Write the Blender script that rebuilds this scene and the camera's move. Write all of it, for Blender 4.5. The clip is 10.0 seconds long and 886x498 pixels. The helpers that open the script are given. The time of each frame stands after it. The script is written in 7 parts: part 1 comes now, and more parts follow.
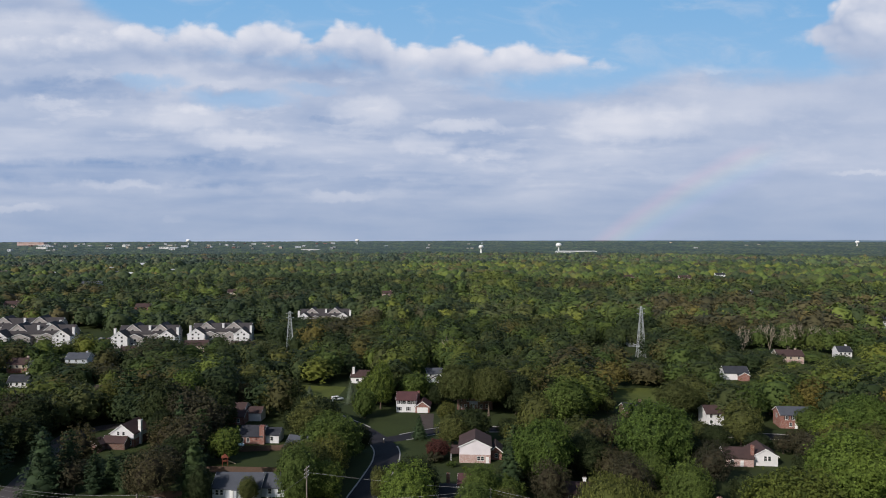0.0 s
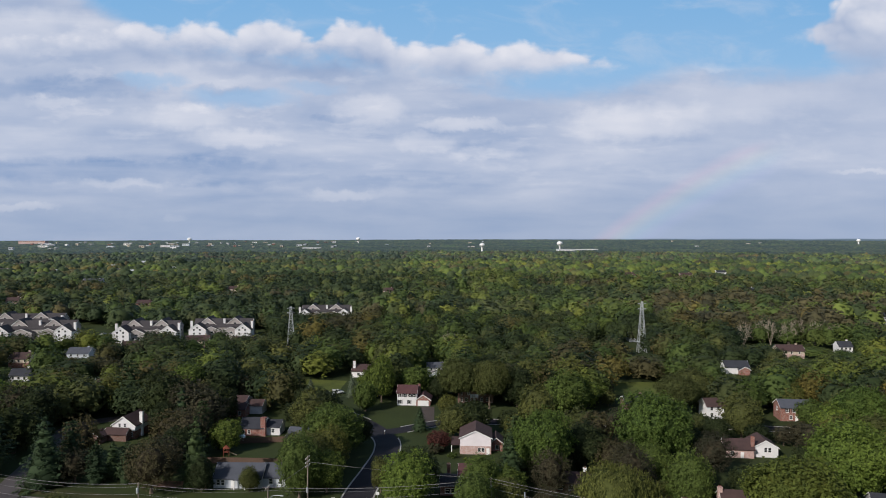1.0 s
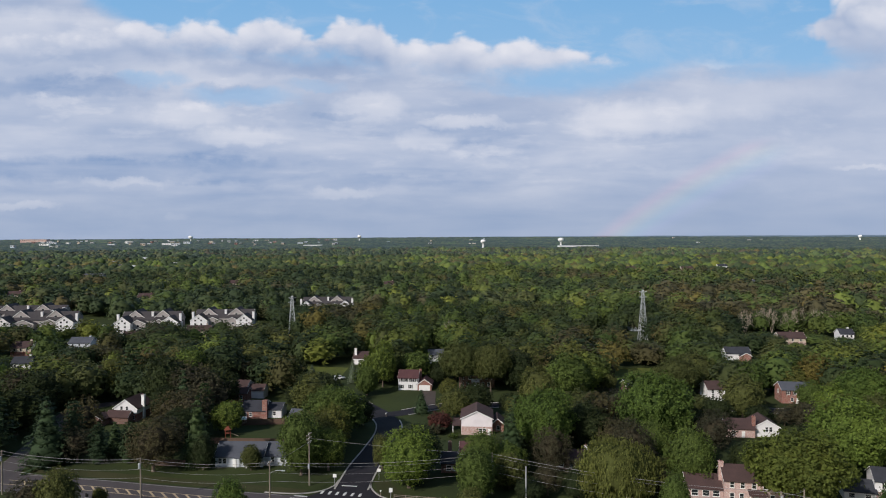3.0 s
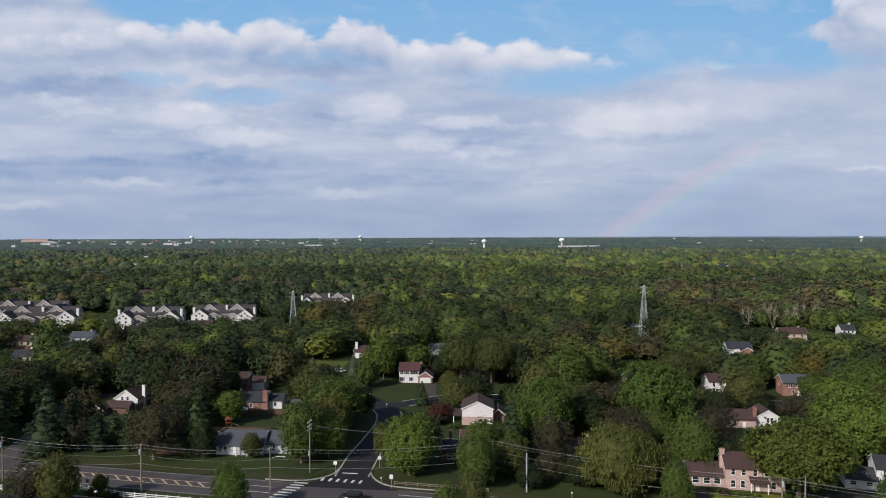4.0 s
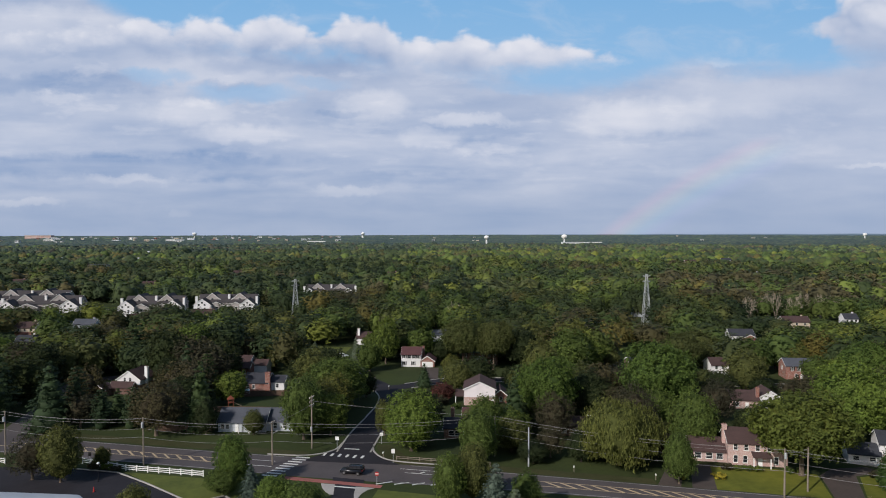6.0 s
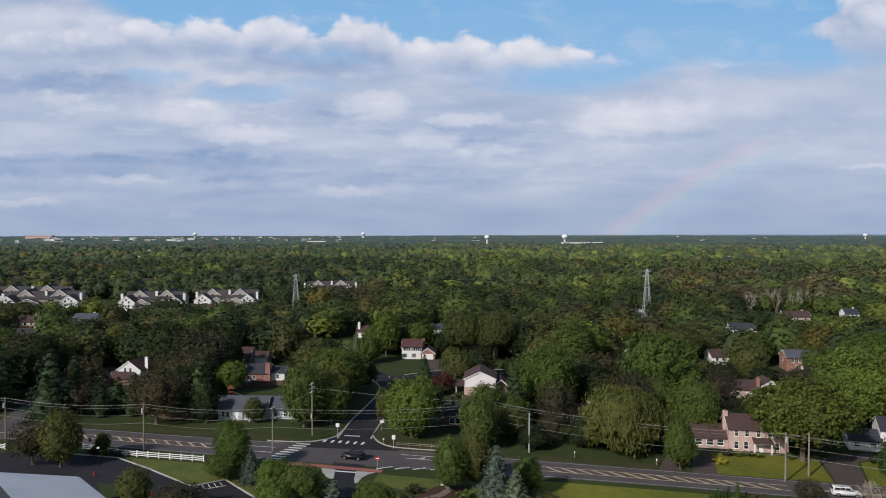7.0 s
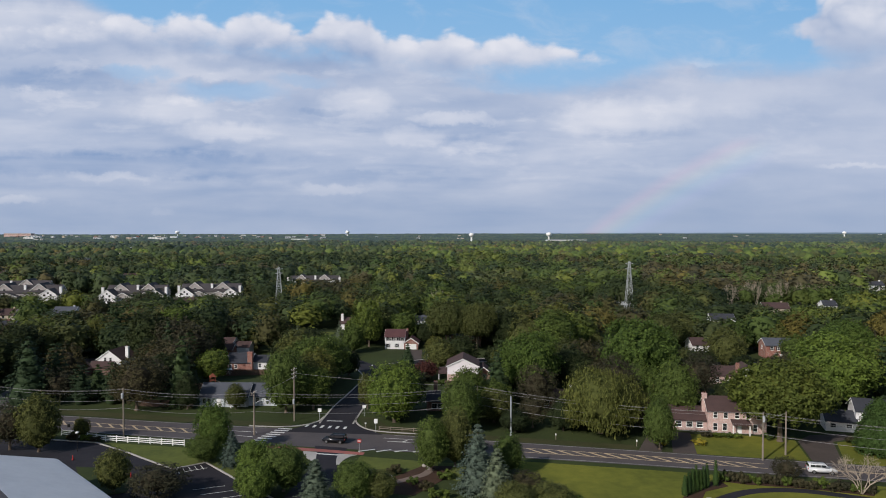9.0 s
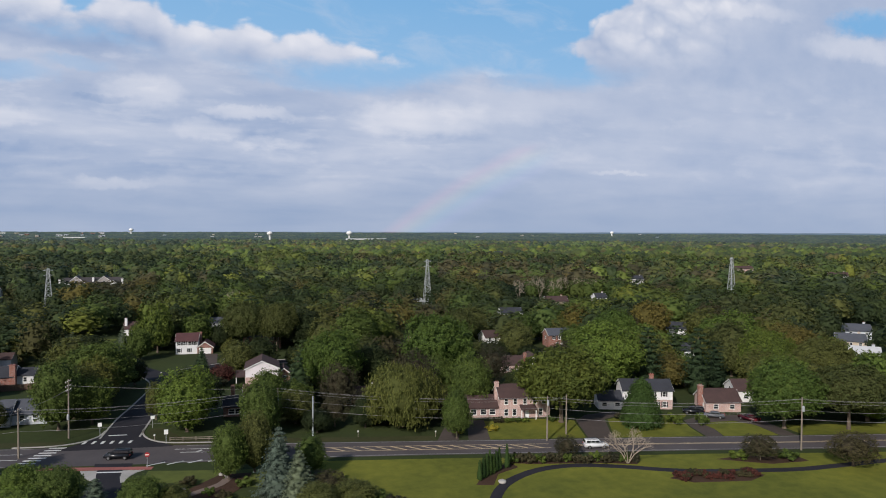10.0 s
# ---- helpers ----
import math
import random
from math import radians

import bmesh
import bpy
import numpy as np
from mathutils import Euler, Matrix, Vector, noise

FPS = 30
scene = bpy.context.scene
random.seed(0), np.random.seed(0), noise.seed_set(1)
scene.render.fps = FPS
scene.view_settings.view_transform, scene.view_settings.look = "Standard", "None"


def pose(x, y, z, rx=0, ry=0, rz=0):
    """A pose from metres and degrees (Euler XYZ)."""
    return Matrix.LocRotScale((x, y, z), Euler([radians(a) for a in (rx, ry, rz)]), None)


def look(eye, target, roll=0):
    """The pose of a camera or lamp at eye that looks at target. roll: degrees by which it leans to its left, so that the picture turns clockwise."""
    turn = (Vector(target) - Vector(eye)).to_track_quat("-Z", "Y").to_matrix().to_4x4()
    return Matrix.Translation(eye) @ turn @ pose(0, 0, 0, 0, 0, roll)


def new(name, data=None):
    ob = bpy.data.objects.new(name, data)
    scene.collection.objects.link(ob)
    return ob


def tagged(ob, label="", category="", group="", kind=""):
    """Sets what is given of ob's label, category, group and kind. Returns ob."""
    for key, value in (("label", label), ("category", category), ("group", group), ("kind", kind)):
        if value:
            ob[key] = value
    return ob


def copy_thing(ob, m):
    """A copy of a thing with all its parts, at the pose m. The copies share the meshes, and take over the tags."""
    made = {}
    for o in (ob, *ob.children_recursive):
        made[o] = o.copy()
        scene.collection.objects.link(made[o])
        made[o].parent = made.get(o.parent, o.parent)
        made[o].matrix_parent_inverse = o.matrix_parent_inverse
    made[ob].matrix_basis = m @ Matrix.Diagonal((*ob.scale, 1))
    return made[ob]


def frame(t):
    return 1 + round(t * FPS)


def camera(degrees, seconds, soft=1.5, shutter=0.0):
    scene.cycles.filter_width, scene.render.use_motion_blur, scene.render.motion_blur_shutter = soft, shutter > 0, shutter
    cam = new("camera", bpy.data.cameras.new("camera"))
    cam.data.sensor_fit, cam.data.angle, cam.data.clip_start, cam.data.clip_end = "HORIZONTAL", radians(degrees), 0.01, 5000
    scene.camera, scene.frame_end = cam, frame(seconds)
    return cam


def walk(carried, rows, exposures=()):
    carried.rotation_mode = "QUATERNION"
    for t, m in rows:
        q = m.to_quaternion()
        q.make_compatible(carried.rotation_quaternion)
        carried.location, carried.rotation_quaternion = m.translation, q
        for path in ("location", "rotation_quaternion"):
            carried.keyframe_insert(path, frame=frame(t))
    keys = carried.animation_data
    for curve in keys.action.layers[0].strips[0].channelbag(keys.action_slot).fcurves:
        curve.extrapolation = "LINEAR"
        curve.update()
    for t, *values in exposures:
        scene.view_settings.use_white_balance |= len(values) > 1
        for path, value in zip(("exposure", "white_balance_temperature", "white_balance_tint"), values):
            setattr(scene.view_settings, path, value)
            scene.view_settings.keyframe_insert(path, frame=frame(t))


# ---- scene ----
cam = camera(65.1, 10.0, soft=1.0)
PATH = [
    (0, (-0.188, 0.582, 64.727), (-0.158, 2.581, 64.687), 0.0),
    (0.5, (-0.158, 0.332, 63.748), (-0.131, 2.331, 63.707), 0.1),
    (1, (-0.089, 0.246, 62.691), (-0.062, 2.245, 62.648), -0.0),
    (1.5, (-0.046, 0.221, 61.544), (-0.021, 2.22, 61.499), -0.0),
    (2, (-0.007, 0.1, 60.415), (0.018, 2.099, 60.368), -0.1),
    (2.5, (0.027, -0.002, 59.251), (0.051, 1.997, 59.202), -0.2),
    (4, (0.02, -0.033, 54.619), (0.041, 1.967, 54.574), -0.1),
    (4.5, (0.003, 0.06, 53.524), (0.023, 2.059, 53.475), -0.0),
    (5, (0.108, 0.086, 52.437), (0.127, 2.085, 52.386), -0.2),
    (5.5, (0.091, 0.06, 51.175), (0.107, 2.059, 51.123), -0.1),
    (7, (0.012, 0.039, 46.354), (0.025, 2.038, 46.306), 0.0),
    (7.5, (-0.022, -0.027, 45.219), (-0.01, 1.972, 45.168), 0.0),
    (8, (0.106, -0.109, 44.233), (0.116, 1.89, 44.178), 0.0),
    (8.5, (0.15, -0.24, 43.508), (0.159, 1.76, 43.453), -0.0),
    (8.7, (0.281, -0.291, 43.376), (0.289, 1.709, 43.323), 0.0),
    (9, (0.58, -0.324, 43.227), (0.637, 1.674, 43.175), -0.0),
    (9.2, (0.756, -0.271, 43.18), (0.951, 1.719, 43.126), 0.0),
    (9.5, (0.827, -0.175, 43.125), (1.276, 1.773, 43.072), 0.2),
    (9.7, (0.701, -0.173, 43.095), (1.25, 1.75, 43.037), -0.0),
    (10, (0.278, -0.173, 43.058), (0.896, 1.728, 43.004), 0.3),
]
walk(cam, [(t, look(eye, target, roll)) for t, eye, target, roll in PATH])

# ---- light: low sun behind the camera, broken cloud ahead ----
SUN_AZ, SUN_EL = 223.5, 31.5          # degrees, clockwise from +y; height over the horizon
world = bpy.data.worlds.new("world")
scene.world = world
world.use_nodes = True
sky_tex = world.node_tree.nodes.new("ShaderNodeTexSky")
sky_tex.sky_type, sky_tex.sun_disc = "NISHITA", False
sky_tex.sun_elevation, sky_tex.sun_rotation = radians(SUN_EL), radians(SUN_AZ)
world.node_tree.links.new(sky_tex.outputs[0], world.node_tree.nodes["Background"].inputs[0])
world.node_tree.nodes["Background"].inputs[1].default_value = 0.08
sun = new("sun", bpy.data.lights.new("sun", "SUN"))
sun.data.energy, sun.data.angle, sun.data.color = 3.9, radians(0.6), (1.0, 0.935, 0.865)
sa, se = radians(SUN_AZ), radians(SUN_EL)
sun.matrix_world = look((math.sin(sa) * math.cos(se) * 100, math.cos(sa) * math.cos(se) * 100, math.sin(se) * 100), (0, 0, 0))
scene.view_settings.exposure = 0.0


# ---- node helpers and materials ----
class Nodes:
    """Short hand for building a node tree."""

    def __init__(self, tree):
        self.tree = tree

    def add(self, kind, **props):
        n = self.tree.nodes.new(kind)
        for k, v in props.items():
            setattr(n, k, v)
        return n

    def put(self, socket, value):
        if hasattr(value, "is_linked"):
            self.tree.links.new(value, socket)
        else:
            socket.default_value = value

    def math(self, op, a, b=0.0, c=0.0, clamp=False):
        n = self.add("ShaderNodeMath", operation=op, use_clamp=clamp)
        for i, v in enumerate((a, b, c)):
            self.put(n.inputs[i], v)
        return n.outputs[0]

    def span(self, v, a, b, lo=0.0, hi=1.0, smooth=True):
        n = self.add("ShaderNodeMapRange", interpolation_type="SMOOTHSTEP" if smooth else "LINEAR")
        for i, x in enumerate((v, a, b, lo, hi)):
            self.put(n.inputs[i], x)
        return n.outputs[0]

    def mix(self, f, a, b, blend="MIX"):
        n = self.add("ShaderNodeMix", data_type="RGBA", blend_type=blend)
        self.put(n.inputs[0], f)
        self.put(n.inputs[6], a if hasattr(a, "is_linked") else (*a, 1))
        self.put(n.inputs[7], b if hasattr(b, "is_linked") else (*b, 1))
        return n.outputs[2]

    def xyz(self, x, y, z=0.0):
        n = self.add("ShaderNodeCombineXYZ")
        for i, v in enumerate((x, y, z)):
            self.put(n.inputs[i], v)
        return n.outputs[0]

    def noise(self, vec, scale, detail=4.0, rough=0.55, distort=0.0):
        n = self.add("ShaderNodeTexNoise")
        if vec is not None:
            self.put(n.inputs["Vector"], vec)
        n.inputs["Scale"].default_value = scale
        n.inputs["Detail"].default_value = detail
        n.inputs["Roughness"].default_value = rough
        n.inputs["Distortion"].default_value = distort
        return n.outputs["Fac"]

    def ramp(self, f, stops, mode="LINEAR"):
        n = self.add("ShaderNodeValToRGB")
        n.color_ramp.interpolation = mode
        e = n.color_ramp.elements
        while len(e) < len(stops):
            e.new(0.5)
        for el, (p, c) in zip(e, stops):
            el.position, el.color = p, (*c, 1) if isinstance(c, tuple) else (c, c, c, 1)
        self.put(n.inputs[0], f)
        return n.outputs[0]


MATS = {}


def surface(name, colour, other=None, rough=0.8, metal=0.0, big=0.15, fine=3.0, bump=0.0, island=False, vary=0.0, spec=0.3):
    """A weathered surface: two colours mixed by a wide and a fine noise, with relief."""
    if name in MATS:
        return MATS[name]
    m = bpy.data.materials.new(name)
    m.use_nodes = True
    g = Nodes(m.node_tree)
    bsdf = m.node_tree.nodes["Principled BSDF"]
    where = g.add("ShaderNodeNewGeometry").outputs["Position"]
    wide = g.noise(where, big, 3.0, 0.6)
    small = g.noise(where, fine, 5.0, 0.65)
    f = g.math("ADD", g.span(wide, 0.3, 0.7, 0, 0.55), g.span(small, 0.25, 0.75, 0, 0.45))
    col = g.mix(f, colour, other or tuple(c * 0.7 for c in colour))
    if vary:
        if island:
            r = g.add("ShaderNodeNewGeometry").outputs["Random Per Island"]
        else:
            r = g.add("ShaderNodeObjectInfo").outputs["Random"]
        col = g.mix(1.0, col, g.ramp(r, [(0, 1 - vary), (1, 1 + vary)]), "MULTIPLY")
    g.put(bsdf.inputs["Base Color"], col)
    bsdf.inputs["Roughness"].default_value = rough
    bsdf.inputs["Metallic"].default_value = metal
    bsdf.inputs["Specular IOR Level"].default_value = spec
    if bump:
        b = g.add("ShaderNodeBump")
        b.inputs["Strength"].default_value = bump
        b.inputs["Distance"].default_value = 0.05
        g.put(b.inputs["Height"], small)
        g.put(bsdf.inputs["Normal"], b.outputs[0])
    MATS[name] = m
    return m


def brickwork(name, colour, other, mortar):
    if name in MATS:
        return MATS[name]
    m = bpy.data.materials.new(name)
    m.use_nodes = True
    g = Nodes(m.node_tree)
    bsdf = m.node_tree.nodes["Principled BSDF"]
    co = g.add("ShaderNodeTexCoord").outputs["Object"]
    s = g.add("ShaderNodeSeparateXYZ")
    g.put(s.inputs[0], co)
    v = g.xyz(g.math("ADD", s.outputs[0], s.outputs[1]), s.outputs[2])
    t = g.add("ShaderNodeTexBrick")
    g.put(t.inputs["Vector"], v)
    t.inputs["Color1"].default_value, t.inputs["Color2"].default_value, t.inputs["Mortar"].default_value = (*colour, 1), (*other, 1), (*mortar, 1)
    t.inputs["Scale"].default_value, t.inputs["Mortar Size"].default_value = 1.0, 0.012
    t.inputs["Brick Width"].default_value, t.inputs["Row Height"].default_value = 0.23, 0.076
    where = g.add("ShaderNodeNewGeometry").outputs["Position"]
    stain = g.noise(where, 0.9, 4, 0.6)
    g.put(bsdf.inputs["Base Color"], g.mix(g.span(stain, 0.3, 0.7, 0, 0.5), t.outputs["Color"], tuple(0.6 * c for c in colour)))
    bsdf.inputs["Roughness"].default_value = 0.9
    MATS[name] = m
    return m


def siding(name, colour, step=0.2):
    """Lapped boards: a saw-tooth relief and thin shadow lines of the laps."""
    if name in MATS:
        return MATS[name]
    m = bpy.data.materials.new(name)
    m.use_nodes = True
    g = Nodes(m.node_tree)
    bsdf = m.node_tree.nodes["Principled BSDF"]
    where = g.add("ShaderNodeNewGeometry").outputs["Position"]
    s = g.add("ShaderNodeSeparateXYZ")
    g.put(s.inputs[0], where)
    saw = g.math("FRACT", g.math("DIVIDE", s.outputs[2], step))
    dirt = g.noise(where, 0.7, 4, 0.6)
    g.put(bsdf.inputs["Base Color"], g.mix(g.span(dirt, 0.35, 0.75, 0, 0.4), colour, tuple(c * 0.78 for c in colour)))
    b = g.add("ShaderNodeBump")
    b.inputs["Strength"].default_value, b.inputs["Distance"].default_value = 0.6, 0.03
    g.put(b.inputs["Height"], saw)
    g.put(bsdf.inputs["Normal"], b.outputs[0])
    bsdf.inputs["Roughness"].default_value = 0.6
    MATS[name] = m
    return m


def foliage(name, colour, other, through_light=0.24, island=True, crowns=False):
    """Leaves: two greens mixed over several metres, small variation leaf by leaf, some light let through."""
    if name in MATS:
        return MATS[name]
    colour, other = [(c[0] * 1.07, c[1], c[2] * 0.84) for c in (colour, other)]
    m = bpy.data.materials.new(name)
    m.use_nodes = True
    g = Nodes(m.node_tree)
    bsdf = m.node_tree.nodes["Principled BSDF"]
    geo = g.add("ShaderNodeNewGeometry")
    wide = g.noise(geo.outputs["Position"], 0.09, 2.0, 0.5)
    mid = g.noise(geo.outputs["Position"], 0.7, 3.0, 0.6)
    col = g.mix(g.math("ADD", g.span(wide, 0.35, 0.65, 0, 0.6), g.span(mid, 0.3, 0.7, 0, 0.4)), colour, other)
    if island:
        col = g.mix(1.0, col, g.ramp(geo.outputs["Random Per Island"], [(0, 0.84), (1, 1.18)] if crowns else [(0, 0.72), (1, 1.28)]), "MULTIPLY")
    else:
        leafy = g.noise(geo.outputs["Position"], 0.9, 4.0, 0.65)
        col = g.mix(1.0, col, g.ramp(geo.outputs["Random Per Island"], [(0, 0.82), (1, 1.16)]), "MULTIPLY")
        b = g.add("ShaderNodeBump")
        b.inputs["Strength"].default_value, b.inputs["Distance"].default_value = 1.0, 1.4
        g.put(b.inputs["Height"], leafy)
        g.put(bsdf.inputs["Normal"], b.outputs[0])
    if crowns:                  # tone changes from one crown to the next
        tone = g.add("ShaderNodeAttribute", attribute_name="tone").outputs["Fac"]
        col = g.mix(1.0, col, g.ramp(tone, [(0, (0.62, 0.70, 0.76)), (0.4, (0.92, 0.94, 0.96)), (0.75, (1.08, 1.08, 1.0)), (1, (1.46, 1.34, 1.05))]), "MULTIPLY")
    col = g.mix(1.0, col, g.ramp(g.add("ShaderNodeObjectInfo").outputs["Random"], [(0, (0.66, 0.74, 0.80)), (0.35, (0.92, 0.95, 0.96)), (0.7, (1.04, 1.05, 0.96)), (1, (1.22, 1.17, 0.94))]), "MULTIPLY")
    g.put(bsdf.inputs["Base Color"], col)
    bsdf.inputs["Roughness"].default_value = 0.75
    bsdf.inputs["Specular IOR Level"].default_value = 0.15
    tr = g.add("ShaderNodeBsdfTranslucent")
    g.put(tr.inputs[0], col)
    mx = g.add("ShaderNodeMixShader")
    mx.inputs[0].default_value = through_light
    g.put(mx.inputs[1], bsdf.outputs[0])
    g.put(mx.inputs[2], tr.outputs[0])
    g.put(m.node_tree.nodes["Material Output"].inputs[0], mx.outputs[0])
    MATS[name] = m
    return m


def glass(name="window_glass"):
    if name in MATS:
        return MATS[name]
    m = surface(name, (0.03, 0.035, 0.04), (0.015, 0.018, 0.02), rough=0.08, spec=0.8)
    return m


GRASS = surface("grass", (0.046, 0.060, 0.020), (0.030, 0.041, 0.017), rough=0.95, big=0.05, fine=0.9, bump=0.6, spec=0.1)
LAWN = surface("mown_lawn", (0.172, 0.172, 0.028), (0.074, 0.090, 0.018), rough=0.95, big=0.06, fine=0.45, bump=0.8, spec=0.1)
MEADOW = surface("rough_lawn", (0.112, 0.130, 0.032), (0.064, 0.080, 0.024), rough=0.95, big=0.1, fine=0.7, bump=0.4, spec=0.1)
WALK = surface("brown_paving", (0.20, 0.15, 0.125), (0.13, 0.10, 0.085), rough=0.9, fine=3.0)
VERGE = surface("dry_verge", (0.062, 0.060, 0.028), (0.036, 0.042, 0.018), rough=0.95, big=0.12, fine=1.2, spec=0.1)
MULCH = surface("mulch", (0.075, 0.045, 0.032), (0.045, 0.028, 0.02), rough=1.0, fine=2.5, bump=0.8, spec=0.1)
ASPHALT = surface("asphalt", (0.092, 0.080, 0.082), (0.062, 0.054, 0.057), rough=0.85, big=0.12, fine=1.8, bump=0.2)
DRIVE = surface("brown_asphalt", (0.085, 0.066, 0.058), (0.055, 0.044, 0.04), rough=0.9, big=0.15, fine=1.5, bump=0.2)
OFFWHITE = surface("dull_white_cladding", (0.50, 0.50, 0.50), (0.40, 0.40, 0.41), rough=0.7, fine=0.3)
ASPHALT_NEW = surface("sealed_asphalt", (0.032, 0.030, 0.036), (0.020, 0.019, 0.023), rough=0.85, big=0.2, fine=1.5, bump=0.2, spec=0.12)
CONCRETE = surface("concrete", (0.42, 0.40, 0.38), (0.30, 0.285, 0.27), rough=0.9, fine=2.2, bump=0.2)
PAVER_RED = surface("red_paving", (0.34, 0.12, 0.105), (0.22, 0.08, 0.07), rough=0.9, fine=4.0)
PAINT_WHITE = surface("road_paint_white", (0.72, 0.72, 0.70), (0.50, 0.50, 0.48), rough=0.7, fine=4.0)
PAINT_WORN = surface("worn_edge_paint", (0.34, 0.33, 0.33), (0.16, 0.15, 0.15), rough=0.8, fine=1.5)
PAINT_YELLOW = surface("road_paint_yellow", (0.58, 0.45, 0.27), (0.34, 0.27, 0.18), rough=0.7, fine=4.0)
WHITE = surface("white_paint", (0.80, 0.80, 0.79), (0.68, 0.68, 0.67), rough=0.5, fine=2.0)
BLACK_TRIM = surface("black_paint", (0.02, 0.02, 0.022), rough=0.5)
SIDING_WHITE = siding("white_siding", (0.74, 0.73, 0.74))
SIDING_GREY = siding("grey_siding", (0.50, 0.53, 0.58))
SIDING_TAN = siding("tan_siding", (0.52, 0.44, 0.34))
SIDING_PINK = siding("blush_siding", (0.76, 0.71, 0.74))
BRICK_RED = brickwork("red_brick", (0.30, 0.10, 0.07), (0.23, 0.075, 0.055), (0.32, 0.28, 0.25))
BRICK_PINK = brickwork("rose_brick", (0.52, 0.33, 0.295), (0.40, 0.235, 0.21), (0.56, 0.50, 0.47))
BRICK_DARK = brickwork("dark_brick", (0.17, 0.075, 0.055), (0.13, 0.06, 0.045), (0.2, 0.18, 0.16))
ROOF_BROWN = surface("brown_shingles", (0.078, 0.047, 0.045), (0.052, 0.034, 0.033), rough=0.95, big=0.4, fine=4.0, bump=0.6)
ROOF_RED = surface("maroon_shingles", (0.10, 0.046, 0.048), (0.07, 0.034, 0.037), rough=0.95, big=0.4, fine=4.0, bump=0.6)
ROOF_GREY = surface("grey_shingles", (0.085, 0.092, 0.112), (0.060, 0.066, 0.082), rough=0.95, big=0.4, fine=4.0, bump=0.6)
ROOF_DARK = surface("charcoal_shingles", (0.045, 0.048, 0.06), (0.03, 0.032, 0.04), rough=0.95, big=0.4, fine=4.0, bump=0.6)
# tan-grey siding of the set-back apartment walls, darkened in colour for their shade
SIDING_SHADED = siding("shaded_tan_siding", (0.34, 0.31, 0.30))
ROOF_SLATE = surface("slate_brown_shingles", (0.066, 0.060, 0.064), (0.046, 0.042, 0.046), rough=0.95, big=0.3, fine=3.0, bump=0.6)
ROOF_METAL = surface("pale_roof_sheet", (0.52, 0.53, 0.55), (0.42, 0.43, 0.46), rough=0.45, big=0.12, fine=0.8)
WOOD_POLE = surface("weathered_pole", (0.26, 0.22, 0.18), (0.16, 0.135, 0.11), rough=0.95, fine=3.0)
WOOD_FENCE = surface("cedar_fence", (0.15, 0.095, 0.07), (0.10, 0.065, 0.05), rough=0.95, fine=3.0)
STEEL = surface("galvanised_steel", (0.46, 0.48, 0.50), (0.34, 0.36, 0.38), rough=0.55, metal=0.3, fine=1.5)
WIRE = surface("wire", (0.30, 0.29, 0.30), rough=0.5)
BARK = surface("bark", (0.16, 0.125, 0.095), (0.085, 0.065, 0.05), rough=1.0, big=0.8, fine=3.0, bump=0.6)
BARK_PALE = surface("pale_bark", (0.36, 0.30, 0.24), (0.24, 0.2, 0.16), rough=1.0, big=0.8, fine=3.0)
GLASS = glass()
RUBBER = surface("tyre_rubber", (0.02, 0.02, 0.02), rough=0.9)
CHROME = surface("wheel_rim", (0.6, 0.6, 0.62), rough=0.3, metal=0.9)
SIGN_RED = surface("sign_red", (0.40, 0.03, 0.03), rough=0.5)
ORANGE = surface("orange_timber", (0.22, 0.062, 0.035), (0.15, 0.045, 0.028), rough=0.8)
POOL = surface("pool_water", (0.22, 0.36, 0.42), (0.18, 0.3, 0.36), rough=0.1, spec=0.5)

LEAF = {
    "maple": foliage("maple_leaves", (0.090, 0.130, 0.033), (0.064, 0.097, 0.028)),
    "dark": foliage("dark_leaves", (0.036, 0.050, 0.021), (0.025, 0.035, 0.016)),
    "lime": foliage("lime_leaves", (0.106, 0.158, 0.036), (0.080, 0.124, 0.032)),
    "olive": foliage("olive_leaves", (0.100, 0.114, 0.038), (0.074, 0.086, 0.032)),
    "bud": foliage("budding_leaves", (0.064, 0.061, 0.038), (0.044, 0.043, 0.030)),
    "plum": foliage("plum_leaves", (0.095, 0.035, 0.035), (0.060, 0.028, 0.028)),
    "blue": foliage("blue_needles", (0.092, 0.122, 0.108), (0.060, 0.086, 0.076), 0.05),
    "pine": foliage("dark_needles", (0.036, 0.060, 0.030), (0.026, 0.046, 0.024), 0.05),
    "cedar": foliage("cedar_leaves", (0.045, 0.085, 0.025), (0.03, 0.06, 0.02), 0.1),
    "rust": foliage("rust_leaves", (0.135, 0.118, 0.036), (0.104, 0.090, 0.034)),
    "willow": foliage("willow_leaves", (0.112, 0.128, 0.038), (0.084, 0.100, 0.032)),
    "conical": foliage("conical_leaves", (0.055, 0.098, 0.028), (0.044, 0.080, 0.026)),
    "oak": foliage("oak_leaves", (0.134, 0.158, 0.034), (0.100, 0.123, 0.030)),
    "linden": foliage("linden_leaves", (0.064, 0.108, 0.031), (0.046, 0.081, 0.026)),
    "gold": foliage("gold_leaves", (0.42, 0.34, 0.05), (0.28, 0.25, 0.04)),
}
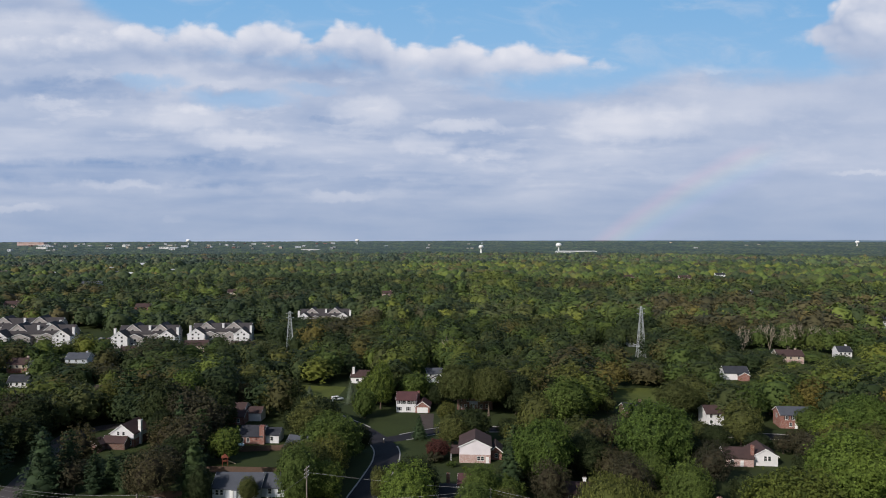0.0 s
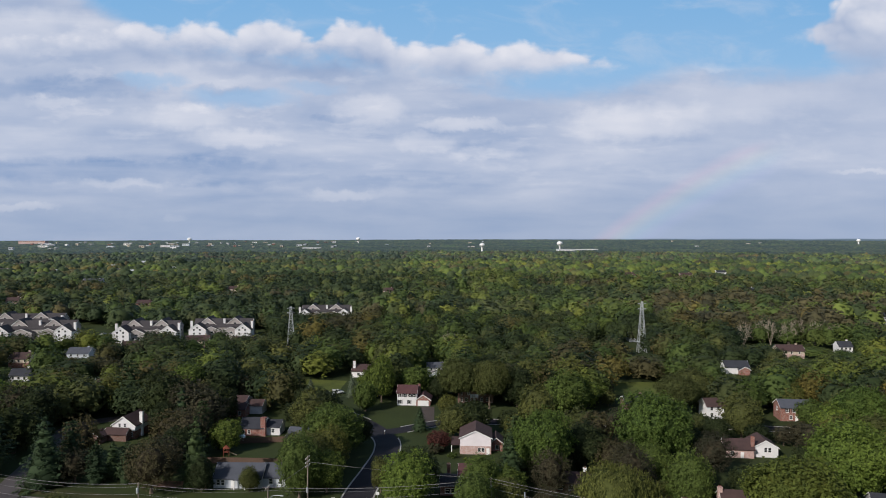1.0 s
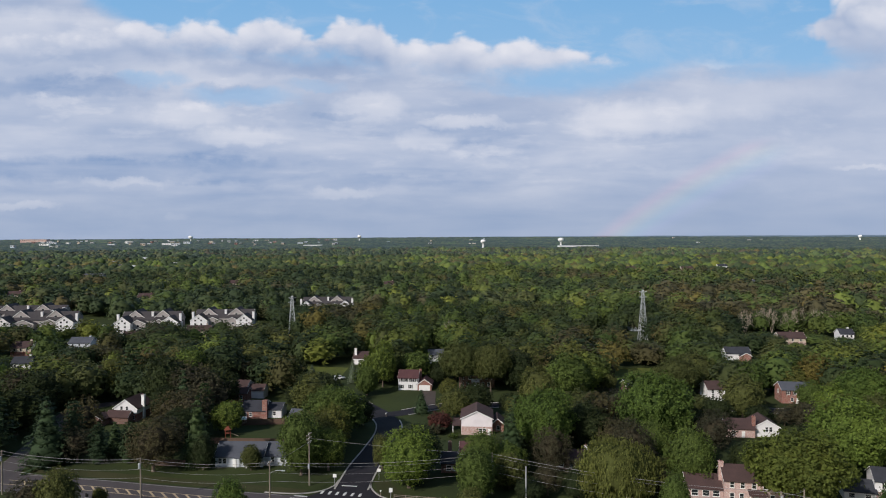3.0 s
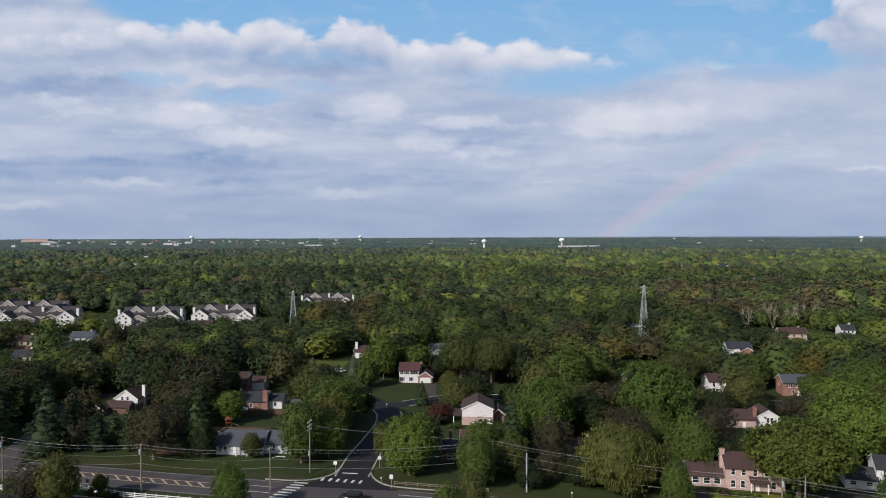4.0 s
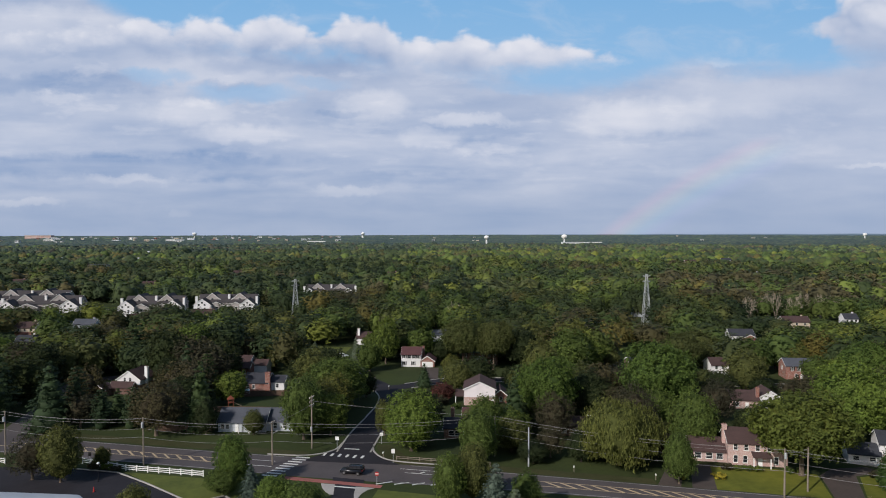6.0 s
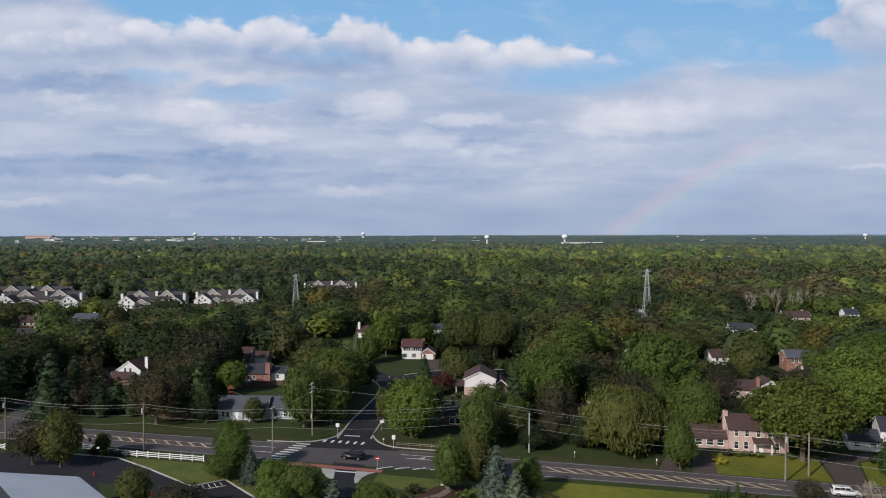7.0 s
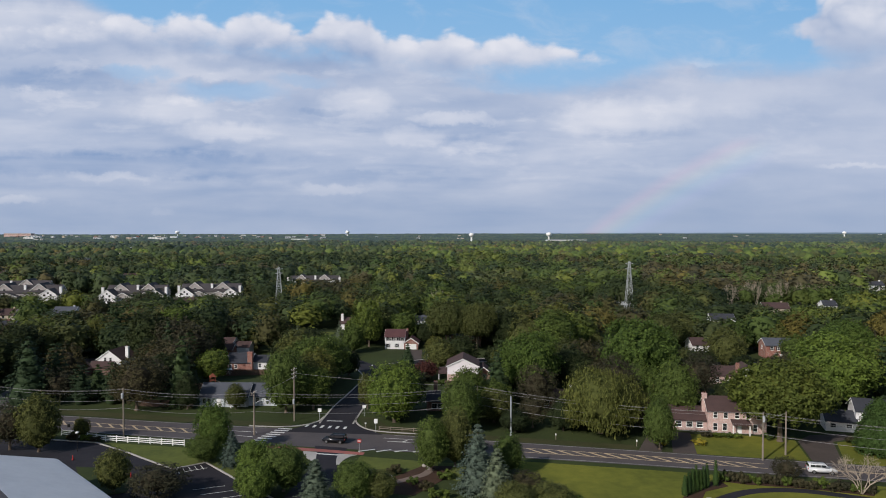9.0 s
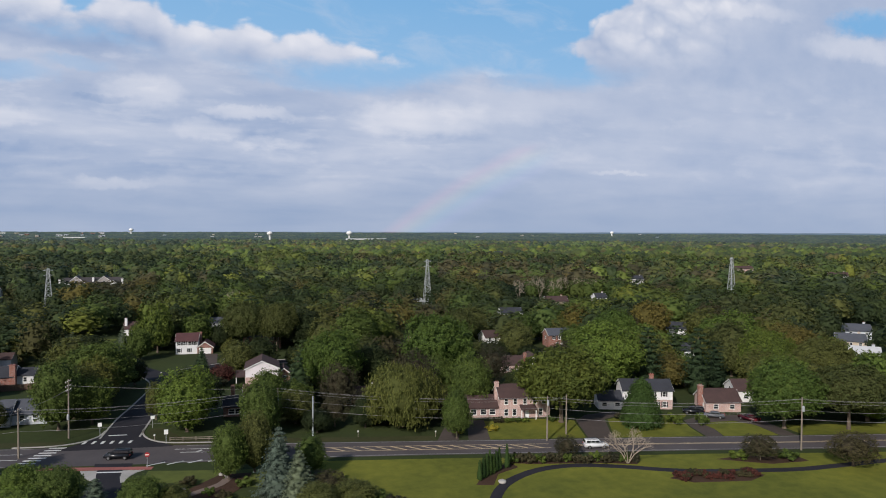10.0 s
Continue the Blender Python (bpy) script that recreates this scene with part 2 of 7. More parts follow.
# core colours, darker than the leaves: shade inside the crown put into colour
INNER_SHADE_TONES = {"maple": (0.066, 0.092, 0.026), "dark": (0.030, 0.042, 0.018), "lime": (0.080, 0.114, 0.027), "olive": (0.070, 0.078, 0.028), "bud": (0.058, 0.050, 0.032), "plum": (0.050, 0.024, 0.022),
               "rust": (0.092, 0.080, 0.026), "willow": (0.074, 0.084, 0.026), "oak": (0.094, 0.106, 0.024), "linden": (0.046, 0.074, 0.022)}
INNER_SHADE = {k: surface("inner_shade_" + k, c, tuple(v * 0.6 for v in c), rough=1.0, big=0.5, fine=1.6, bump=1.0, spec=0.05) for k, c in INNER_SHADE_TONES.items()}
WOOD_TONES = (
    ("maple", (0.096, 0.136, 0.044), (0.070, 0.106, 0.040)), ("dark", (0.056, 0.080, 0.038), (0.043, 0.062, 0.034)), ("olive", (0.096, 0.112, 0.048), (0.074, 0.088, 0.043)),
    ("bud", (0.098, 0.090, 0.050), (0.074, 0.070, 0.044)), ("lime", (0.132, 0.160, 0.046), (0.102, 0.132, 0.043)), ("pine", (0.040, 0.062, 0.032), (0.030, 0.048, 0.028)), ("rust", (0.112, 0.106, 0.046), (0.088, 0.085, 0.042)))


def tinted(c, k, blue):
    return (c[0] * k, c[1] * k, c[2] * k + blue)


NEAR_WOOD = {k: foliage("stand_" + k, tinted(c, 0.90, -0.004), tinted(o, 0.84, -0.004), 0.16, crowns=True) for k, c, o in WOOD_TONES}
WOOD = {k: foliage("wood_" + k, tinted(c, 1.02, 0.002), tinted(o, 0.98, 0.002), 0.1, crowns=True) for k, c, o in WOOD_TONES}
# far leaves lighter and bluer: distance haze put into the base colour
FAR_HAZE_WOOD = {k: foliage("far_" + k, tinted(c, 1.12, 0.030), tinted(o, 1.12, 0.030), 0.1, False, True) for k, c, o in WOOD_TONES}

# horizon leaves paler and bluer still, haze painted into their colour
RIM_HAZE_WOOD = {k: foliage("rim_" + k, tinted(c, 1.5, 0.055), tinted(o, 1.5, 0.055), 0.1, False, True) for k, c, o in WOOD_TONES}


# ---- mesh helpers ----
def part(name, bm, material, parent=None, label=""):
    """Links a bmesh as one mesh object, under a thing where one is given."""
    me = bpy.data.meshes.new(name)
    bm.to_mesh(me)
    bm.free()
    me.materials.append(material)
    ob = new(name, me)
    ob.parent = parent
    if label:
        tagged(ob, label)
    return ob


def shared(name, me, parent, m):
    """A further piece on mesh data that is already there."""
    ob = new(name, me)
    ob.parent = parent
    ob.matrix_basis = m
    return ob


def empty(name, m, label, category, group="", kind=""):
    ob = new(name)
    ob.matrix_basis = m
    return tagged(ob, label, category, group, kind)


def box(bm, cx, cy, cz, sx, sy, sz, rz=0.0, bevel=0.0):
    r = bmesh.ops.create_cube(bm, size=1.0)
    vs = r["verts"]
    bmesh.ops.scale(bm, vec=(sx, sy, sz), verts=vs)
    if bevel:
        es = list({e for v in vs for e in v.link_edges})
        res = bmesh.ops.bevel(bm, geom=es, offset=bevel, segments=1, affect="EDGES")
        vs = list({v for f in res["faces"] for v in f.verts} | {v for v in vs if v.is_valid})
    if rz:
        bmesh.ops.rotate(bm, cent=(0, 0, 0), matrix=Matrix.Rotation(rz, 3, "Z"), verts=vs)
    bmesh.ops.translate(bm, vec=(cx, cy, cz), verts=vs)
    return vs


def rod(bm, a, b, r0, r1=None, n=6):
    """A tapered round bar from a to b."""
    a, b = Vector(a), Vector(b)
    r1 = r0 if r1 is None else r1
    q = (b - a).to_track_quat("Z", "Y").to_matrix()
    rings = []
    for p, r in ((a, r0), (b, r1)):
        rings.append([bm.verts.new(p + q @ Vector((r * math.cos(2 * math.pi * i / n), r * math.sin(2 * math.pi * i / n), 0))) for i in range(n)])
    for i in range(n):
        j = (i + 1) % n
        bm.faces.new((rings[0][i], rings[0][j], rings[1][j], rings[1][i]))
    bm.faces.new(rings[1])
    bm.faces.new(rings[0][::-1])


def tube(bm, pts, r, n=4):
    """One continuous round bar through the points."""
    rings = []
    for i, p in enumerate(pts):
        d = (pts[min(i + 1, len(pts) - 1)] - pts[max(i - 1, 0)]).to_track_quat("Z", "Y").to_matrix()
        rings.append([bm.verts.new(p + d @ Vector((r * math.cos(2 * math.pi * k / n), r * math.sin(2 * math.pi * k / n), 0))) for k in range(n)])
    for u, v in zip(rings, rings[1:]):
        for k in range(n):
            j = (k + 1) % n
            bm.faces.new((u[k], u[j], v[j], v[k]))
    bm.faces.new(rings[0][::-1]), bm.faces.new(rings[-1])


def prism(bm, pts, z0, z1):
    """A flat polygon with thickness."""
    lo = [bm.verts.new((x, y, z0)) for x, y in pts]
    hi = [bm.verts.new((x, y, z1)) for x, y in pts]
    top = bm.faces.new(hi)
    bm.faces.new(lo[::-1])
    n = len(pts)
    for i in range(n):
        j = (i + 1) % n
        bm.faces.new((lo[i], lo[j], hi[j], hi[i]))
    top.normal_update()
    if top.normal.z < 0:
        bmesh.ops.reverse_faces(bm, faces=bm.faces[:])


def mesh_np(name, verts, faces, materials, index=None):
    me = bpy.data.meshes.new(name)
    me.vertices.add(len(verts))
    me.vertices.foreach_set("co", np.asarray(verts, np.float32).ravel())
    me.loops.add(faces.size)
    me.loops.foreach_set("vertex_index", np.asarray(faces, np.int32).ravel())
    me.polygons.add(len(faces))
    me.polygons.foreach_set("loop_start", np.arange(len(faces), dtype=np.int32) * faces.shape[1])
    for m in materials:
        me.materials.append(m)
    if index is not None:
        me.polygons.foreach_set("material_index", np.asarray(index, np.int32))
    me.update(calc_edges=True)
    me.validate()
    return me


def smooth_line(pts, n=8):
    """Catmull-Rom through the points (any number of columns)."""
    p = [np.array(q, float) for q in pts]
    p = [2 * p[0] - p[1]] + p + [2 * p[-1] - p[-2]]
    out = []
    for i in range(1, len(p) - 2):
        for k in range(n):
            t = k / n
            a, b, c, d = p[i - 1], p[i], p[i + 1], p[i + 2]
            out.append(0.5 * (2 * b + (c - a) * t + (2 * a - 5 * b + 4 * c - d) * t * t + (3 * b - a - 3 * c + d) * t ** 3))
    out.append(p[-2])
    return np.array(out)


def sides(line):
    """Left-hand normals along a line of x, y."""
    d = np.gradient(line[:, :2], axis=0)
    d /= np.linalg.norm(d, axis=1)[:, None]
    return np.stack([-d[:, 1], d[:, 0]], 1)


def ribbon(bm, line, left, right, z0, z1):
    """A strip along a line between two offsets (left of travel is positive), with thickness."""
    nrm = sides(line)
    left, right = np.broadcast_to(left, len(line)), np.broadcast_to(right, len(line))
    rows = []
    for p, n, a, b in zip(line, nrm, left, right):
        l, r = p[:2] + n * a, p[:2] + n * b
        rows.append([bm.verts.new((l[0], l[1], z0)), bm.verts.new((l[0], l[1], z1)), bm.verts.new((r[0], r[1], z1)), bm.verts.new((r[0], r[1], z0))])
    for u, v in zip(rows, rows[1:]):
        for i in range(4):
            j = (i + 1) % 4
            bm.faces.new((u[i], v[i], v[j], u[j]))
    bm.faces.new(rows[0])
    bm.faces.new(rows[-1][::-1])
    bmesh.ops.recalc_face_normals(bm, faces=bm.faces[:])


def near_line(x, y, line, gap):
    d = np.hypot(line[:, 0] - x, line[:, 1] - y)
    return d.min() < gap


def inside(x, y, poly):
    hit, n = False, len(poly)
    for i in range(n):
        (x0, y0), (x1, y1) = poly[i], poly[i - 1]
        if (y0 > y) != (y1 > y) and x < (x1 - x0) * (y - y0) / (y1 - y0) + x0:
            hit = not hit
    return hit


# ---- sky backdrop: cloud sheet with a bow, far behind everything ----
def sky_material():
    m = bpy.data.materials.new("sky_and_cloud")
    m.use_nodes = True
    m.node_tree.nodes.clear()
    g = Nodes(m.node_tree)
    co = g.add("ShaderNodeTexCoord").outputs["Object"]
    s = g.add("ShaderNodeSeparateXYZ")
    g.put(s.inputs[0], co)
    x, y, z = s.outputs
    X = g.math("ADD", g.math("MULTIPLY", g.math("DIVIDE", x, y), 12.28), 7.656)
    Y = g.math("SUBTRACT", 4.155, g.math("MULTIPLY", g.math("DIVIDE", z, y), 12.28))
    def curve(v, lo, hi, pts):
        """Piecewise line through pts over v, values within lo to hi."""
        a0, a1 = pts[0][0], pts[-1][0]
        f = g.math("DIVIDE", g.math("SUBTRACT", v, a0), a1 - a0)
        r = g.ramp(f, [((a - a0) / (a1 - a0), (b - lo) / (hi - lo)) for a, b in pts])
        return g.math("ADD", g.math("MULTIPLY", r, hi - lo), lo)

    def centred(v, k):
        return g.math("MULTIPLY", g.math("SUBTRACT", v, 0.5), k)
    warp = g.noise(g.xyz(X, Y, 31.0), 1.3, 3.0, 0.5)
    wx, wy = g.math("ADD", X, centred(warp, 0.9)), g.math("ADD", g.math("MULTIPLY", Y, 1.5), centred(warp, 0.6))
    bulges = []
    for sc in (1.9, 4.6):
        lump = g.add("ShaderNodeTexVoronoi", feature="SMOOTH_F1")
        g.put(lump.inputs["Vector"], g.xyz(wx, wy))
        lump.inputs["Scale"].default_value, lump.inputs["Smoothness"].default_value = sc, 0.35
        bulges.append(g.math("SUBTRACT", 0.45, lump.outputs["Distance"]))
    puff = g.noise(g.xyz(X, g.math("MULTIPLY", Y, 1.5)), 1.2, 5.0, 0.5)
    fine = g.noise(g.xyz(X, g.math("MULTIPLY", Y, 1.6), 3.0), 4.0, 5.0, 0.6)
    rag = g.math("ADD", g.math("MULTIPLY", bulges[0], 0.26), g.math("ADD", g.math("MULTIPLY", bulges[1], 0.16), centred(fine, 0.20)))
    soft = g.math("ADD", centred(puff, 0.7), centred(fine, 0.25))
    band = g.noise(g.xyz(g.math("MULTIPLY", X, 0.50), g.math("MULTIPLY", Y, 1.35), 7.0), 0.95, 5.0, 0.48, 0.25)
    streak = g.noise(g.xyz(g.math("MULTIPLY", X, 0.38), g.math("MULTIPLY", Y, 2.5), 11.0), 1.1, 5.0, 0.5, 0.3)
    tuft = g.noise(g.xyz(g.math("MULTIPLY", X, 0.8), g.math("MULTIPLY", Y, 2.2), 17.0), 1.5, 4.0, 0.55, 0.2)
    GREY, PALE = (0.238, 0.346, 0.562), (0.745, 0.760, 0.84)
    ux = g.math("ADD", X, g.math("ADD", centred(g.noise(g.xyz(X, Y, 61.0), 1.1, 4.0, 0.6), 1.1), centred(fine, 0.35)))
    uy = g.math("ADD", Y, g.math("ADD", centred(g.noise(g.xyz(X, Y, 67.0), 1.6, 4.0, 0.6), 0.42), centred(fine, 0.14)))

    def blobs(rows):
        """Sum of soft ragged patches: centre, half width and height, strength."""
        total = None
        for cx, cy, rx, ry, k in rows:
            p = g.math("POWER", g.math("ABSOLUTE", g.math("DIVIDE", g.math("SUBTRACT", ux, cx), rx)), 2.0)
            q = g.math("POWER", g.math("ABSOLUTE", g.math("DIVIDE", g.math("SUBTRACT", uy, cy), ry)), 2.0)
            v = g.span(g.math("ADD", p, q), 1.5, 0.0, 0.0, k)
            total = v if total is None else g.math("ADD", total, v)
        return total
    col = g.ramp(g.math("DIVIDE", Y, 4.0), [(0.0, (0.212, 0.44, 0.735)), (0.3, (0.275, 0.49, 0.76)), (0.6, (0.37, 0.51, 0.73)), (1.0, (0.34, 0.44, 0.61))])
    # thin high wisps in the blue
    wisp = g.noise(g.xyz(g.math("MULTIPLY", X, 0.7), g.math("MULTIPLY", Y, 1.8), 51.0), 1.0, 5.0, 0.6, 0.6)
    col = g.mix(g.span(wisp, 0.48, 0.75, 0.0, 0.40), col, (0.50, 0.60, 0.76))
    # soft sheet that fills the lower sky
    top = curve(X, -2.0, 2.0, [(-4, -1), (0, -.7), (1.5, -.1), (2.3, .4), (3.2, .8), (5, 1.0), (8, 1.15), (9.2, 1.5), (10, 1.62), (10.8, 1.5), (11.6, 1.32), (12.4, 1.12), (13.2, 1.2), (14.6, 1.2), (16, .8), (17, -.4), (18.4, -1), (20.4, -.9), (21, -.2), (22.4, -.3), (23, -1.2), (24, -1.5)])
    d = g.math("ADD", g.math("SUBTRACT", Y, top), g.math("ADD", g.math("MULTIPLY", soft, 0.6), centred(streak, 0.4)))
    hole = blobs([(4.3, 1.74, 1.0, 0.17, 0.75), (2.7, 1.45, 0.7, 0.14, 0.6), (9.2, 1.62, 1.0, 0.14, 0.5), (5.6, 1.55, 0.6, 0.1, 0.4), (10.2, 1.45, 1.0, 0.16, 0.5)])
    cover = g.math("MULTIPLY", g.span(d, -0.15, 0.34), g.math("SUBTRACT", 1.0, hole, clamp=True))
    sheet = g.span(X, 10.5, 12.8, 1.0, 0.5)
    tone = g.math("ADD", centred(band, 0.70), g.math("MULTIPLY", g.math("SUBTRACT", streak, 0.5), g.span(Y, 1.6, 3.0, 0.45, 1.0)))
    tone = g.math("ADD", tone, g.math("MULTIPLY", g.span(tuft, 0.54, 0.72), g.span(Y, 3.9, 2.6, 0.04, 0.16)))
    tone = g.math("ADD", g.math("MULTIPLY", tone, sheet), centred(puff, 0.22))
    light = blobs([(6.5, 1.98, 0.75, 0.32, 0.34), (3.3, 2.06, 0.8, 0.24, 0.26), (8.2, 2.2, 0.7, 0.11, 0.30), (7.5, 2.5, 0.6, 0.17, 0.25), (4.2, 2.44, 1.1, 0.16, 0.26),
                   (8.5, 2.72, 0.7, 0.11, 0.22), (11.2, 2.15, 1.3, 0.34, 0.34), (12.9, 1.75, 1.5, 0.36, 0.20), (1.0, 1.82, 0.5, 0.1, 0.2), (0.3, 3.64, 0.8, 0.08, 0.40)])
    light = g.math("ADD", light, blobs([(2.3, 3.25, 0.7, 0.08, 0.24), (6.1, 3.43, 0.8, 0.10, 0.28), (3.0, 3.83, 0.25, 0.06, 0.2), (0.7, 0.6, 1.6, 0.4, 0.30), (15.4, 3.0, 0.6, 0.06, 0.22), (12.7, 1.17, 0.5, 0.09, 0.3)]))
    dark = blobs([(1.2, 1.58, 1.9, 0.20, 0.24), (5.0, 1.25, 1.5, 0.17, 0.22), (2.4, 3.02, 3.4, 0.24, 0.30), (6.0, 3.22, 3.0, 0.12, 0.14), (0.6, 0.98, 1.6, 0.18, 0.12), (4.0, 1.62, 0.6, 0.1, 0.2), (1.5, 3.95, 5.0, 0.22, 0.12), (5.9, 2.1, 0.5, 0.07, 0.16)])
    bright = g.math("ADD", g.math("SUBTRACT", g.math("ADD", g.math("ADD", 0.41, light), tone), dark), 0.0, clamp=True)
    col = g.mix(cover, col, g.mix(bright, GREY, PALE))
    # bright heaped ridge in front of it
    top = curve(X, -2.0, 2.0, [(-4, .8), (1.0, .62), (2.0, .46), (2.5, .34), (3.0, .52), (3.4, .36), (3.9, .46), (4.15, .60), (4.5, .30), (5.1, .42), (5.55, .64), (6.0, .36), (6.7, .36), (6.95, .70), (7.6, .76), (8.1, .62), (8.6, .82), (9.1, .72), (9.9, .82), (10.5, .96), (11.2, 1.12), (11.6, 1.5), (24, 2)])
    low = curve(X, 0.0, 2.0, [(-4, .9), (1.6, .95), (3, 1.05), (5, 1.12), (6, 1.10), (7, 1.36), (8.6, 1.48), (9.6, 1.36), (10.4, 1.20), (11.2, 1.06), (11.6, .9), (24, .5)])
    d = g.math("SUBTRACT", g.math("ADD", g.math("SUBTRACT", Y, top), g.math("MULTIPLY", rag, 0.85)), 0.02)
    under = g.math("ADD", g.math("SUBTRACT", low, Y), g.math("MULTIPLY", soft, 0.9))
    cover = g.math("MULTIPLY", g.span(d, -0.06, 0.13), g.span(under, -0.22, 0.26))
    lumps = g.math("ADD", g.math("MULTIPLY", bulges[0], 0.55), g.math("MULTIPLY", bulges[1], 0.20))
    bright = g.math("ADD", g.span(d, 0.75, 0.08, 0.42, 0.88), lumps)
    shade = g.math("MULTIPLY", g.span(under, 0.42, 0.0), g.span(X, 7.2, 5.8, 0.2, 1.0))
    bright = g.math("ADD", g.math("SUBTRACT", bright, g.math("MULTIPLY", shade, 0.28)), centred(fine, 0.3), clamp=True)
    col = g.mix(cover, col, g.mix(bright, GREY, PALE))
    # tall cloud on the other side of the blue
    left = curve(Y, 13.0, 18.0, [(-4, 17.5), (-1.2, 16.4), (-.3, 15.3), (0, 14.75), (.28, 14.55), (.5, 14.22), (.68, 14.36), (.85, 14.5), (1.0, 14.6), (1.25, 14.9), (2, 15.2)])
    d = g.math("ADD", g.math("SUBTRACT", X, left), g.math("MULTIPLY", rag, 1.1))
    gap = g.math("ADD", g.math("POWER", g.math("ABSOLUTE", g.math("DIVIDE", g.math("SUBTRACT", g.math("ADD", X, g.math("MULTIPLY", Y, 1.1)), 21.4), 1.1)), 2.0), g.math("POWER", g.math("ABSOLUTE", g.math("DIVIDE", g.math("SUBTRACT", Y, -0.62), 0.34)), 2.0))
    cover = g.math("MULTIPLY", g.span(d, -0.10, 0.20), g.span(g.math("ADD", gap, g.math("ADD", g.math("MULTIPLY", rag, 2.0), g.math("MULTIPLY", soft, 2.5))), 0.2, 1.7))
    cover = g.math("MULTIPLY", cover, g.span(g.math("ADD", Y, g.math("MULTIPLY", soft, 0.9)), 1.40, 0.70))
    white = g.math("MULTIPLY", g.span(g.math("ADD", Y, g.math("MULTIPLY", rag, 0.8)), 1.1, 0.35), g.span(g.math("ADD", d, g.math("MULTIPLY", soft, 2.0)), 4.6, 1.8))
    puff_right = blobs([(21.6, 0.0, 1.6, 0.34, 0.32), (18.6, -0.55, 1.6, 0.2, 0.2)])
    bright = g.math("ADD", g.math("ADD", 0.33, g.math("MULTIPLY", white, g.math("ADD", 0.36, g.math("MULTIPLY", lumps, 1.0)))), g.math("ADD", puff_right, centred(puff, 0.35)), clamp=True)
    col = g.mix(cover, col, g.mix(bright, GREY, PALE))
    col = g.mix(g.span(Y, 2.7, 4.15, 0.0, 0.7), col, (0.318, 0.402, 0.57))
    # last blue hills under the sky
    rim = g.math("SUBTRACT", g.span(X, 2.0, 13.0, 4.235, 4.205), g.math("MULTIPLY", g.math("SUBTRACT", g.noise(g.xyz(X, 0.0, 41.0), 1.1, 4.0, 0.5), 0.5), 0.03))
    col = g.mix(g.span(g.math("SUBTRACT", Y, rim), -0.005, 0.02), col, (0.135, 0.19, 0.25))
    # the bow stands 42 degrees round the point opposite the sun
    aim = Vector((math.sin(sa) * math.cos(se), math.cos(sa) * math.cos(se), math.sin(se))) * -1
    dot = g.add("ShaderNodeVectorMath", operation="DOT_PRODUCT")
    nrm = g.add("ShaderNodeVectorMath", operation="NORMALIZE")
    g.put(nrm.inputs[0], co)
    g.put(dot.inputs[0], nrm.outputs[0])
    dot.inputs[1].default_value = aim
    ang = g.math("DEGREES", g.math("ARCCOSINE", dot.outputs["Value"]))
    k = g.math("DIVIDE", g.math("SUBTRACT", ang, 39.35), 3.4, clamp=True)
    bow = g.ramp(k, [(0.0, (0, 0, 0)), (0.2, (0.018, 0.016, 0.035)), (0.42, (0.012, 0.040, 0.032)), (0.6, (0.058, 0.050, 0.006)), (0.78, (0.082, 0.020, 0.004)), (1.0, (0, 0, 0))])
    bow_on = g.math("MULTIPLY", g.span(Y, 2.35, 2.8, 0.0, 1.8), g.span(X, 9.0, 10.0))
    bow_on = g.math("MULTIPLY", bow_on, g.span(X, 14.2, 13.0))
    col = g.mix(1.0, col, g.mix(bow_on, (0.0, 0.0, 0.0), bow), "ADD")
    e = g.add("ShaderNodeEmission")
    g.put(e.inputs[0], col)
    e.inputs[1].default_value = 1.0
    g.put(g.add("ShaderNodeOutputMaterial").inputs[0], e.outputs[0])
    return m


def sky_backdrop():
    bm = bmesh.new()
    R, na, ne = 4920.0, 64, 28
    rows = []
    for j in range(ne + 1):
        el = radians(-1.5 + 44 * j / ne)
        rows.append([bm.verts.new((R * math.cos(el) * math.sin(radians(a)), R * math.cos(el) * math.cos(radians(a)), R * math.sin(el))) for a in np.linspace(-60, 66, na + 1)])
    for u, v in zip(rows, rows[1:]):
        for i in range(na):
            f = bm.faces.new((u[i], u[i + 1], v[i + 1], v[i]))
            f.smooth = True
    ob = part("backdrop_sky", bm, sky_material())
    ob.location = (0, 0, 52)
    tagged(ob, "pale blue sky with broken white and grey cloud and a faint rainbow", "sky", kind="structure")


sky_backdrop()


# ---- ground ----
def hills(x, y):
    """Flat plain that rises a little towards the horizon."""
    r = math.hypot(x, y)
    t = min(max((r - 2300) / 2500, 0), 1)
    t = t * t * (3 - 2 * t)
    right = min(max((math.atan2(x, y) + 0.2) / 0.9, 0), 1)
    return t * (8 + 5 * right + 3 * noise.noise((x / 900, y / 900, 0)))


def ground():
    bm = bmesh.new()
    radii = [0, 40, 80, 120, 160, 200, 260, 340, 450, 600, 800, 1100, 1500, 2000, 2300, 2600, 2900, 3200, 3500, 3800, 4100, 4400, 4700, 4910]
    na = 120
    c = bm.verts.new((0, 0, 0))
    prev = None
    for r in radii[1:]:
        ring = []
        for i in range(na):
            a = 2 * math.pi * i / na
            x, y = r * math.sin(a), r * math.cos(a)
            ring.append(bm.verts.new((x, y, hills(x, y))))
        for i in range(na):
            j = (i + 1) % na
            f = bm.faces.new((c, ring[j], ring[i])) if prev is None else bm.faces.new((prev[i], prev[j], ring[j], ring[i]))
            f.smooth = True
        prev = ring
    bmesh.ops.recalc_face_normals(bm, faces=bm.faces[:])
    tagged(part("ground", bm, GRASS), "green grass plain reaching to low wooded hills", "ground", kind="structure")


ground()

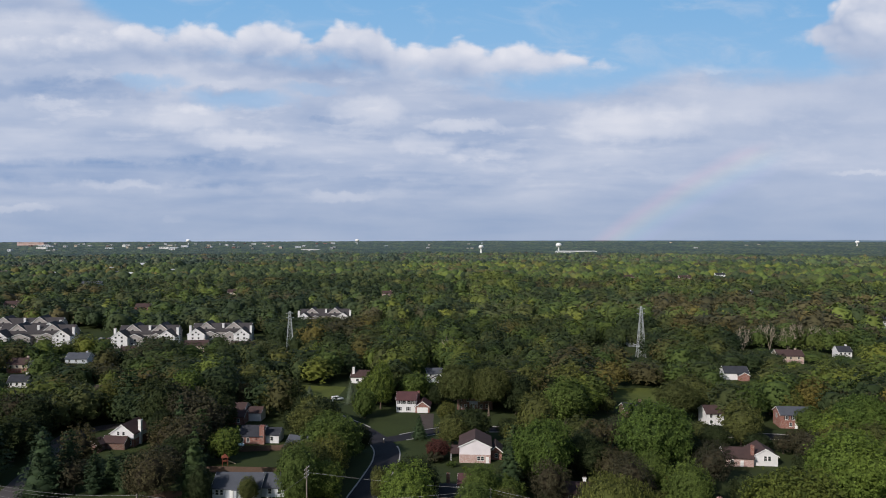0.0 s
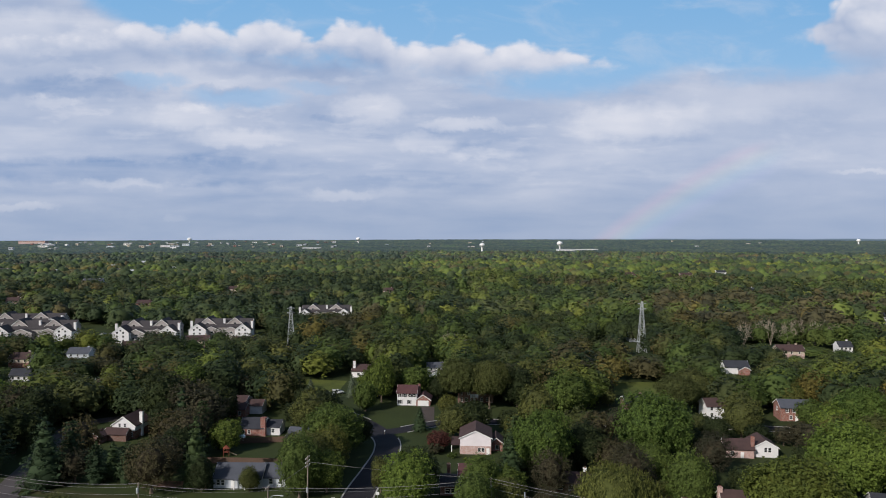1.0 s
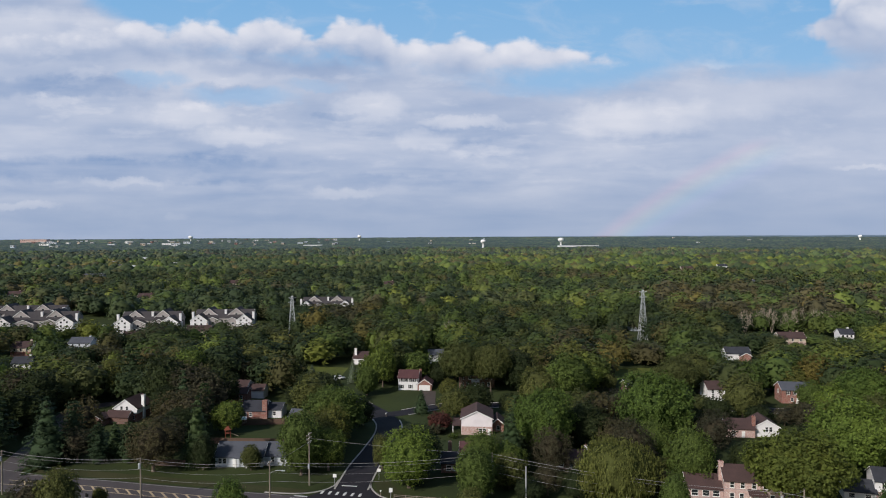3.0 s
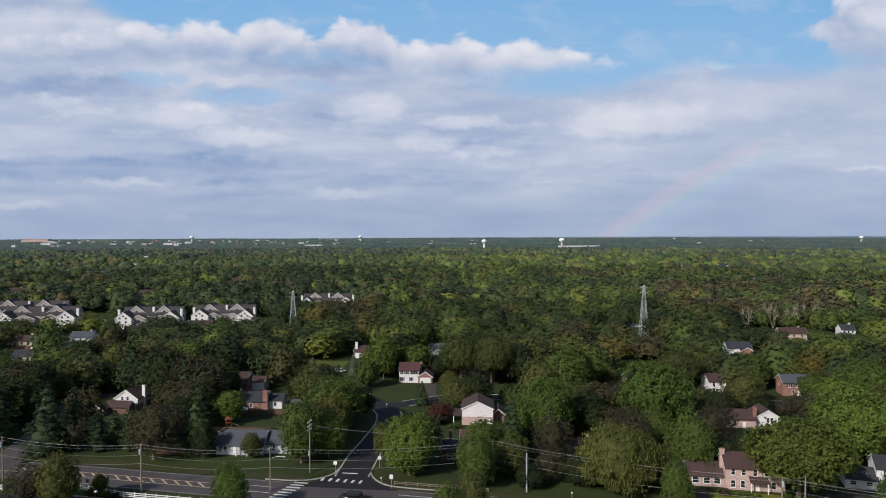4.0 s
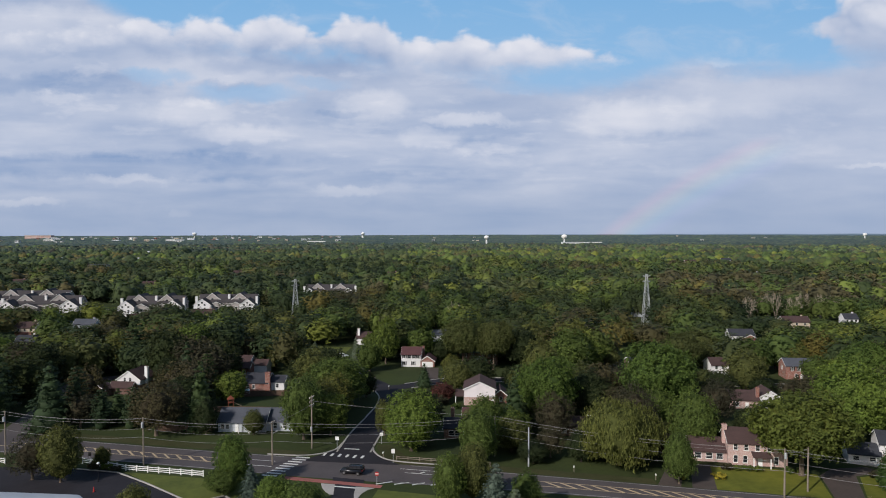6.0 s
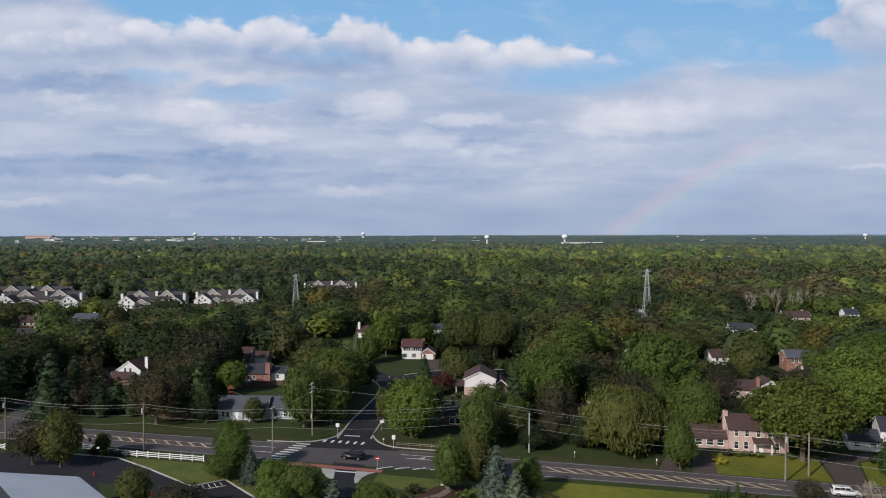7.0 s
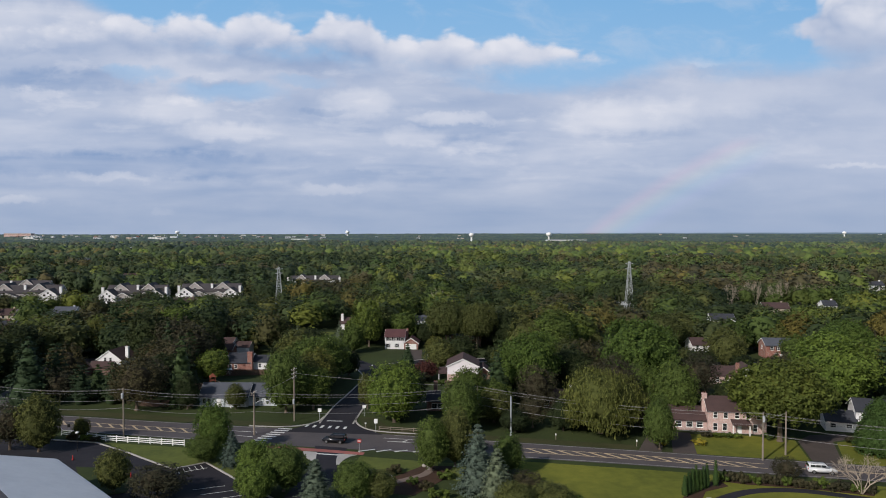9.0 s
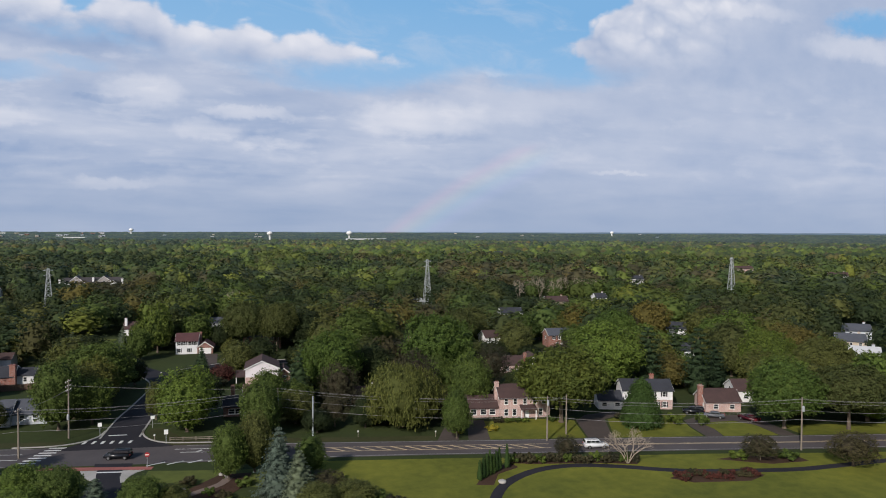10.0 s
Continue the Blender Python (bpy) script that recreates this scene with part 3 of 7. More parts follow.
# ---- roads ----
MAIN = smooth_line([(-520, 250, 5.4), (-250, 193, 5.4), (-120, 165.5, 5.4), (-80, 157.2, 5.4), (-62, 152.9, 5.4), (-24, 144.3, 5.6), (0, 139.4, 5.2), (21, 134.8, 4.7),
                    (43, 129.5, 4.4), (63.5, 124.3, 4.4), (90, 117.8, 4.4), (112, 112, 4.4), (160, 100, 4.4), (260, 74, 4.4), (450, 25, 4.4)], 10)
STREET = smooth_line([(-19.2, 151.2), (-18.6, 159), (-17.6, 170), (-15.4, 184), (-13.6, 200), (-15.2, 213), (-23, 229), (-36, 247), (-49, 264), (-66, 283), (-90, 300)], 8)
CROSS = smooth_line([(-17, 218), (-10, 221.3), (-3, 226), (6, 230), (26, 230), (52, 228), (90, 224), (130, 216)], 8)
LANE = smooth_line([(-102, 162), (-106, 176), (-109.5, 192), (-115, 212), (-117, 226), (-110, 235), (-98, 238)], 8)
PATHWAY = smooth_line([(40, 92), (41, 98), (43.6, 103.7), (48, 108.6), (55, 112.2), (62.7, 112.4), (70.5, 109.3), (77, 105.6), (83.8, 102.8), (99, 98.9), (109, 98), (125, 97), (150, 92)], 8)


def road(name, line, half, z, mat, label, kerb=True, skip=()):
    bm = bmesh.new()
    h = line[:, 2] if line.shape[1] > 2 else half
    ribbon(bm, line, h, -h, -0.2, z)
    tagged(part(name, bm, mat), label, "road", kind="structure")
    if not kerb:
        return
    nrm = sides(line)
    hh = np.broadcast_to(h, len(line))
    for side in (1, -1):
        run = []
        for p, n, w in zip(line, nrm, hh):
            q = p[:2] + n * side * (w + 0.02)
            blocked = any(inside(q[0], q[1], a) for a in skip)
            if blocked:
                if len(run) > 1:
                    kerb_run(np.array(run), side)
                run = []
            else:
                run.append(q)
        if len(run) > 1:
            kerb_run(np.array(run), side)


def kerb_run(run, side):
    bm = bmesh.new()
    ribbon(bm, run, 0.36 if side > 0 else 0.0, 0.0 if side > 0 else -0.36, -0.1, 0.15)
    tagged(part("kerb", bm, CONCRETE), "pale concrete kerb along the street", "kerb", kind="structure")


road("road_1", MAIN, 5, 0.03, ASPHALT, "worn grey asphalt main road", kerb=False)
road("road_2", STREET, 3.6, 0.045, ASPHALT_NEW, "dark asphalt side street with pale kerbs",
     skip=[[(-40, 130), (0, 130), (0, 154.5), (-40, 154.5)], [(-14.5, 214), (0, 214), (-2, 224), (-22, 232), (-22, 226)]])
road("road_3", CROSS, 3.0, 0.05, ASPHALT_NEW, "dark asphalt residential street with pale kerbs", skip=[[(-40, 205), (-13.5, 205), (-9, 219), (-12, 226), (-40, 240)]])
road("road_4", LANE, 3.2, 0.045, ASPHALT, "narrow asphalt lane between trees", kerb=False)
bm = bmesh.new()
ribbon(bm, PATHWAY, 0.95, -0.95, -0.1, 0.04)
tagged(part("footpath", bm, ASPHALT_NEW), "black asphalt footpath curving through the lawn", "path", kind="structure")


def patch(name, pts, z, mat, label, category="pavement"):
    bm = bmesh.new()
    prism(bm, pts, -0.1, z)
    return tagged(part(name, bm, mat), label, category, kind="structure")


LOT = [(-66, 141.8), (-57.7, 135.8), (-46.6, 126.8), (-44.7, 125.7), (-40, 129), (-32.4, 120.4), (-24.1, 111.4), (-8, 94), (-8, 55), (-150, 55), (-150, 152), (-96, 146), (-78, 144.5)]
patch("car_park", LOT, 0.035, ASPHALT_NEW, "dark asphalt car park with white bay lines")
patch("driveway_entrance", [(-21.2, 139), (-14.6, 137.3), (-15.2, 128), (-15.0, 118), (-17, 106), (-8, 90), (-18, 90), (-23, 106), (-21, 118), (-19.8, 128)], 0.04, ASPHALT_NEW, "dark asphalt entrance drive")
patch("pavement_brick", [(-31, 139.6), (-10.8, 134.3), (-11.1, 132.9), (-31.3, 138.0)], 0.05, PAVER_RED, "band of red brick paving along the road")
patch("apron", [(-23.0, 135.5), (-20.2, 134.9), (-19.7, 129.6), (-20.5, 129.8), (-21.5, 131.2), (-22.4, 133.2)], 0.06, CONCRETE, "pale curved concrete apron beside the entrance drive")
patch("apron", [(-15.9, 133.7), (-12.2, 132.9), (-13.4, 132.0), (-14.4, 130.2), (-15.0, 127.4), (-15.5, 127.2), (-15.9, 130)], 0.06, CONCRETE, "pale curved concrete apron beside the entrance drive")
patch("driveway", [(43.0, 134.2), (47.2, 133.2), (52.6, 146.2), (49.4, 147.0)], 0.035, DRIVE, "worn asphalt driveway")
patch("driveway", [(49.2, 132.6), (53.6, 131.6), (57.6, 145.6), (53.8, 146.4)], 0.035, DRIVE, "worn asphalt driveway")
patch("driveway", [(73.4, 126.2), (78.4, 125.0), (84.5, 138.5), (91, 141), (90, 144), (82, 143), (77.6, 139.2)], 0.035, DRIVE, "dark asphalt driveway widening before the garage")
patch("driveway", [(98.0, 120.2), (101.4, 119.4), (103.2, 124.2), (103.4, 129.6), (112.0, 128.8), (114.4, 124.4), (113.6, 116.4), (117, 115.6), (118.4, 125.5), (117, 132.4), (108, 134.6), (101.2, 132.2), (99.4, 127)], 0.035, DRIVE, "horseshoe asphalt driveway")
patch("driveway", [(-5.2, 228.6), (0.0, 231.0), (0.2, 251), (-5.0, 251)], 0.035, DRIVE, "asphalt driveway to a garage")
patch("lawn", [(18, 128.6), (40, 123.4), (60, 118.2), (90, 111), (112, 104.8), (150, 95), (150, 70), (20, 70), (14, 100), (16, 118)], 0.02, LAWN, "bright mown lawn", "lawn")
patch("lawn", [(53, 131.9), (61, 129.9), (73.2, 126.9), (77.2, 139.6), (70, 143), (57, 144.8)], 0.02, LAWN, "mown front lawn", "lawn")
patch("lawn", [(-64.5, 142.2), (-47.7, 138.6), (-36, 135), (-28, 125), (-24.6, 113), (-32.6, 121), (-40, 129.4), (-44.7, 126.2), (-46.4, 127.3), (-57.4, 136.4)], 0.03, MEADOW, "mown grass behind the white fence", "lawn")
patch("lawn", [(79, 125.4), (97.5, 120.8), (99, 127), (101, 132.6), (106, 137), (91, 139.5), (85, 138)], 0.02, LAWN, "mown front lawn", "lawn")
patch("lawn", [(101.8, 119.6), (113.4, 116.6), (114.2, 124.2), (111.8, 128.6), (103.6, 129.4), (103.3, 124.2)], 0.02, LAWN, "mown grass inside the horseshoe drive", "lawn")
patch("lawn", [(118.6, 115.4), (150, 107.4), (185, 98.4), (186, 106), (150, 115), (119.2, 123)], 0.02, LAWN, "mown roadside lawn under trees", "lawn")
patch("lawn", [(-11.5, 132.2), (2, 128.5), (16, 126), (8, 118), (-2, 122), (-12.4, 127)], 0.02, MEADOW, "rough lawn by the entrance", "lawn")
patch("lawn", [(-62, 264), (-45, 260), (-38, 276), (-37, 296), (-58, 300)], 0.02, MEADOW, "lawn before a house", "lawn")
patch("lawn", [(68, 268), (98, 266), (100, 292), (70, 292)], 0.02, MEADOW, "back lawn between tall trees", "lawn")
patch("lawn", [(-63, 127.4), (-56, 126.4), (-49.2, 119.6), (-48.6, 114.5), (-52.6, 113), (-58, 119.5)], 0.12, GRASS, "grass island in the car park", "lawn")
patch("planting_bed", [(75.2, 101.6), (80.5, 103.4), (90.4, 100.6), (92.5, 98), (88, 96.4), (78, 98.6)], 0.06, MULCH, "dark mulch bed", "flower bed")
patch("planting_bed", [(50.5, 117.6), (57, 118.2), (66, 115.6), (76, 111.8), (74, 109.6), (66, 112.8), (56, 115.2)], 0.06, MULCH, "mulch bed along the road", "flower bed")
patch("planting_bed", [(90, 107.6), (96, 107.8), (106, 104.4), (106, 101.6), (98, 102.4)], 0.06, MULCH, "mulch bed around shrubs", "flower bed")
patch("planting_bed", [(41.8, 108.6), (46.6, 115.8), (51.8, 117.0), (52.2, 114.6), (47.4, 112.4), (44.6, 107.6)], 0.06, MULCH, "mulch bed under a row of cedars", "flower bed")
patch("planting_bed", [(-6.5, 113.4), (-4.6, 120.6), (0.5, 126.4), (6, 126), (4, 119), (-1, 112)], 0.05, MULCH, "mulch bed with low planting", "flower bed")
bm = bmesh.new()
ribbon(bm, smooth_line([(-7.2, 111.0), (-6.4, 114.6), (-4.6, 117.6), (-2.0, 119.6), (0.6, 121.6), (2.0, 124.4)], 6), 0.75, -0.75, -0.1, 0.09)
tagged(part("footway", bm, WALK), "curved brown garden walk", "path", kind="structure")
for pts in ([(-98, 168), (-30, 152.2), (-28.5, 155), (-98, 172)], [(-11.5, 147.4), (20, 140.4), (43, 134.6), (43, 137.5), (20, 143.4), (-11.5, 151.5)]):
    patch("verge", pts, 0.015, VERGE, "dry grass verge along the road", "verge")

# kerb returns at the street mouth
for pts in ([(-38, 153.6), (-31, 152.6), (-26.4, 153.6), (-23.4, 156.6), (-22.4, 161)], [(-14.9, 160), (-14.6, 156), (-13.0, 152), (-10.4, 149.2), (-6, 147.6), (2, 145.8)]):
    bm = bmesh.new()
    ribbon(bm, smooth_line(pts, 6), 0.18, -0.18, -0.1, 0.15)
    tagged(part("kerb", bm, CONCRETE), "pale concrete kerb rounding the street corner", "kerb", kind="structure")
patch("street_mouth", [(-30, 149), (-25.6, 153.4), (-22.6, 156.8), (-22.0, 160), (-15.1, 160), (-14.6, 156), (-13.0, 152.2), (-8, 146)], 0.042, ASPHALT_NEW, "dark asphalt mouth of the side street")
patch("verge", [(-12.8, 152.6), (-10.2, 149.8), (-6, 148.2), (-7, 152), (-11, 160), (-14.2, 160)], 0.03, VERGE, "dry grass verge at the street corner", "verge")

# kerb round the car park
bm = bmesh.new()
ribbon(bm, np.array([(-78, 144.7), (-66, 141.9), (-57.7, 135.9), (-46.6, 126.9), (-44.7, 125.8), (-40, 129.1), (-32.4, 120.5), (-24.1, 111.5), (-8, 94)]), 0.3, 0.0, -0.1, 0.16)
tagged(part("kerb", bm, CONCRETE), "pale concrete kerb round the car park", "kerb", kind="structure")


# ---- paint on the road ----
def marking(name, label, z=0.036):
    return empty(name, pose(0, 0, z), label, "road marking")


def bar(parent, x, y, length, width, ang, mat, name="bar"):
    bm = bmesh.new()
    box(bm, 0, 0, 0.004, length, width, 0.008)
    ob = part(name, bm, mat, parent)
    ob.matrix_basis = pose(x, y, 0, 0, 0, ang)
    return ob


walkway = marking("crosswalk", "white crosswalk bars worn by traffic on grey asphalt", 0.05)
for i in range(6):
    t = i / 5
    bar(walkway, -25.2 + 8.6 * t, 153.3 - 1.9 * t, 1.8, 0.6, 80, PAINT_WHITE)
walkway = marking("crosswalk", "white crosswalk bars across the main road", 0.036)
for i in range(9):
    t = i / 8
    bar(walkway, -29.6 - 4.6 * t, 151.2 - 11.2 * t, 3.2, 0.6, -13, PAINT_WHITE)
line_mark = marking("stop_line", "white painted stop line at the street mouth", 0.05)
bar(line_mark, -19.6, 157.0, 3.6, 0.5, -8, PAINT_WHITE)
line_mark = marking("stop_line", "white stop line at the entrance drive", 0.05)
bar(line_mark, -18, 133.4, 6.4, 0.5, -13, PAINT_WHITE)
nm = sides(MAIN)
edge_line = marking("edge_line", "white edge lines of the main road")
for side in (1, -1):
    for lo, hi in ((-500, -34), (-8, 400)):
        sel = (MAIN[:, 0] > lo) & (MAIN[:, 0] < hi)
        bm = bmesh.new()
        ribbon(bm, MAIN[sel], side * (MAIN[sel, 2] - 0.35), side * (MAIN[sel, 2] - 0.53), 0.0, 0.008)
        part("line", bm, PAINT_WORN, edge_line)
median = marking("median_hatching", "yellow hatched median on the main road")
for lo, hi in ((-200, -40), (17, 64), (64, 400)):
    sel = (MAIN[:, 0] > lo) & (MAIN[:, 0] < hi)
    wide = 1.25 if hi < 100 else 0.22
    for side in (1, -1):
        bm = bmesh.new()
        ribbon(bm, MAIN[sel], side * wide + 0.09, side * wide - 0.09, 0.0, 0.008)
        part("line", bm, PAINT_YELLOW, median)
for lo, hi in ((-100, -44), (19, 64)):
    seg = smooth_line(MAIN[(MAIN[:, 0] > lo) & (MAIN[:, 0] < hi)], 3)
    run = np.concatenate([[0], np.cumsum(np.hypot(*np.diff(seg[:, :2], axis=0).T))])
    s = 1.5
    while s < run[-1] - 1:
        bar(median, np.interp(s, run, seg[:, 0]), np.interp(s, run, seg[:, 1]), 4.0, 0.42, -13 - 37 if lo > 0 else -13 - 40, PAINT_YELLOW)
        s += 3.0
arrows = marking("turn_marks", "white lane arrows and gore stripes")
for x, y, l, w, a in ((-4.5, 141.0, 2.2, 0.3, -13), (-3.2, 141.4, 1.2, 0.5, 40), (1.0, 139.6, 16, 0.16, -13), (-1.0, 142.2, 14, 0.16, -13)):
    bar(arrows, x, y, l, w, a, PAINT_WHITE)
for i in range(5):
    bar(arrows, -10.6 + 3.4 * i, 135.7 - 0.3 * i, 3.4 - 0.35 * i, 0.4, 22, PAINT_WHITE)
for x, y, l, a in ((-39, 146.3, 8, -13), (-39, 149.6, 8, -13)):
    bar(arrows, x, y, l, 0.16, a, PAINT_WHITE)
bays = marking("parking_lines", "white bay lines in the car park", 0.04)
for i in range(8):
    bar(bays, -35.5 + 2.0 * i, 116.4 - 2.2 * i, 5.2, 0.12, 20, PAINT_WHITE)
for i in range(5):
    bar(bays, -43.5 + 0.9 * i, 124.6 + 0.55 * i, 2.6, 0.12, -60, PAINT_WHITE)
bar(bays, -41.2, 125.0, 5.5, 0.14, 30, PAINT_WHITE)


# ---- houses ----
FOOT = []           # x, y, radius kept free of trees
WINDOW_MESH = {}


def window_parts(parent, m, w, h, shutters=False, trim=WHITE, fine=True):
    """A framed window with its pane and, where it has them, shutters."""
    key = (round(w, 2), round(h, 2), trim.name)
    if key not in WINDOW_MESH:
        t = 0.09
        bm = bmesh.new()
        rings = [[bm.verts.new((sx * (w + k) / 2, dy, sz * (h + k) / 2)) for sx, sz in ((-1, -1), (1, -1), (1, 1), (-1, 1))] for k, dy in ((t, -0.05), (-t, -0.05), (-t, 0.05), (t, 0.05))]
        for u, v in zip(rings, rings[1:] + rings[:1]):
            for i in range(4):
                bm.faces.new((u[i - 1], u[i], v[i], v[i - 1]))
        bmesh.ops.recalc_face_normals(bm, faces=bm.faces[:])
        fr = bpy.data.meshes.new("window")
        bm.to_mesh(fr)
        bm.free()
        fr.materials.append(trim)
        bm = bmesh.new()
        box(bm, 0, -0.06, -h / 2 - t, w + 0.24, 0.16, 0.08)
        si = bpy.data.meshes.new("sill")
        bm.to_mesh(si)
        bm.free()
        si.materials.append(trim)
        bm = bmesh.new()
        box(bm, 0, -0.02, 0, w - t, 0.06, 0.05)
        ba = bpy.data.meshes.new("glazing_bar")
        bm.to_mesh(ba)
        bm.free()
        ba.materials.append(trim)
        bm = bmesh.new()
        box(bm, 0, 0.012, 0, w - 0.06, 0.04, h - 0.06)
        pa = bpy.data.meshes.new("pane")
        bm.to_mesh(pa)
        bm.free()
        pa.materials.append(GLASS)
        bm = bmesh.new()
        box(bm, 0, 0, 0, 0.34, 0.05, h)
        sh = bpy.data.meshes.new("shutter")
        bm.to_mesh(sh)
        bm.free()
        sh.materials.append(BLACK_TRIM)
        WINDOW_MESH[key] = fr, pa, sh, si, ba
    fr, pa, sh, si, ba = WINDOW_MESH[key]
    win = shared("window", fr, parent, m)
    shared("pane", pa, win, Matrix())
    if fine:
        shared("sill", si, win, Matrix())
        shared("glazing_bar", ba, win, Matrix())
    if shutters:
        for s in (-1, 1):
            shared("shutter", sh, win, pose(s * (w / 2 + 0.27), -0.01, 0))


FACES = {"F": (0, -1, 0), "R": (1, 0, 90), "B": (0, 1, 180), "L": (-1, 0, -90)}


def face_pose(bx, by, w, d, face, along, z, out=0.02):
    nx, ny, rz = FACES[face]
    if face in "FB":
        return pose(bx + (along if face == "F" else -along), by + ny * (d / 2 + out), z, 0, 0, rz)
    return pose(bx + nx * (w / 2 + out), by + (along if face == "R" else -along), z, 0, 0, rz)


def block(parent, bx, by, w, d, eave, rise, ridge, walls, roof, lower=None, split=2.7, gable=None, over=0.45):
    """Walls with gables and a two-slope roof; ridge along x or y."""
    def wall_mesh(z0, z1, gables, mat, name="wall"):
        bm = bmesh.new()
        box(bm, bx, by, (z0 + z1) / 2, w, d, z1 - z0)
        if gables:
            for s in (-1, 1):
                if ridge == "x":
                    x = bx + s * w / 2
                    p = [(x, by - d / 2, z1), (x, by + d / 2, z1), (x, by, z1 + rise)]
                    q = [(x - s * 0.25, a, b) for _, a, b in p]
                else:
                    y = by + s * d / 2
                    p = [(bx - w / 2, y, z1), (bx + w / 2, y, z1), (bx, y, z1 + rise)]
                    q = [(a, y - s * 0.25, b) for a, _, b in p]
                P, Q = [bm.verts.new(v) for v in p], [bm.verts.new(v) for v in q]
                bm.faces.new(P), bm.faces.new(Q)
                for i in range(3):
                    bm.faces.new((P[i], P[i - 1], Q[i - 1], Q[i]))
        bmesh.ops.recalc_face_normals(bm, faces=bm.faces[:])
        part(name, bm, mat, parent)
    if lower:
        wall_mesh(-0.1, split, False, lower)
        wall_mesh(split, eave, True, walls)
    else:
        wall_mesh(-0.1, eave, True, walls)
    # roof slabs
    span_, run = (d, w) if ridge == "x" else (w, d)
    k = rise / (span_ / 2)
    bm = bmesh.new()
    th = 0.22
    prof = [(-span_ / 2 - over, eave - over * k), (0, eave + rise), (span_ / 2 + over, eave - over * k)]
    pts = prof + [(a, b + th) for a, b in prof[::-1]]
    ends = []
    for s in (-1, 1):
        e = s * (run / 2 + over * 0.7)
        ends.append([bm.verts.new((bx + e, by + a, b + 0.01) if ridge == "x" else (bx + a, by + e, b + 0.01)) for a, b in pts])
    n = len(pts)
    bm.faces.new(ends[0]), bm.faces.new(ends[1])
    for i in range(n):
        bm.faces.new((ends[0][i], ends[0][i - 1], ends[1][i - 1], ends[1][i]))
    bmesh.ops.recalc_face_normals(bm, faces=bm.faces[:])
    part("roof", bm, roof, parent)
    # barge boards on the gable ends
    for s in (-1, 1):
        bm = bmesh.new()
        for (a0, b0), (a1, b1) in ((prof[0], prof[1]), (prof[1], prof[2])):
            e = s * (run / 2 + over * 0.7 + 0.03)
            P = [(a0, b0 - 0.08), (a1, b1 - 0.08), (a1, b1 + th), (a0, b0 + th)]
            f = [bm.verts.new((bx + e, by + a, b) if ridge == "x" else (bx + a, by + e, b)) for a, b in P]
            g_ = [bm.verts.new((bx + e - s * 0.05, by + a, b) if ridge == "x" else (bx + a, by + e - s * 0.05, b)) for a, b in P]
            bm.faces.new(f), bm.faces.new(g_)
            for i in range(4):
                bm.faces.new((f[i], f[i - 1], g_[i - 1], g_[i]))
        bmesh.ops.recalc_face_normals(bm, faces=bm.faces[:])
        part("barge_board", bm, WHITE, parent)


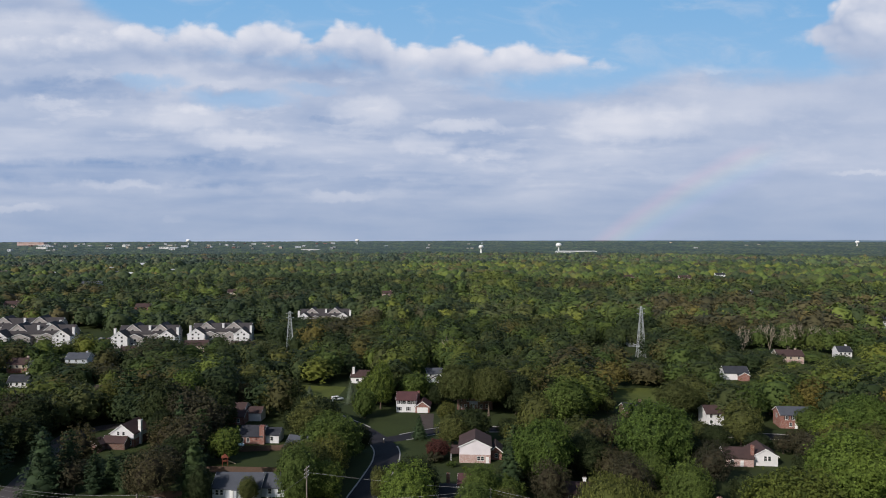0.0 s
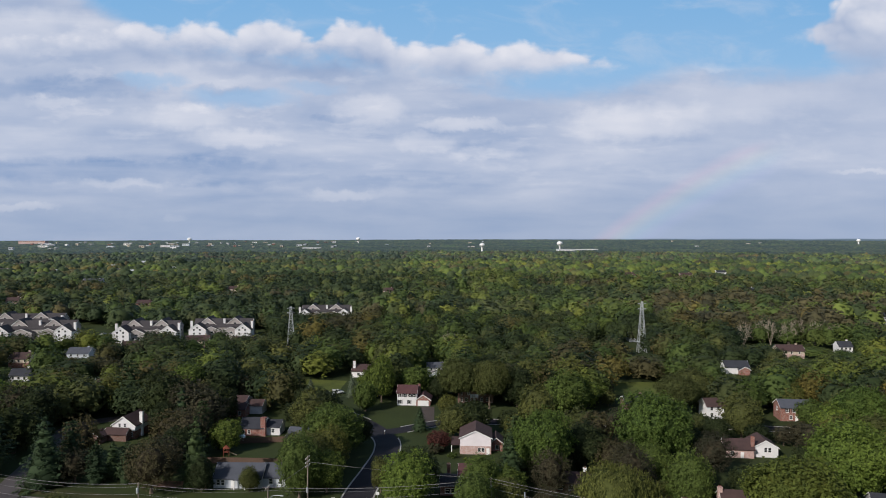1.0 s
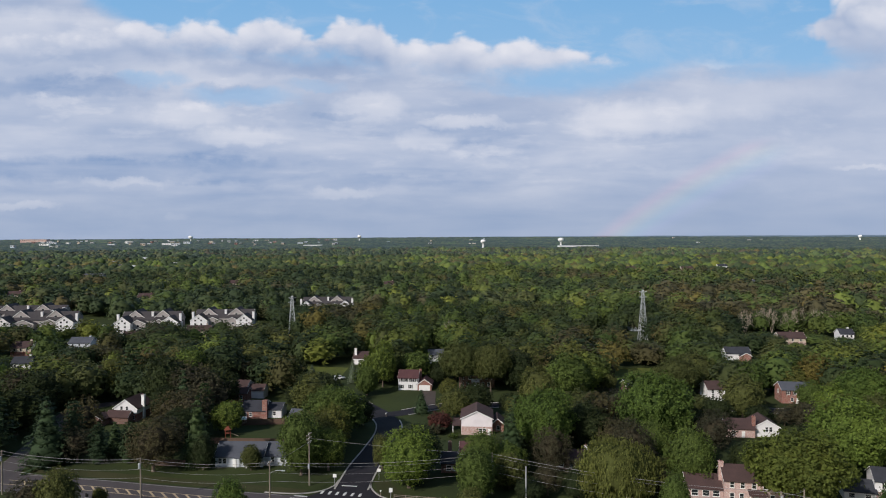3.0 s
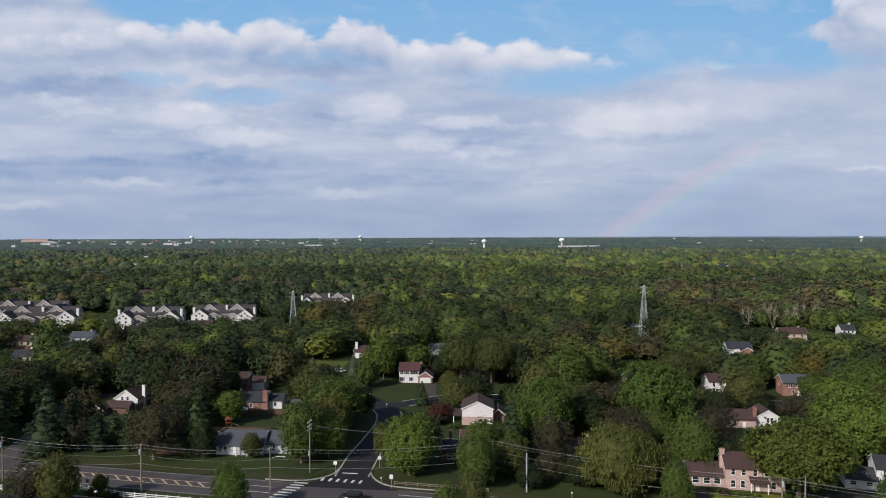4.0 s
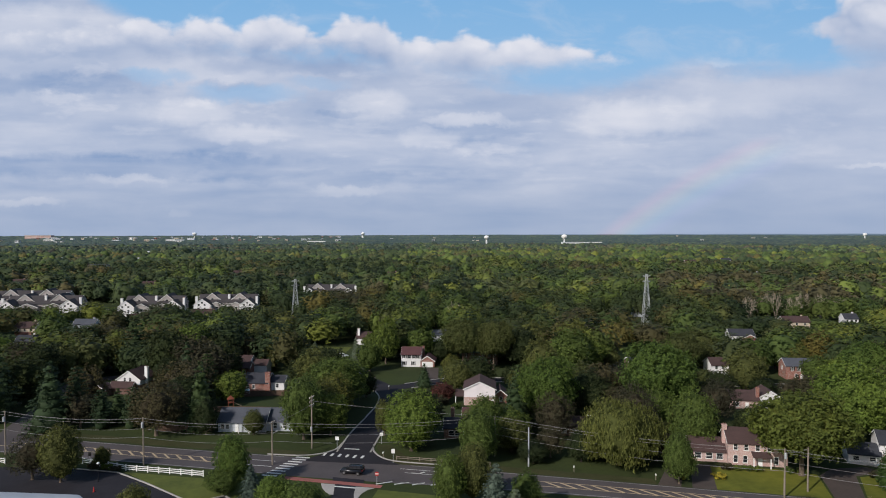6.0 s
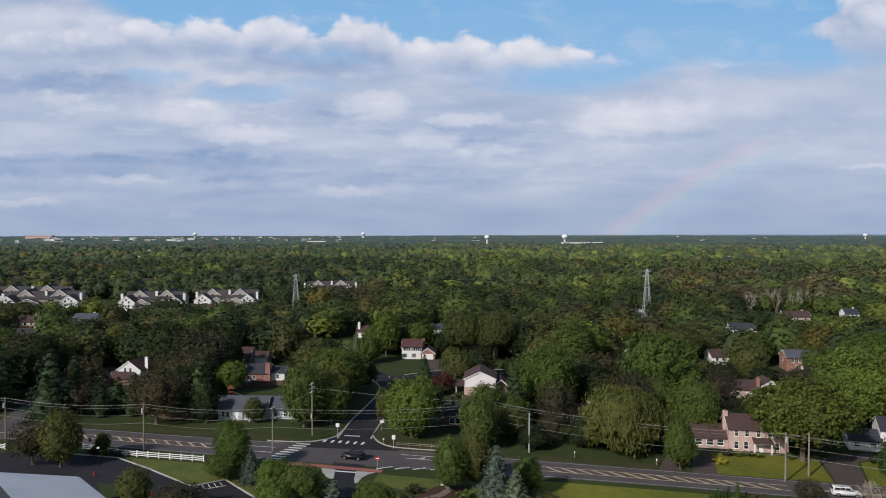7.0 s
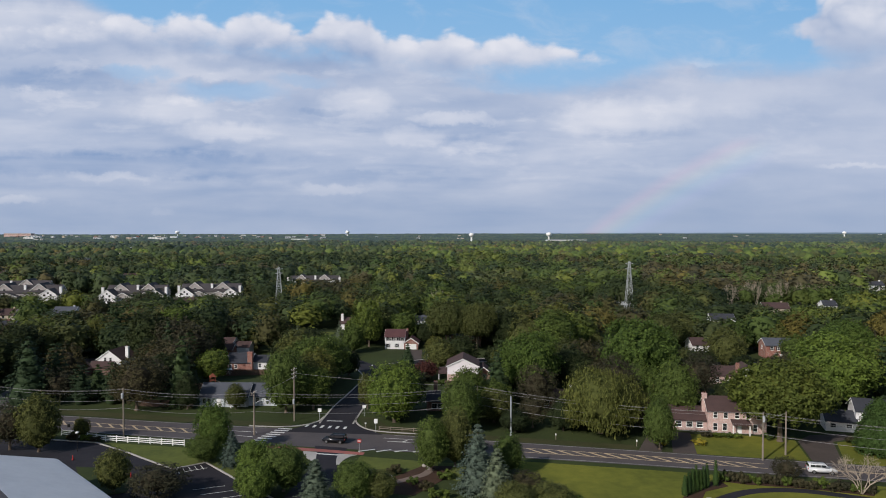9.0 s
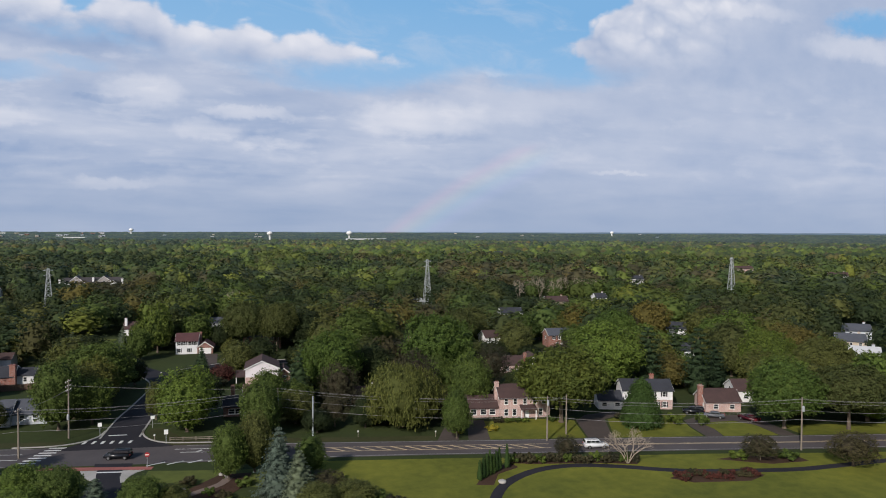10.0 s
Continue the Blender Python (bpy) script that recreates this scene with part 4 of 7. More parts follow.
def house(name, x, y, rz, label, blocks, chimneys=(), windows=(), doors=(), garages=(), porches=(), category="house", group="houses", free=None, size=0.88):
    """blocks: bx, by, w, d, eave, rise, ridge, walls, roof[, lower]. windows: block, face, along, z, w, h[, shutters].
    doors: block, face, along. garages: block, face, along, w. porches: bx, by, w, d, height, roof."""
    root = empty(name, pose(x, y, 0, 0, 0, rz) @ Matrix.Scale(size, 4), label, category, group)
    for b in blocks:
        block(root, *b)
        px, py = b[0] * size, b[1] * size
        c, s = math.cos(radians(rz)), math.sin(radians(rz))
        FOOT.append((x + px * c - py * s, y + px * s + py * c, max(b[2], b[3]) * size / 2 + 2.0 if free is None else free))
    for cx, cy, h, mat, w in chimneys:
        bm = bmesh.new()
        box(bm, cx, cy, h / 2 - 0.05, w, w * 0.8, h + 0.1)
        box(bm, cx, cy, h + 0.08, w + 0.2, w * 0.8 + 0.2, 0.18)
        stack = part("chimney", bm, mat, root)
        for s in (-1, 1):
            bm = bmesh.new()
            rod(bm, (cx + s * w * 0.22, cy, h + 0.1), (cx + s * w * 0.22, cy, h + 0.5), 0.14)
            part("chimney_pot", bm, BRICK_RED, stack)
    for w_ in windows:
        i, face, along, z, w, h = w_[:6]
        b = blocks[i]
        window_parts(root, face_pose(b[0], b[1], b[2], b[3], face, along, z), w, h, len(w_) > 6 and w_[6], fine=math.hypot(x, y) < 330)
    for i, face, along in doors:
        b = blocks[i]
        bm = bmesh.new()
        box(bm, 0, 0, 1.02, 1.0, 0.1, 2.06)
        for dx in (-0.24, 0.24):
            for dz in (0.5, 1.4):
                box(bm, dx, -0.06, dz, 0.34, 0.04, 0.6)
        ob = part("door", bm, WHITE, root)
        ob.matrix_basis = face_pose(b[0], b[1], b[2], b[3], face, along, 0)
        bm = bmesh.new()
        rod(bm, (0.38, -0.06, 1.0), (0.38, -0.14, 1.0), 0.04)
        part("door_handle", bm, STEEL, ob)
    for i, face, along, w in garages:
        b = blocks[i]
        bm = bmesh.new()
        box(bm, 0, 0.03, 1.12, w + 0.16, 0.08, 2.3)
        ob = part("garage_door", bm, WHITE, root)
        ob.matrix_basis = face_pose(b[0], b[1], b[2], b[3], face, along, 0)
        for k in range(4):
            bm = bmesh.new()
            box(bm, 0, -0.03, 0.28 + 0.55 * k, w, 0.06, 0.52)
            part("panel", bm, WHITE, ob)
    for bx, by, w, d, h, roof in porches:
        bm = bmesh.new()
        lo = [bm.verts.new(v) for v in ((bx - w / 2, by - d / 2, h), (bx + w / 2, by - d / 2, h), (bx + w / 2, by + d / 2, h + 0.9), (bx - w / 2, by + d / 2, h + 0.9))]
        hi = [bm.verts.new(v.co + Vector((0, 0, 0.2))) for v in lo]
        bm.faces.new(lo[::-1]), bm.faces.new(hi)
        for k in range(4):
            bm.faces.new((lo[k - 1], lo[k], hi[k], hi[k - 1]))
        part("porch_roof", bm, roof, root)
        for s in (-1, 1):
            bm = bmesh.new()
            box(bm, bx + s * (w / 2 - 0.2), by - d / 2 + 0.2, h / 2, 0.22, 0.22, h)
            part("porch_post", bm, WHITE, root)
    return root


def row(i, face, xs, z, w=1.0, h=1.4, sh=False):
    return [(i, face, a, z, w, h, sh) for a in xs]


# rose-brick colonial on the main road
house("brick_house", 68.2, 148.6, -11, "two-storey rose brick colonial house with a brown roof and white porch",
      [(0, 0, 13.5, 8.5, 5.4, 2.5, "x", BRICK_PINK, ROOF_BROWN), (-11.0, 0.8, 8.6, 7.6, 2.7, 2.3, "x", BRICK_PINK, ROOF_BROWN)],
      chimneys=[(-6.9, -0.6, 8.6, BRICK_PINK, 1.1)],
      windows=row(0, "F", (-5, -2.6, 0, 2.6, 5), 4.4, 0.95, 1.5) + row(0, "F", (-5, -2.8, 4.2), 1.5, 1.0, 1.7) + row(1, "F", (-2.4, 0.2, 2.6), 1.5, 1.5, 1.4) + row(0, "R", (-2, 2), 4.3),
      doors=[(0, "F", 0.6)], porches=[(0.6, -5.2, 4.2, 2.4, 2.5, ROOF_BROWN)])
# white colonial with a low garage wing, further along the road
house("white_house", 100.3, 146.5, -19, "white-sided two-storey house with charcoal roof and black shutters",
      [(0, 0, 14.0, 8, 5.4, 2.2, "x", SIDING_WHITE, ROOF_DARK, BRICK_PINK), (-10.4, -1.5, 7, 6.5, 2.6, 2.0, "x", SIDING_WHITE, ROOF_DARK)],
      chimneys=[(2.4, 1.2, 8.7, BRICK_RED, 1.1)],
      windows=row(0, "F", (-4.5, -1.5, 1.5, 4.6), 4.3, 0.95, 1.4, True) + row(0, "F", (-4.5, 2.6, 4.8), 1.4, 1.0, 1.5, True) + row(1, "F", (-1.8, 1.8), 1.5, 1.3, 1.0) + row(0, "L", (1.5,), 4.2, 0.8, 1.2),
      doors=[(0, "F", 0.4)], free=8.5, size=0.86)
# brick ranch with a white gable and a chimney
house("brick_house", 116.2, 139.2, -18, "single-storey brick house with brown roof, white gable end and brick chimney",
      [(0, 0, 9.5, 8.5, 2.8, 2.6, "x", BRICK_PINK, ROOF_BROWN), (13.0, 11, 10, 8, 3.4, 2.3, "x", SIDING_WHITE, ROOF_BROWN)],
      chimneys=[(-5.4, -1.6, 6.6, BRICK_RED, 1.3)],
      windows=row(0, "F", (-2.0, 2.4), 1.5, 1.3, 1.2) + row(1, "F", (-2, 2), 1.6, 1.2, 1.2) + row(1, "L", (0,), 3.0),
      garages=[(0, "L", 0.6, 4.6)], doors=[(1, "F", 0)], free=7.5)
# blush gable-fronted house beyond the junction
house("split_level_house", 12.2, 201.6, -4, "brick and pale-sided gabled house with a brown shingle roof",
      [(0, 0, 10.0, 12, 5.3, 2.3, "y", SIDING_PINK, ROOF_BROWN, BRICK_PINK), (6.8, 1.6, 4.0, 8, 2.7, 1.6, "y", BRICK_RED, ROOF_BROWN)],
      windows=row(0, "F", (1.2, 2.4), 1.5, 1.0, 1.3) + row(1, "F", (0.2,), 1.4, 1.0, 1.3), doors=[(0, "F", 4.0)],
      porches=[(-6.4, -2.0, 3.2, 6, 2.6, ROOF_BROWN)])
# low brown house in front of it
house("brown_house", 6.6, 168.4, -6, "dark brown split-level house with a white upper storey, shaded by trees",
      [(0, 0, 11, 8, 2.7, 1.8, "x", BRICK_DARK, ROOF_DARK), (2.4, 2.2, 6, 7, 4.9, 1.9, "x", SIDING_WHITE, ROOF_RED)],
      chimneys=[(-3.6, 2.0, 6.6, BRICK_DARK, 1.0)],
      windows=row(1, "F", (0.2,), 4.0, 1.5, 0.9) + row(0, "F", (-3.4, -1.8, 1.5), 1.4, 1.4, 1.3), doors=[(0, "F", 0)])
house("brown_house", 35.5, 170, -8, "low dark brick ranch house under trees",
      [(0, 0, 15, 8, 2.7, 1.7, "x", BRICK_DARK, ROOF_BROWN)], chimneys=[(2, 1, 5.2, WHITE, 0.9)], windows=row(0, "F", (-5, -2, 3, 5.5), 1.4, 1.3, 1.2), doors=[(0, "F", 0.5)])
# colonial with garage across the cross street
house("white_house", -9.6, 256.6, -4, "white two-storey house with maroon roof, black shutters and a brick garage",
      [(0, 0, 8.2, 8, 5.2, 2.4, "x", SIDING_WHITE, ROOF_RED), (6.8, -0.6, 5.8, 8, 2.6, 2.0, "y", BRICK_RED, ROOF_RED)],
      chimneys=[(4.6, 2.0, 7.4, BRICK_RED, 1.0)], windows=row(0, "F", (-2.8, -0.9, 1.2, 3.0), 4.2, 0.9, 1.4, True) + row(0, "F", (-2.8, 0.9), 1.5, 0.9, 1.5, True),
      doors=[(0, "F", 2.8)], garages=[(1, "F", 0, 4.4)])
house("brick_house", 15.6, 260, -2, "dark brick two-storey house with a white portico behind trees",
      [(0, 0, 15, 8, 5.2, 2.2, "x", BRICK_DARK, ROOF_DARK)], windows=row(0, "F", (-6, -3, 1.5, 4, 6), 4.2, 0.9, 1.4, True) + row(0, "F", (-6, -4, 2.6, 5), 1.5, 1.0, 1.5),
      doors=[(0, "F", -0.6)], porches=[(-0.6, -5, 3.4, 2.2, 2.7, WHITE)])
house("white_house", 0.4, 307, 5, "small white house with a grey roof seen between trees",
      [(0, 0, 7.5, 7, 4.6, 2, "x", SIDING_WHITE, ROOF_GREY), (1.4, -4.2, 5, 3, 2.5, 1.2, "y", SIDING_GREY, ROOF_GREY)], windows=row(0, "F", (-2, 2), 3.8) + row(1, "F", (0,), 1.5, 1.8, 1.2))
house("white_house", -29, 306, -8, "white gable-ended house with brown roof and tall chimney",
      [(0, 0, 15, 8, 3.2, 2.6, "x", SIDING_WHITE, ROOF_BROWN)], chimneys=[(-6.4, -2.2, 7.6, SIDING_WHITE, 1.1)], windows=row(0, "F", (-4, 0, 4), 1.6, 1.4, 1.3) + row(0, "L", (0,), 1.8))
# long ranch with grey roof north of the road
house("ranch_house", -46.4, 174.4, -3, "pale grey ranch house with a long grey roof and small porch",
      [(-2.0, 0, 12.5, 8, 2.7, 2.6, "x", SIDING_GREY, ROOF_GREY), (7.8, 1.2, 7.5, 7.6, 2.6, 2.4, "x", SIDING_GREY, ROOF_GREY)],
      windows=row(0, "F", (-5, -3.8, 3.6), 1.5, 0.9, 1.4) + row(1, "F", (-1.4, 1.2), 1.5, 1.0, 1.4), doors=[(0, "F", -1.2)], porches=[(-1.2, -4.5, 3.2, 1.4, 2.45, ROOF_GREY)], size=0.95)
# white gabled house with arched windows at the wood's edge
house("brick_house", -94.6, 217.5, -8, "brick house with a white gable, dark roof and white chimney",
      [(0, 0, 8.6, 10, 4.6, 3.0, "y", SIDING_WHITE, ROOF_BROWN, BRICK_RED), (-1.0, -6.6, 8.0, 3.6, 2.6, 1.5, "x", BRICK_DARK, ROOF_BROWN), (-6.4, -10, 5, 5, 2.4, 1.5, "y", BRICK_DARK, ROOF_BROWN)],
      chimneys=[(4.4, -1.0, 8.4, WHITE, 1.1)], windows=row(0, "F", (-1.4, 0.6), 4.6, 0.9, 1.3) + row(0, "F", (3.0,), 1.5))
house("brick_house", -70.0, 243, -4, "brick and white split-level house with brown roofs",
      [(0, 2.5, 10, 7, 4.7, 1.8, "x", SIDING_WHITE, ROOF_BROWN), (2.4, -3.4, 8.4, 5.4, 3.2, 1.7, "x", BRICK_RED, ROOF_BROWN), (8.6, 2.2, 6, 6, 3.4, 1.6, "x", SIDING_WHITE, ROOF_BROWN), (-4.4, -3, 4.2, 4.6, 2.4, 1.2, "x", BRICK_DARK, ROOF_BROWN)],
      windows=row(0, "L", (-1.5, 1.5), 4.2) + row(1, "F", (-2, 2), 1.6))
house("brick_house", -55.0, 218.6, -4, "red brick house with dark roof and chimney beside a pool",
      [(-1.5, 0, 8.5, 8, 2.9, 2.6, "x", BRICK_RED, ROOF_DARK), (5.6, 0.8, 5, 6.5, 3.0, 1.6, "x", SIDING_WHITE, ROOF_DARK)],
      chimneys=[(2.6, -3.6, 6.4, BRICK_RED, 1.7)], windows=row(0, "F", (-3, -1), 1.5) + row(1, "F", (0,), 1.6))
house("grey_house", -39.2, 208, -14, "small house with a grey shingle roof among trees", [(0, 0, 9, 8, 2.8, 2.4, "x", SIDING_GREY, ROOF_GREY)], windows=row(0, "F", (-2, 2), 1.5))
# east side, behind the roadside trees
house("brick_house", 90, 196, -8, "brick and white house with brown roofs and a chimney",
      [(4.0, 1, 7.6, 9, 3.2, 2.2, "y", SIDING_WHITE, ROOF_BROWN), (-4.4, -1.4, 8.8, 7.5, 2.9, 2.2, "x", BRICK_PINK, ROOF_BROWN)],
      chimneys=[(-0.2, -4.0, 6.4, BRICK_RED, 1.0)], windows=row(0, "F", (0, 1.2), 2.4, 0.9, 1.5) + row(1, "F", (-2.2,), 1.5), doors=[(1, "F", 0.8)])
house("brick_house", 121.8, 233, -8, "red brick two-storey house with slate-grey roof",
      [(0, 0, 11.5, 8, 5.2, 2.2, "x", BRICK_RED, ROOF_GREY)], windows=row(0, "F", (-3.4, -1, 1.4, 3.8), 4.1, 0.9, 1.4, True) + row(0, "F", (-2, 2), 1.5) + row(0, "L", (0,), 4.0), doors=[(0, "F", 0)])
house("white_house", 136, 311, -6, "white-gabled house with a charcoal roof", [(0, 0, 12, 8, 3.6, 2.6, "x", SIDING_WHITE, ROOF_DARK), (3, -4.8, 5, 3.5, 2.8, 1.4, "y", BRICK_RED, ROOF_DARK)], windows=row(0, "L", (0,), 2.6))
house("brown_house", 73, 249, 3, "low house with dark roof beside a back lawn", [(0, 0, 11, 7.5, 2.8, 2.0, "x", BRICK_DARK, ROOF_DARK)], chimneys=[(2, 0.6, 5.6, BRICK_DARK, 1.2)], windows=row(0, "F", (-3, 2), 1.5))
house("white_house", 96.6, 237, 0, "white house half hidden by bare branches", [(0, 0, 9, 8, 4.8, 2.2, "x", SIDING_WHITE, ROOF_BROWN)], windows=row(0, "F", (-2.6, 0, 2.6), 3.9) + row(0, "F", (-2.6, 2.6), 1.5))
house("white_house", 146, 193, -24, "white house with dark roof between pines", [(0, 0, 10, 8, 4.8, 2.2, "x", SIDING_WHITE, ROOF_DARK)], windows=row(0, "F", (-3, 0, 3), 3.9) + row(0, "F", (-3, 3), 1.5))
house("white_house", 176, 238, -24, "white gabled house seen past pines", [(0, 0, 11, 8, 4.8, 2.4, "x", SIDING_WHITE, ROOF_DARK)], windows=row(0, "F", (-3, 0, 3), 3.9))
house("white_house", 202, 187, -34, "white ranch house with a pale roof", [(0, 0, 14, 8, 3.0, 2.4, "x", SIDING_WHITE, ROOF_BROWN)], windows=row(0, "F", (-4, 0, 4), 1.6))

# farther single houses
FAR = [(-195, 331, 4, 11, 5.0, SIDING_TAN, ROOF_BROWN, BRICK_RED), (-177, 300, 8, 9, 3.0, SIDING_WHITE, ROOF_DARK, None), (-180, 356, 0, 13, 2.8, SIDING_GREY, ROOF_GREY, None),
       (-163, 374, 20, 9, 3.4, SIDING_WHITE, ROOF_BROWN, None), (-121, 331, -25, 9, 2.8, SIDING_WHITE, ROOF_BROWN, None), (-130, 279, 12, 11, 2.8, BRICK_DARK, ROOF_BROWN, None),
       (-131, 387, 6, 15, 4.6, SIDING_TAN, ROOF_BROWN, BRICK_PINK), (-107, 392, 4, 15, 3.0, SIDING_GREY, ROOF_BROWN, None), (-76, 352, 10, 9, 3.0, BRICK_RED, ROOF_BROWN, None),
       (140, 411, -4, 13, 3.4, SIDING_TAN, ROOF_BROWN, None), (180, 349, -6, 15, 4.8, SIDING_TAN, ROOF_BROWN, BRICK_PINK), (244, 418, -10, 16, 4.4, BRICK_PINK, ROOF_BROWN, None),
       (215, 361, -8, 8, 4.8, SIDING_WHITE, ROOF_DARK, None), (167, 420, -5, 9, 3.2, SIDING_WHITE, ROOF_GREY, None), (118, 404, 0, 10, 3.2, SIDING_GREY, ROOF_BROWN, None),
       (-238, 575, 0, 14, 7.0, BRICK_RED, ROOF_BROWN, None), (-355, 591, 6, 12, 8.0, BRICK_PINK, ROOF_BROWN, None), (-45, 688, 0, 12, 8.4, BRICK_PINK, ROOF_BROWN, SIDING_TAN),
       (258, 914, 0, 18, 11.0, BRICK_PINK, ROOF_BROWN, None), (330, 905, 0, 18, 11.0, BRICK_PINK, ROOF_BROWN, None), (320, 700, -6, 12, 7.0, SIDING_WHITE, ROOF_GREY, None),
       # pale sheet on the first two roofs stands in for glare on grey shingles
       (185, 177, -38, 11, 2.6, SIDING_WHITE, ROOF_METAL, None), (208, 178, -44, 11, 2.6, SIDING_GREY, ROOF_METAL, None), (230, 203, -42, 12, 2.4, SIDING_TAN, ROOF_GREY, None), (248, 216, -36, 11, 4.0, SIDING_GREY, ROOF_GREY, None),
       (316, 476, -20, 13, 6.5, SIDING_WHITE, ROOF_DARK, None), (395, 620, -12, 14, 7, SIDING_WHITE, ROOF_BROWN, None), (470, 700, -20, 15, 8, BRICK_PINK, ROOF_BROWN, None),
       (491, 556, -25, 20, 8, BRICK_PINK, ROOF_BROWN, None), (640, 720, -30, 22, 10, BRICK_PINK, ROOF_GREY, None), (512, 466, -40, 18, 7, SIDING_WHITE, ROOF_BROWN, None), (403, 969, 0, 16, 11, SIDING_WHITE, ROOF_DARK, None),
       (443, 897, 0, 16, 10, SIDING_WHITE, ROOF_BROWN, None), (120, 700, 0, 10, 8, SIDING_WHITE, ROOF_DARK, None), (-201, 702, 0, 12, 9, SIDING_TAN, ROOF_BROWN, None), (-420, 720, 0, 30, 11, SIDING_WHITE, ROOF_DARK, None),
       (-470, 760, 0, 26, 12, SIDING_WHITE, ROOF_DARK, None), (-380, 780, 0, 26, 12, SIDING_GREY, ROOF_GREY, None)]
town = random.Random(8)
for i in range(22):
    az, r = radians(town.uniform(-33, -20)), town.uniform(1050, 1650)
    FAR.append((r * math.sin(az), r * math.cos(az), town.uniform(-20, 20), town.uniform(14, 30), town.uniform(10.5, 12.5), town.choice([SIDING_WHITE, SIDING_GREY, SIDING_TAN, BRICK_PINK]), town.choice([ROOF_GREY, ROOF_BROWN, ROOF_METAL]), None))
for fx, fy, fr, fw, fe, fm, fo, fl in FAR:
    house("far_house", fx, fy, fr, "distant gabled house with a shingle roof among trees", [(0, 0, fw, 8 + fw * 0.08, fe, 2.4 + fw * 0.03, "x", fm, fo, fl)],
          chimneys=[(fw * 0.3, 1, fe + 3.4, fm, 1.0)], windows=row(0, "F", (-fw * 0.3, 0, fw * 0.3), fe - 1.2, 1.1, 1.3), group="distant houses", size=0.85)


# white apartment blocks with many gables
def apartments(x, y, rz, w, tall=1.0, flip=1):
    """Long body with white gabled wings at its ends, low links between and taller tan gables behind."""
    e = 7.4 * tall
    blocks = [(0, 6, w - 3, 11, e, 4.4, "x", SIDING_SHADED, ROOF_SLATE)]
    wins, chim = [], []
    for s, deep, wide in ((-1, -3.2, 9.6), (1, -1.4, 10.4)):
        cx = flip * s * (w / 2 - wide / 2 - 0.4)
        blocks.append((cx, deep, wide, 10, e - 1.0, 3.7, "y", SIDING_WHITE, ROOF_SLATE))
        k = len(blocks) - 1
        for z in (1.7, 4.3) if tall < 0.9 else (1.6, 4.1, 6.4):
            wins += row(k, "F", (-2.0, 1.6), z * min(1, tall + 0.1), 1.2, 1.2)
        wins += row(k, "F", (0,), e + 0.3, 1.1, 1.1)
        wins += row(k, "L", (0, 2.6), 4.3 * tall, 1.2, 1.4)
        chim.append((cx + flip * s * (wide / 2 - 0.2), deep + 1.2, e + 3.6, SIDING_WHITE, 1.4))
        bx = flip * s * (w * 0.16)
        blocks.append((bx, -0.4 + s, w * 0.26, 6, e - 2.0, 2.4, "y", SIDING_SHADED, ROOF_SLATE))
        k = len(blocks) - 1
        wins += row(k, "F", (0.3,), e - 3.2, 1.6, 1.3) + row(k, "F", (-1.6, 1.6), 2.0, 1.3, 1.4)
        blocks.append((flip * s * w * 0.22 - 1.2, 8.6, 11.5, 13, e + 0.9, 4.6, "y", SIDING_SHADED, ROOF_SLATE))
        k = len(blocks) - 1
        wins += row(k, "F", (0,), e + 1.8, 1.6, 1.3)
    chim.append((0.6, 3.0, e + 4.6, SIDING_WHITE, 1.3))
    house("apartment_building", x, y, rz, "white gabled apartment building with brown roofs and white chimneys", blocks, chim, wins, category="apartments", group="apartment buildings", free=w / 2 + 2, size=0.95)


apartments(-233, 410, 6, 46)
apartments(-262, 446, 6, 52, flip=-1)
apartments(-167, 408, 3, 38)
apartments(-127, 418, 3, 39, flip=-1)
apartments(-79, 508, 2, 40, 0.85)


# big shed with a pale roof on the near corner
def hall():
    root = empty("commercial_building", pose(-60.6, 116.3, 0, 0, 0, -46.3), "low commercial building with a pale sheet-metal roof slope", "building")
    L, W, e, r = 46.0, 26.0, 5.0, 9.0
    bm = bmesh.new()
    box(bm, L / 2, -W / 2, e / 2 - 0.1, L - 1.2, W - 1.2, e - 0.1)
    part("wall", bm, SIDING_GREY, root)
    for s, mat in ((0, ROOF_METAL), (1, ROOF_DARK)):
        bm = bmesh.new()
        y0, y1 = (0.0, -W / 2) if s == 0 else (-W, -W / 2)
        lo = [bm.verts.new(v) for v in ((0, y0, e), (L, y0, e), (L, y1, r), (0, y1, r))]
        hi = [bm.verts.new(v.co + Vector((0, 0, 0.25))) for v in lo]
        bm.faces.new(lo), bm.faces.new(hi)
        for i in range(4):
            bm.faces.new((lo[i - 1], lo[i], hi[i], hi[i - 1]))
        bmesh.ops.recalc_face_normals(bm, faces=bm.faces[:])
        part("roof", bm, mat, root)
    bm = bmesh.new()
    P = [bm.verts.new(v) for v in ((0.62, -0.4, e - 0.2), (0.62, -W + 0.4, e - 0.2), (0.62, -W / 2, r - 0.1))]
    Q = [bm.verts.new(v.co + Vector((0.3, 0, 0))) for v in P]
    bm.faces.new(P), bm.faces.new(Q)
    for i in range(3):
        bm.faces.new((P[i - 1], P[i], Q[i], Q[i - 1]))
    part("gable", bm, SIDING_GREY, root)
    bm = bmesh.new()
    box(bm, L / 2, 0.08, e + 0.05, L, 0.18, 0.18)
    part("gutter", bm, WHITE, root)
    FOOT.append((-60, 95, 26))


hall()


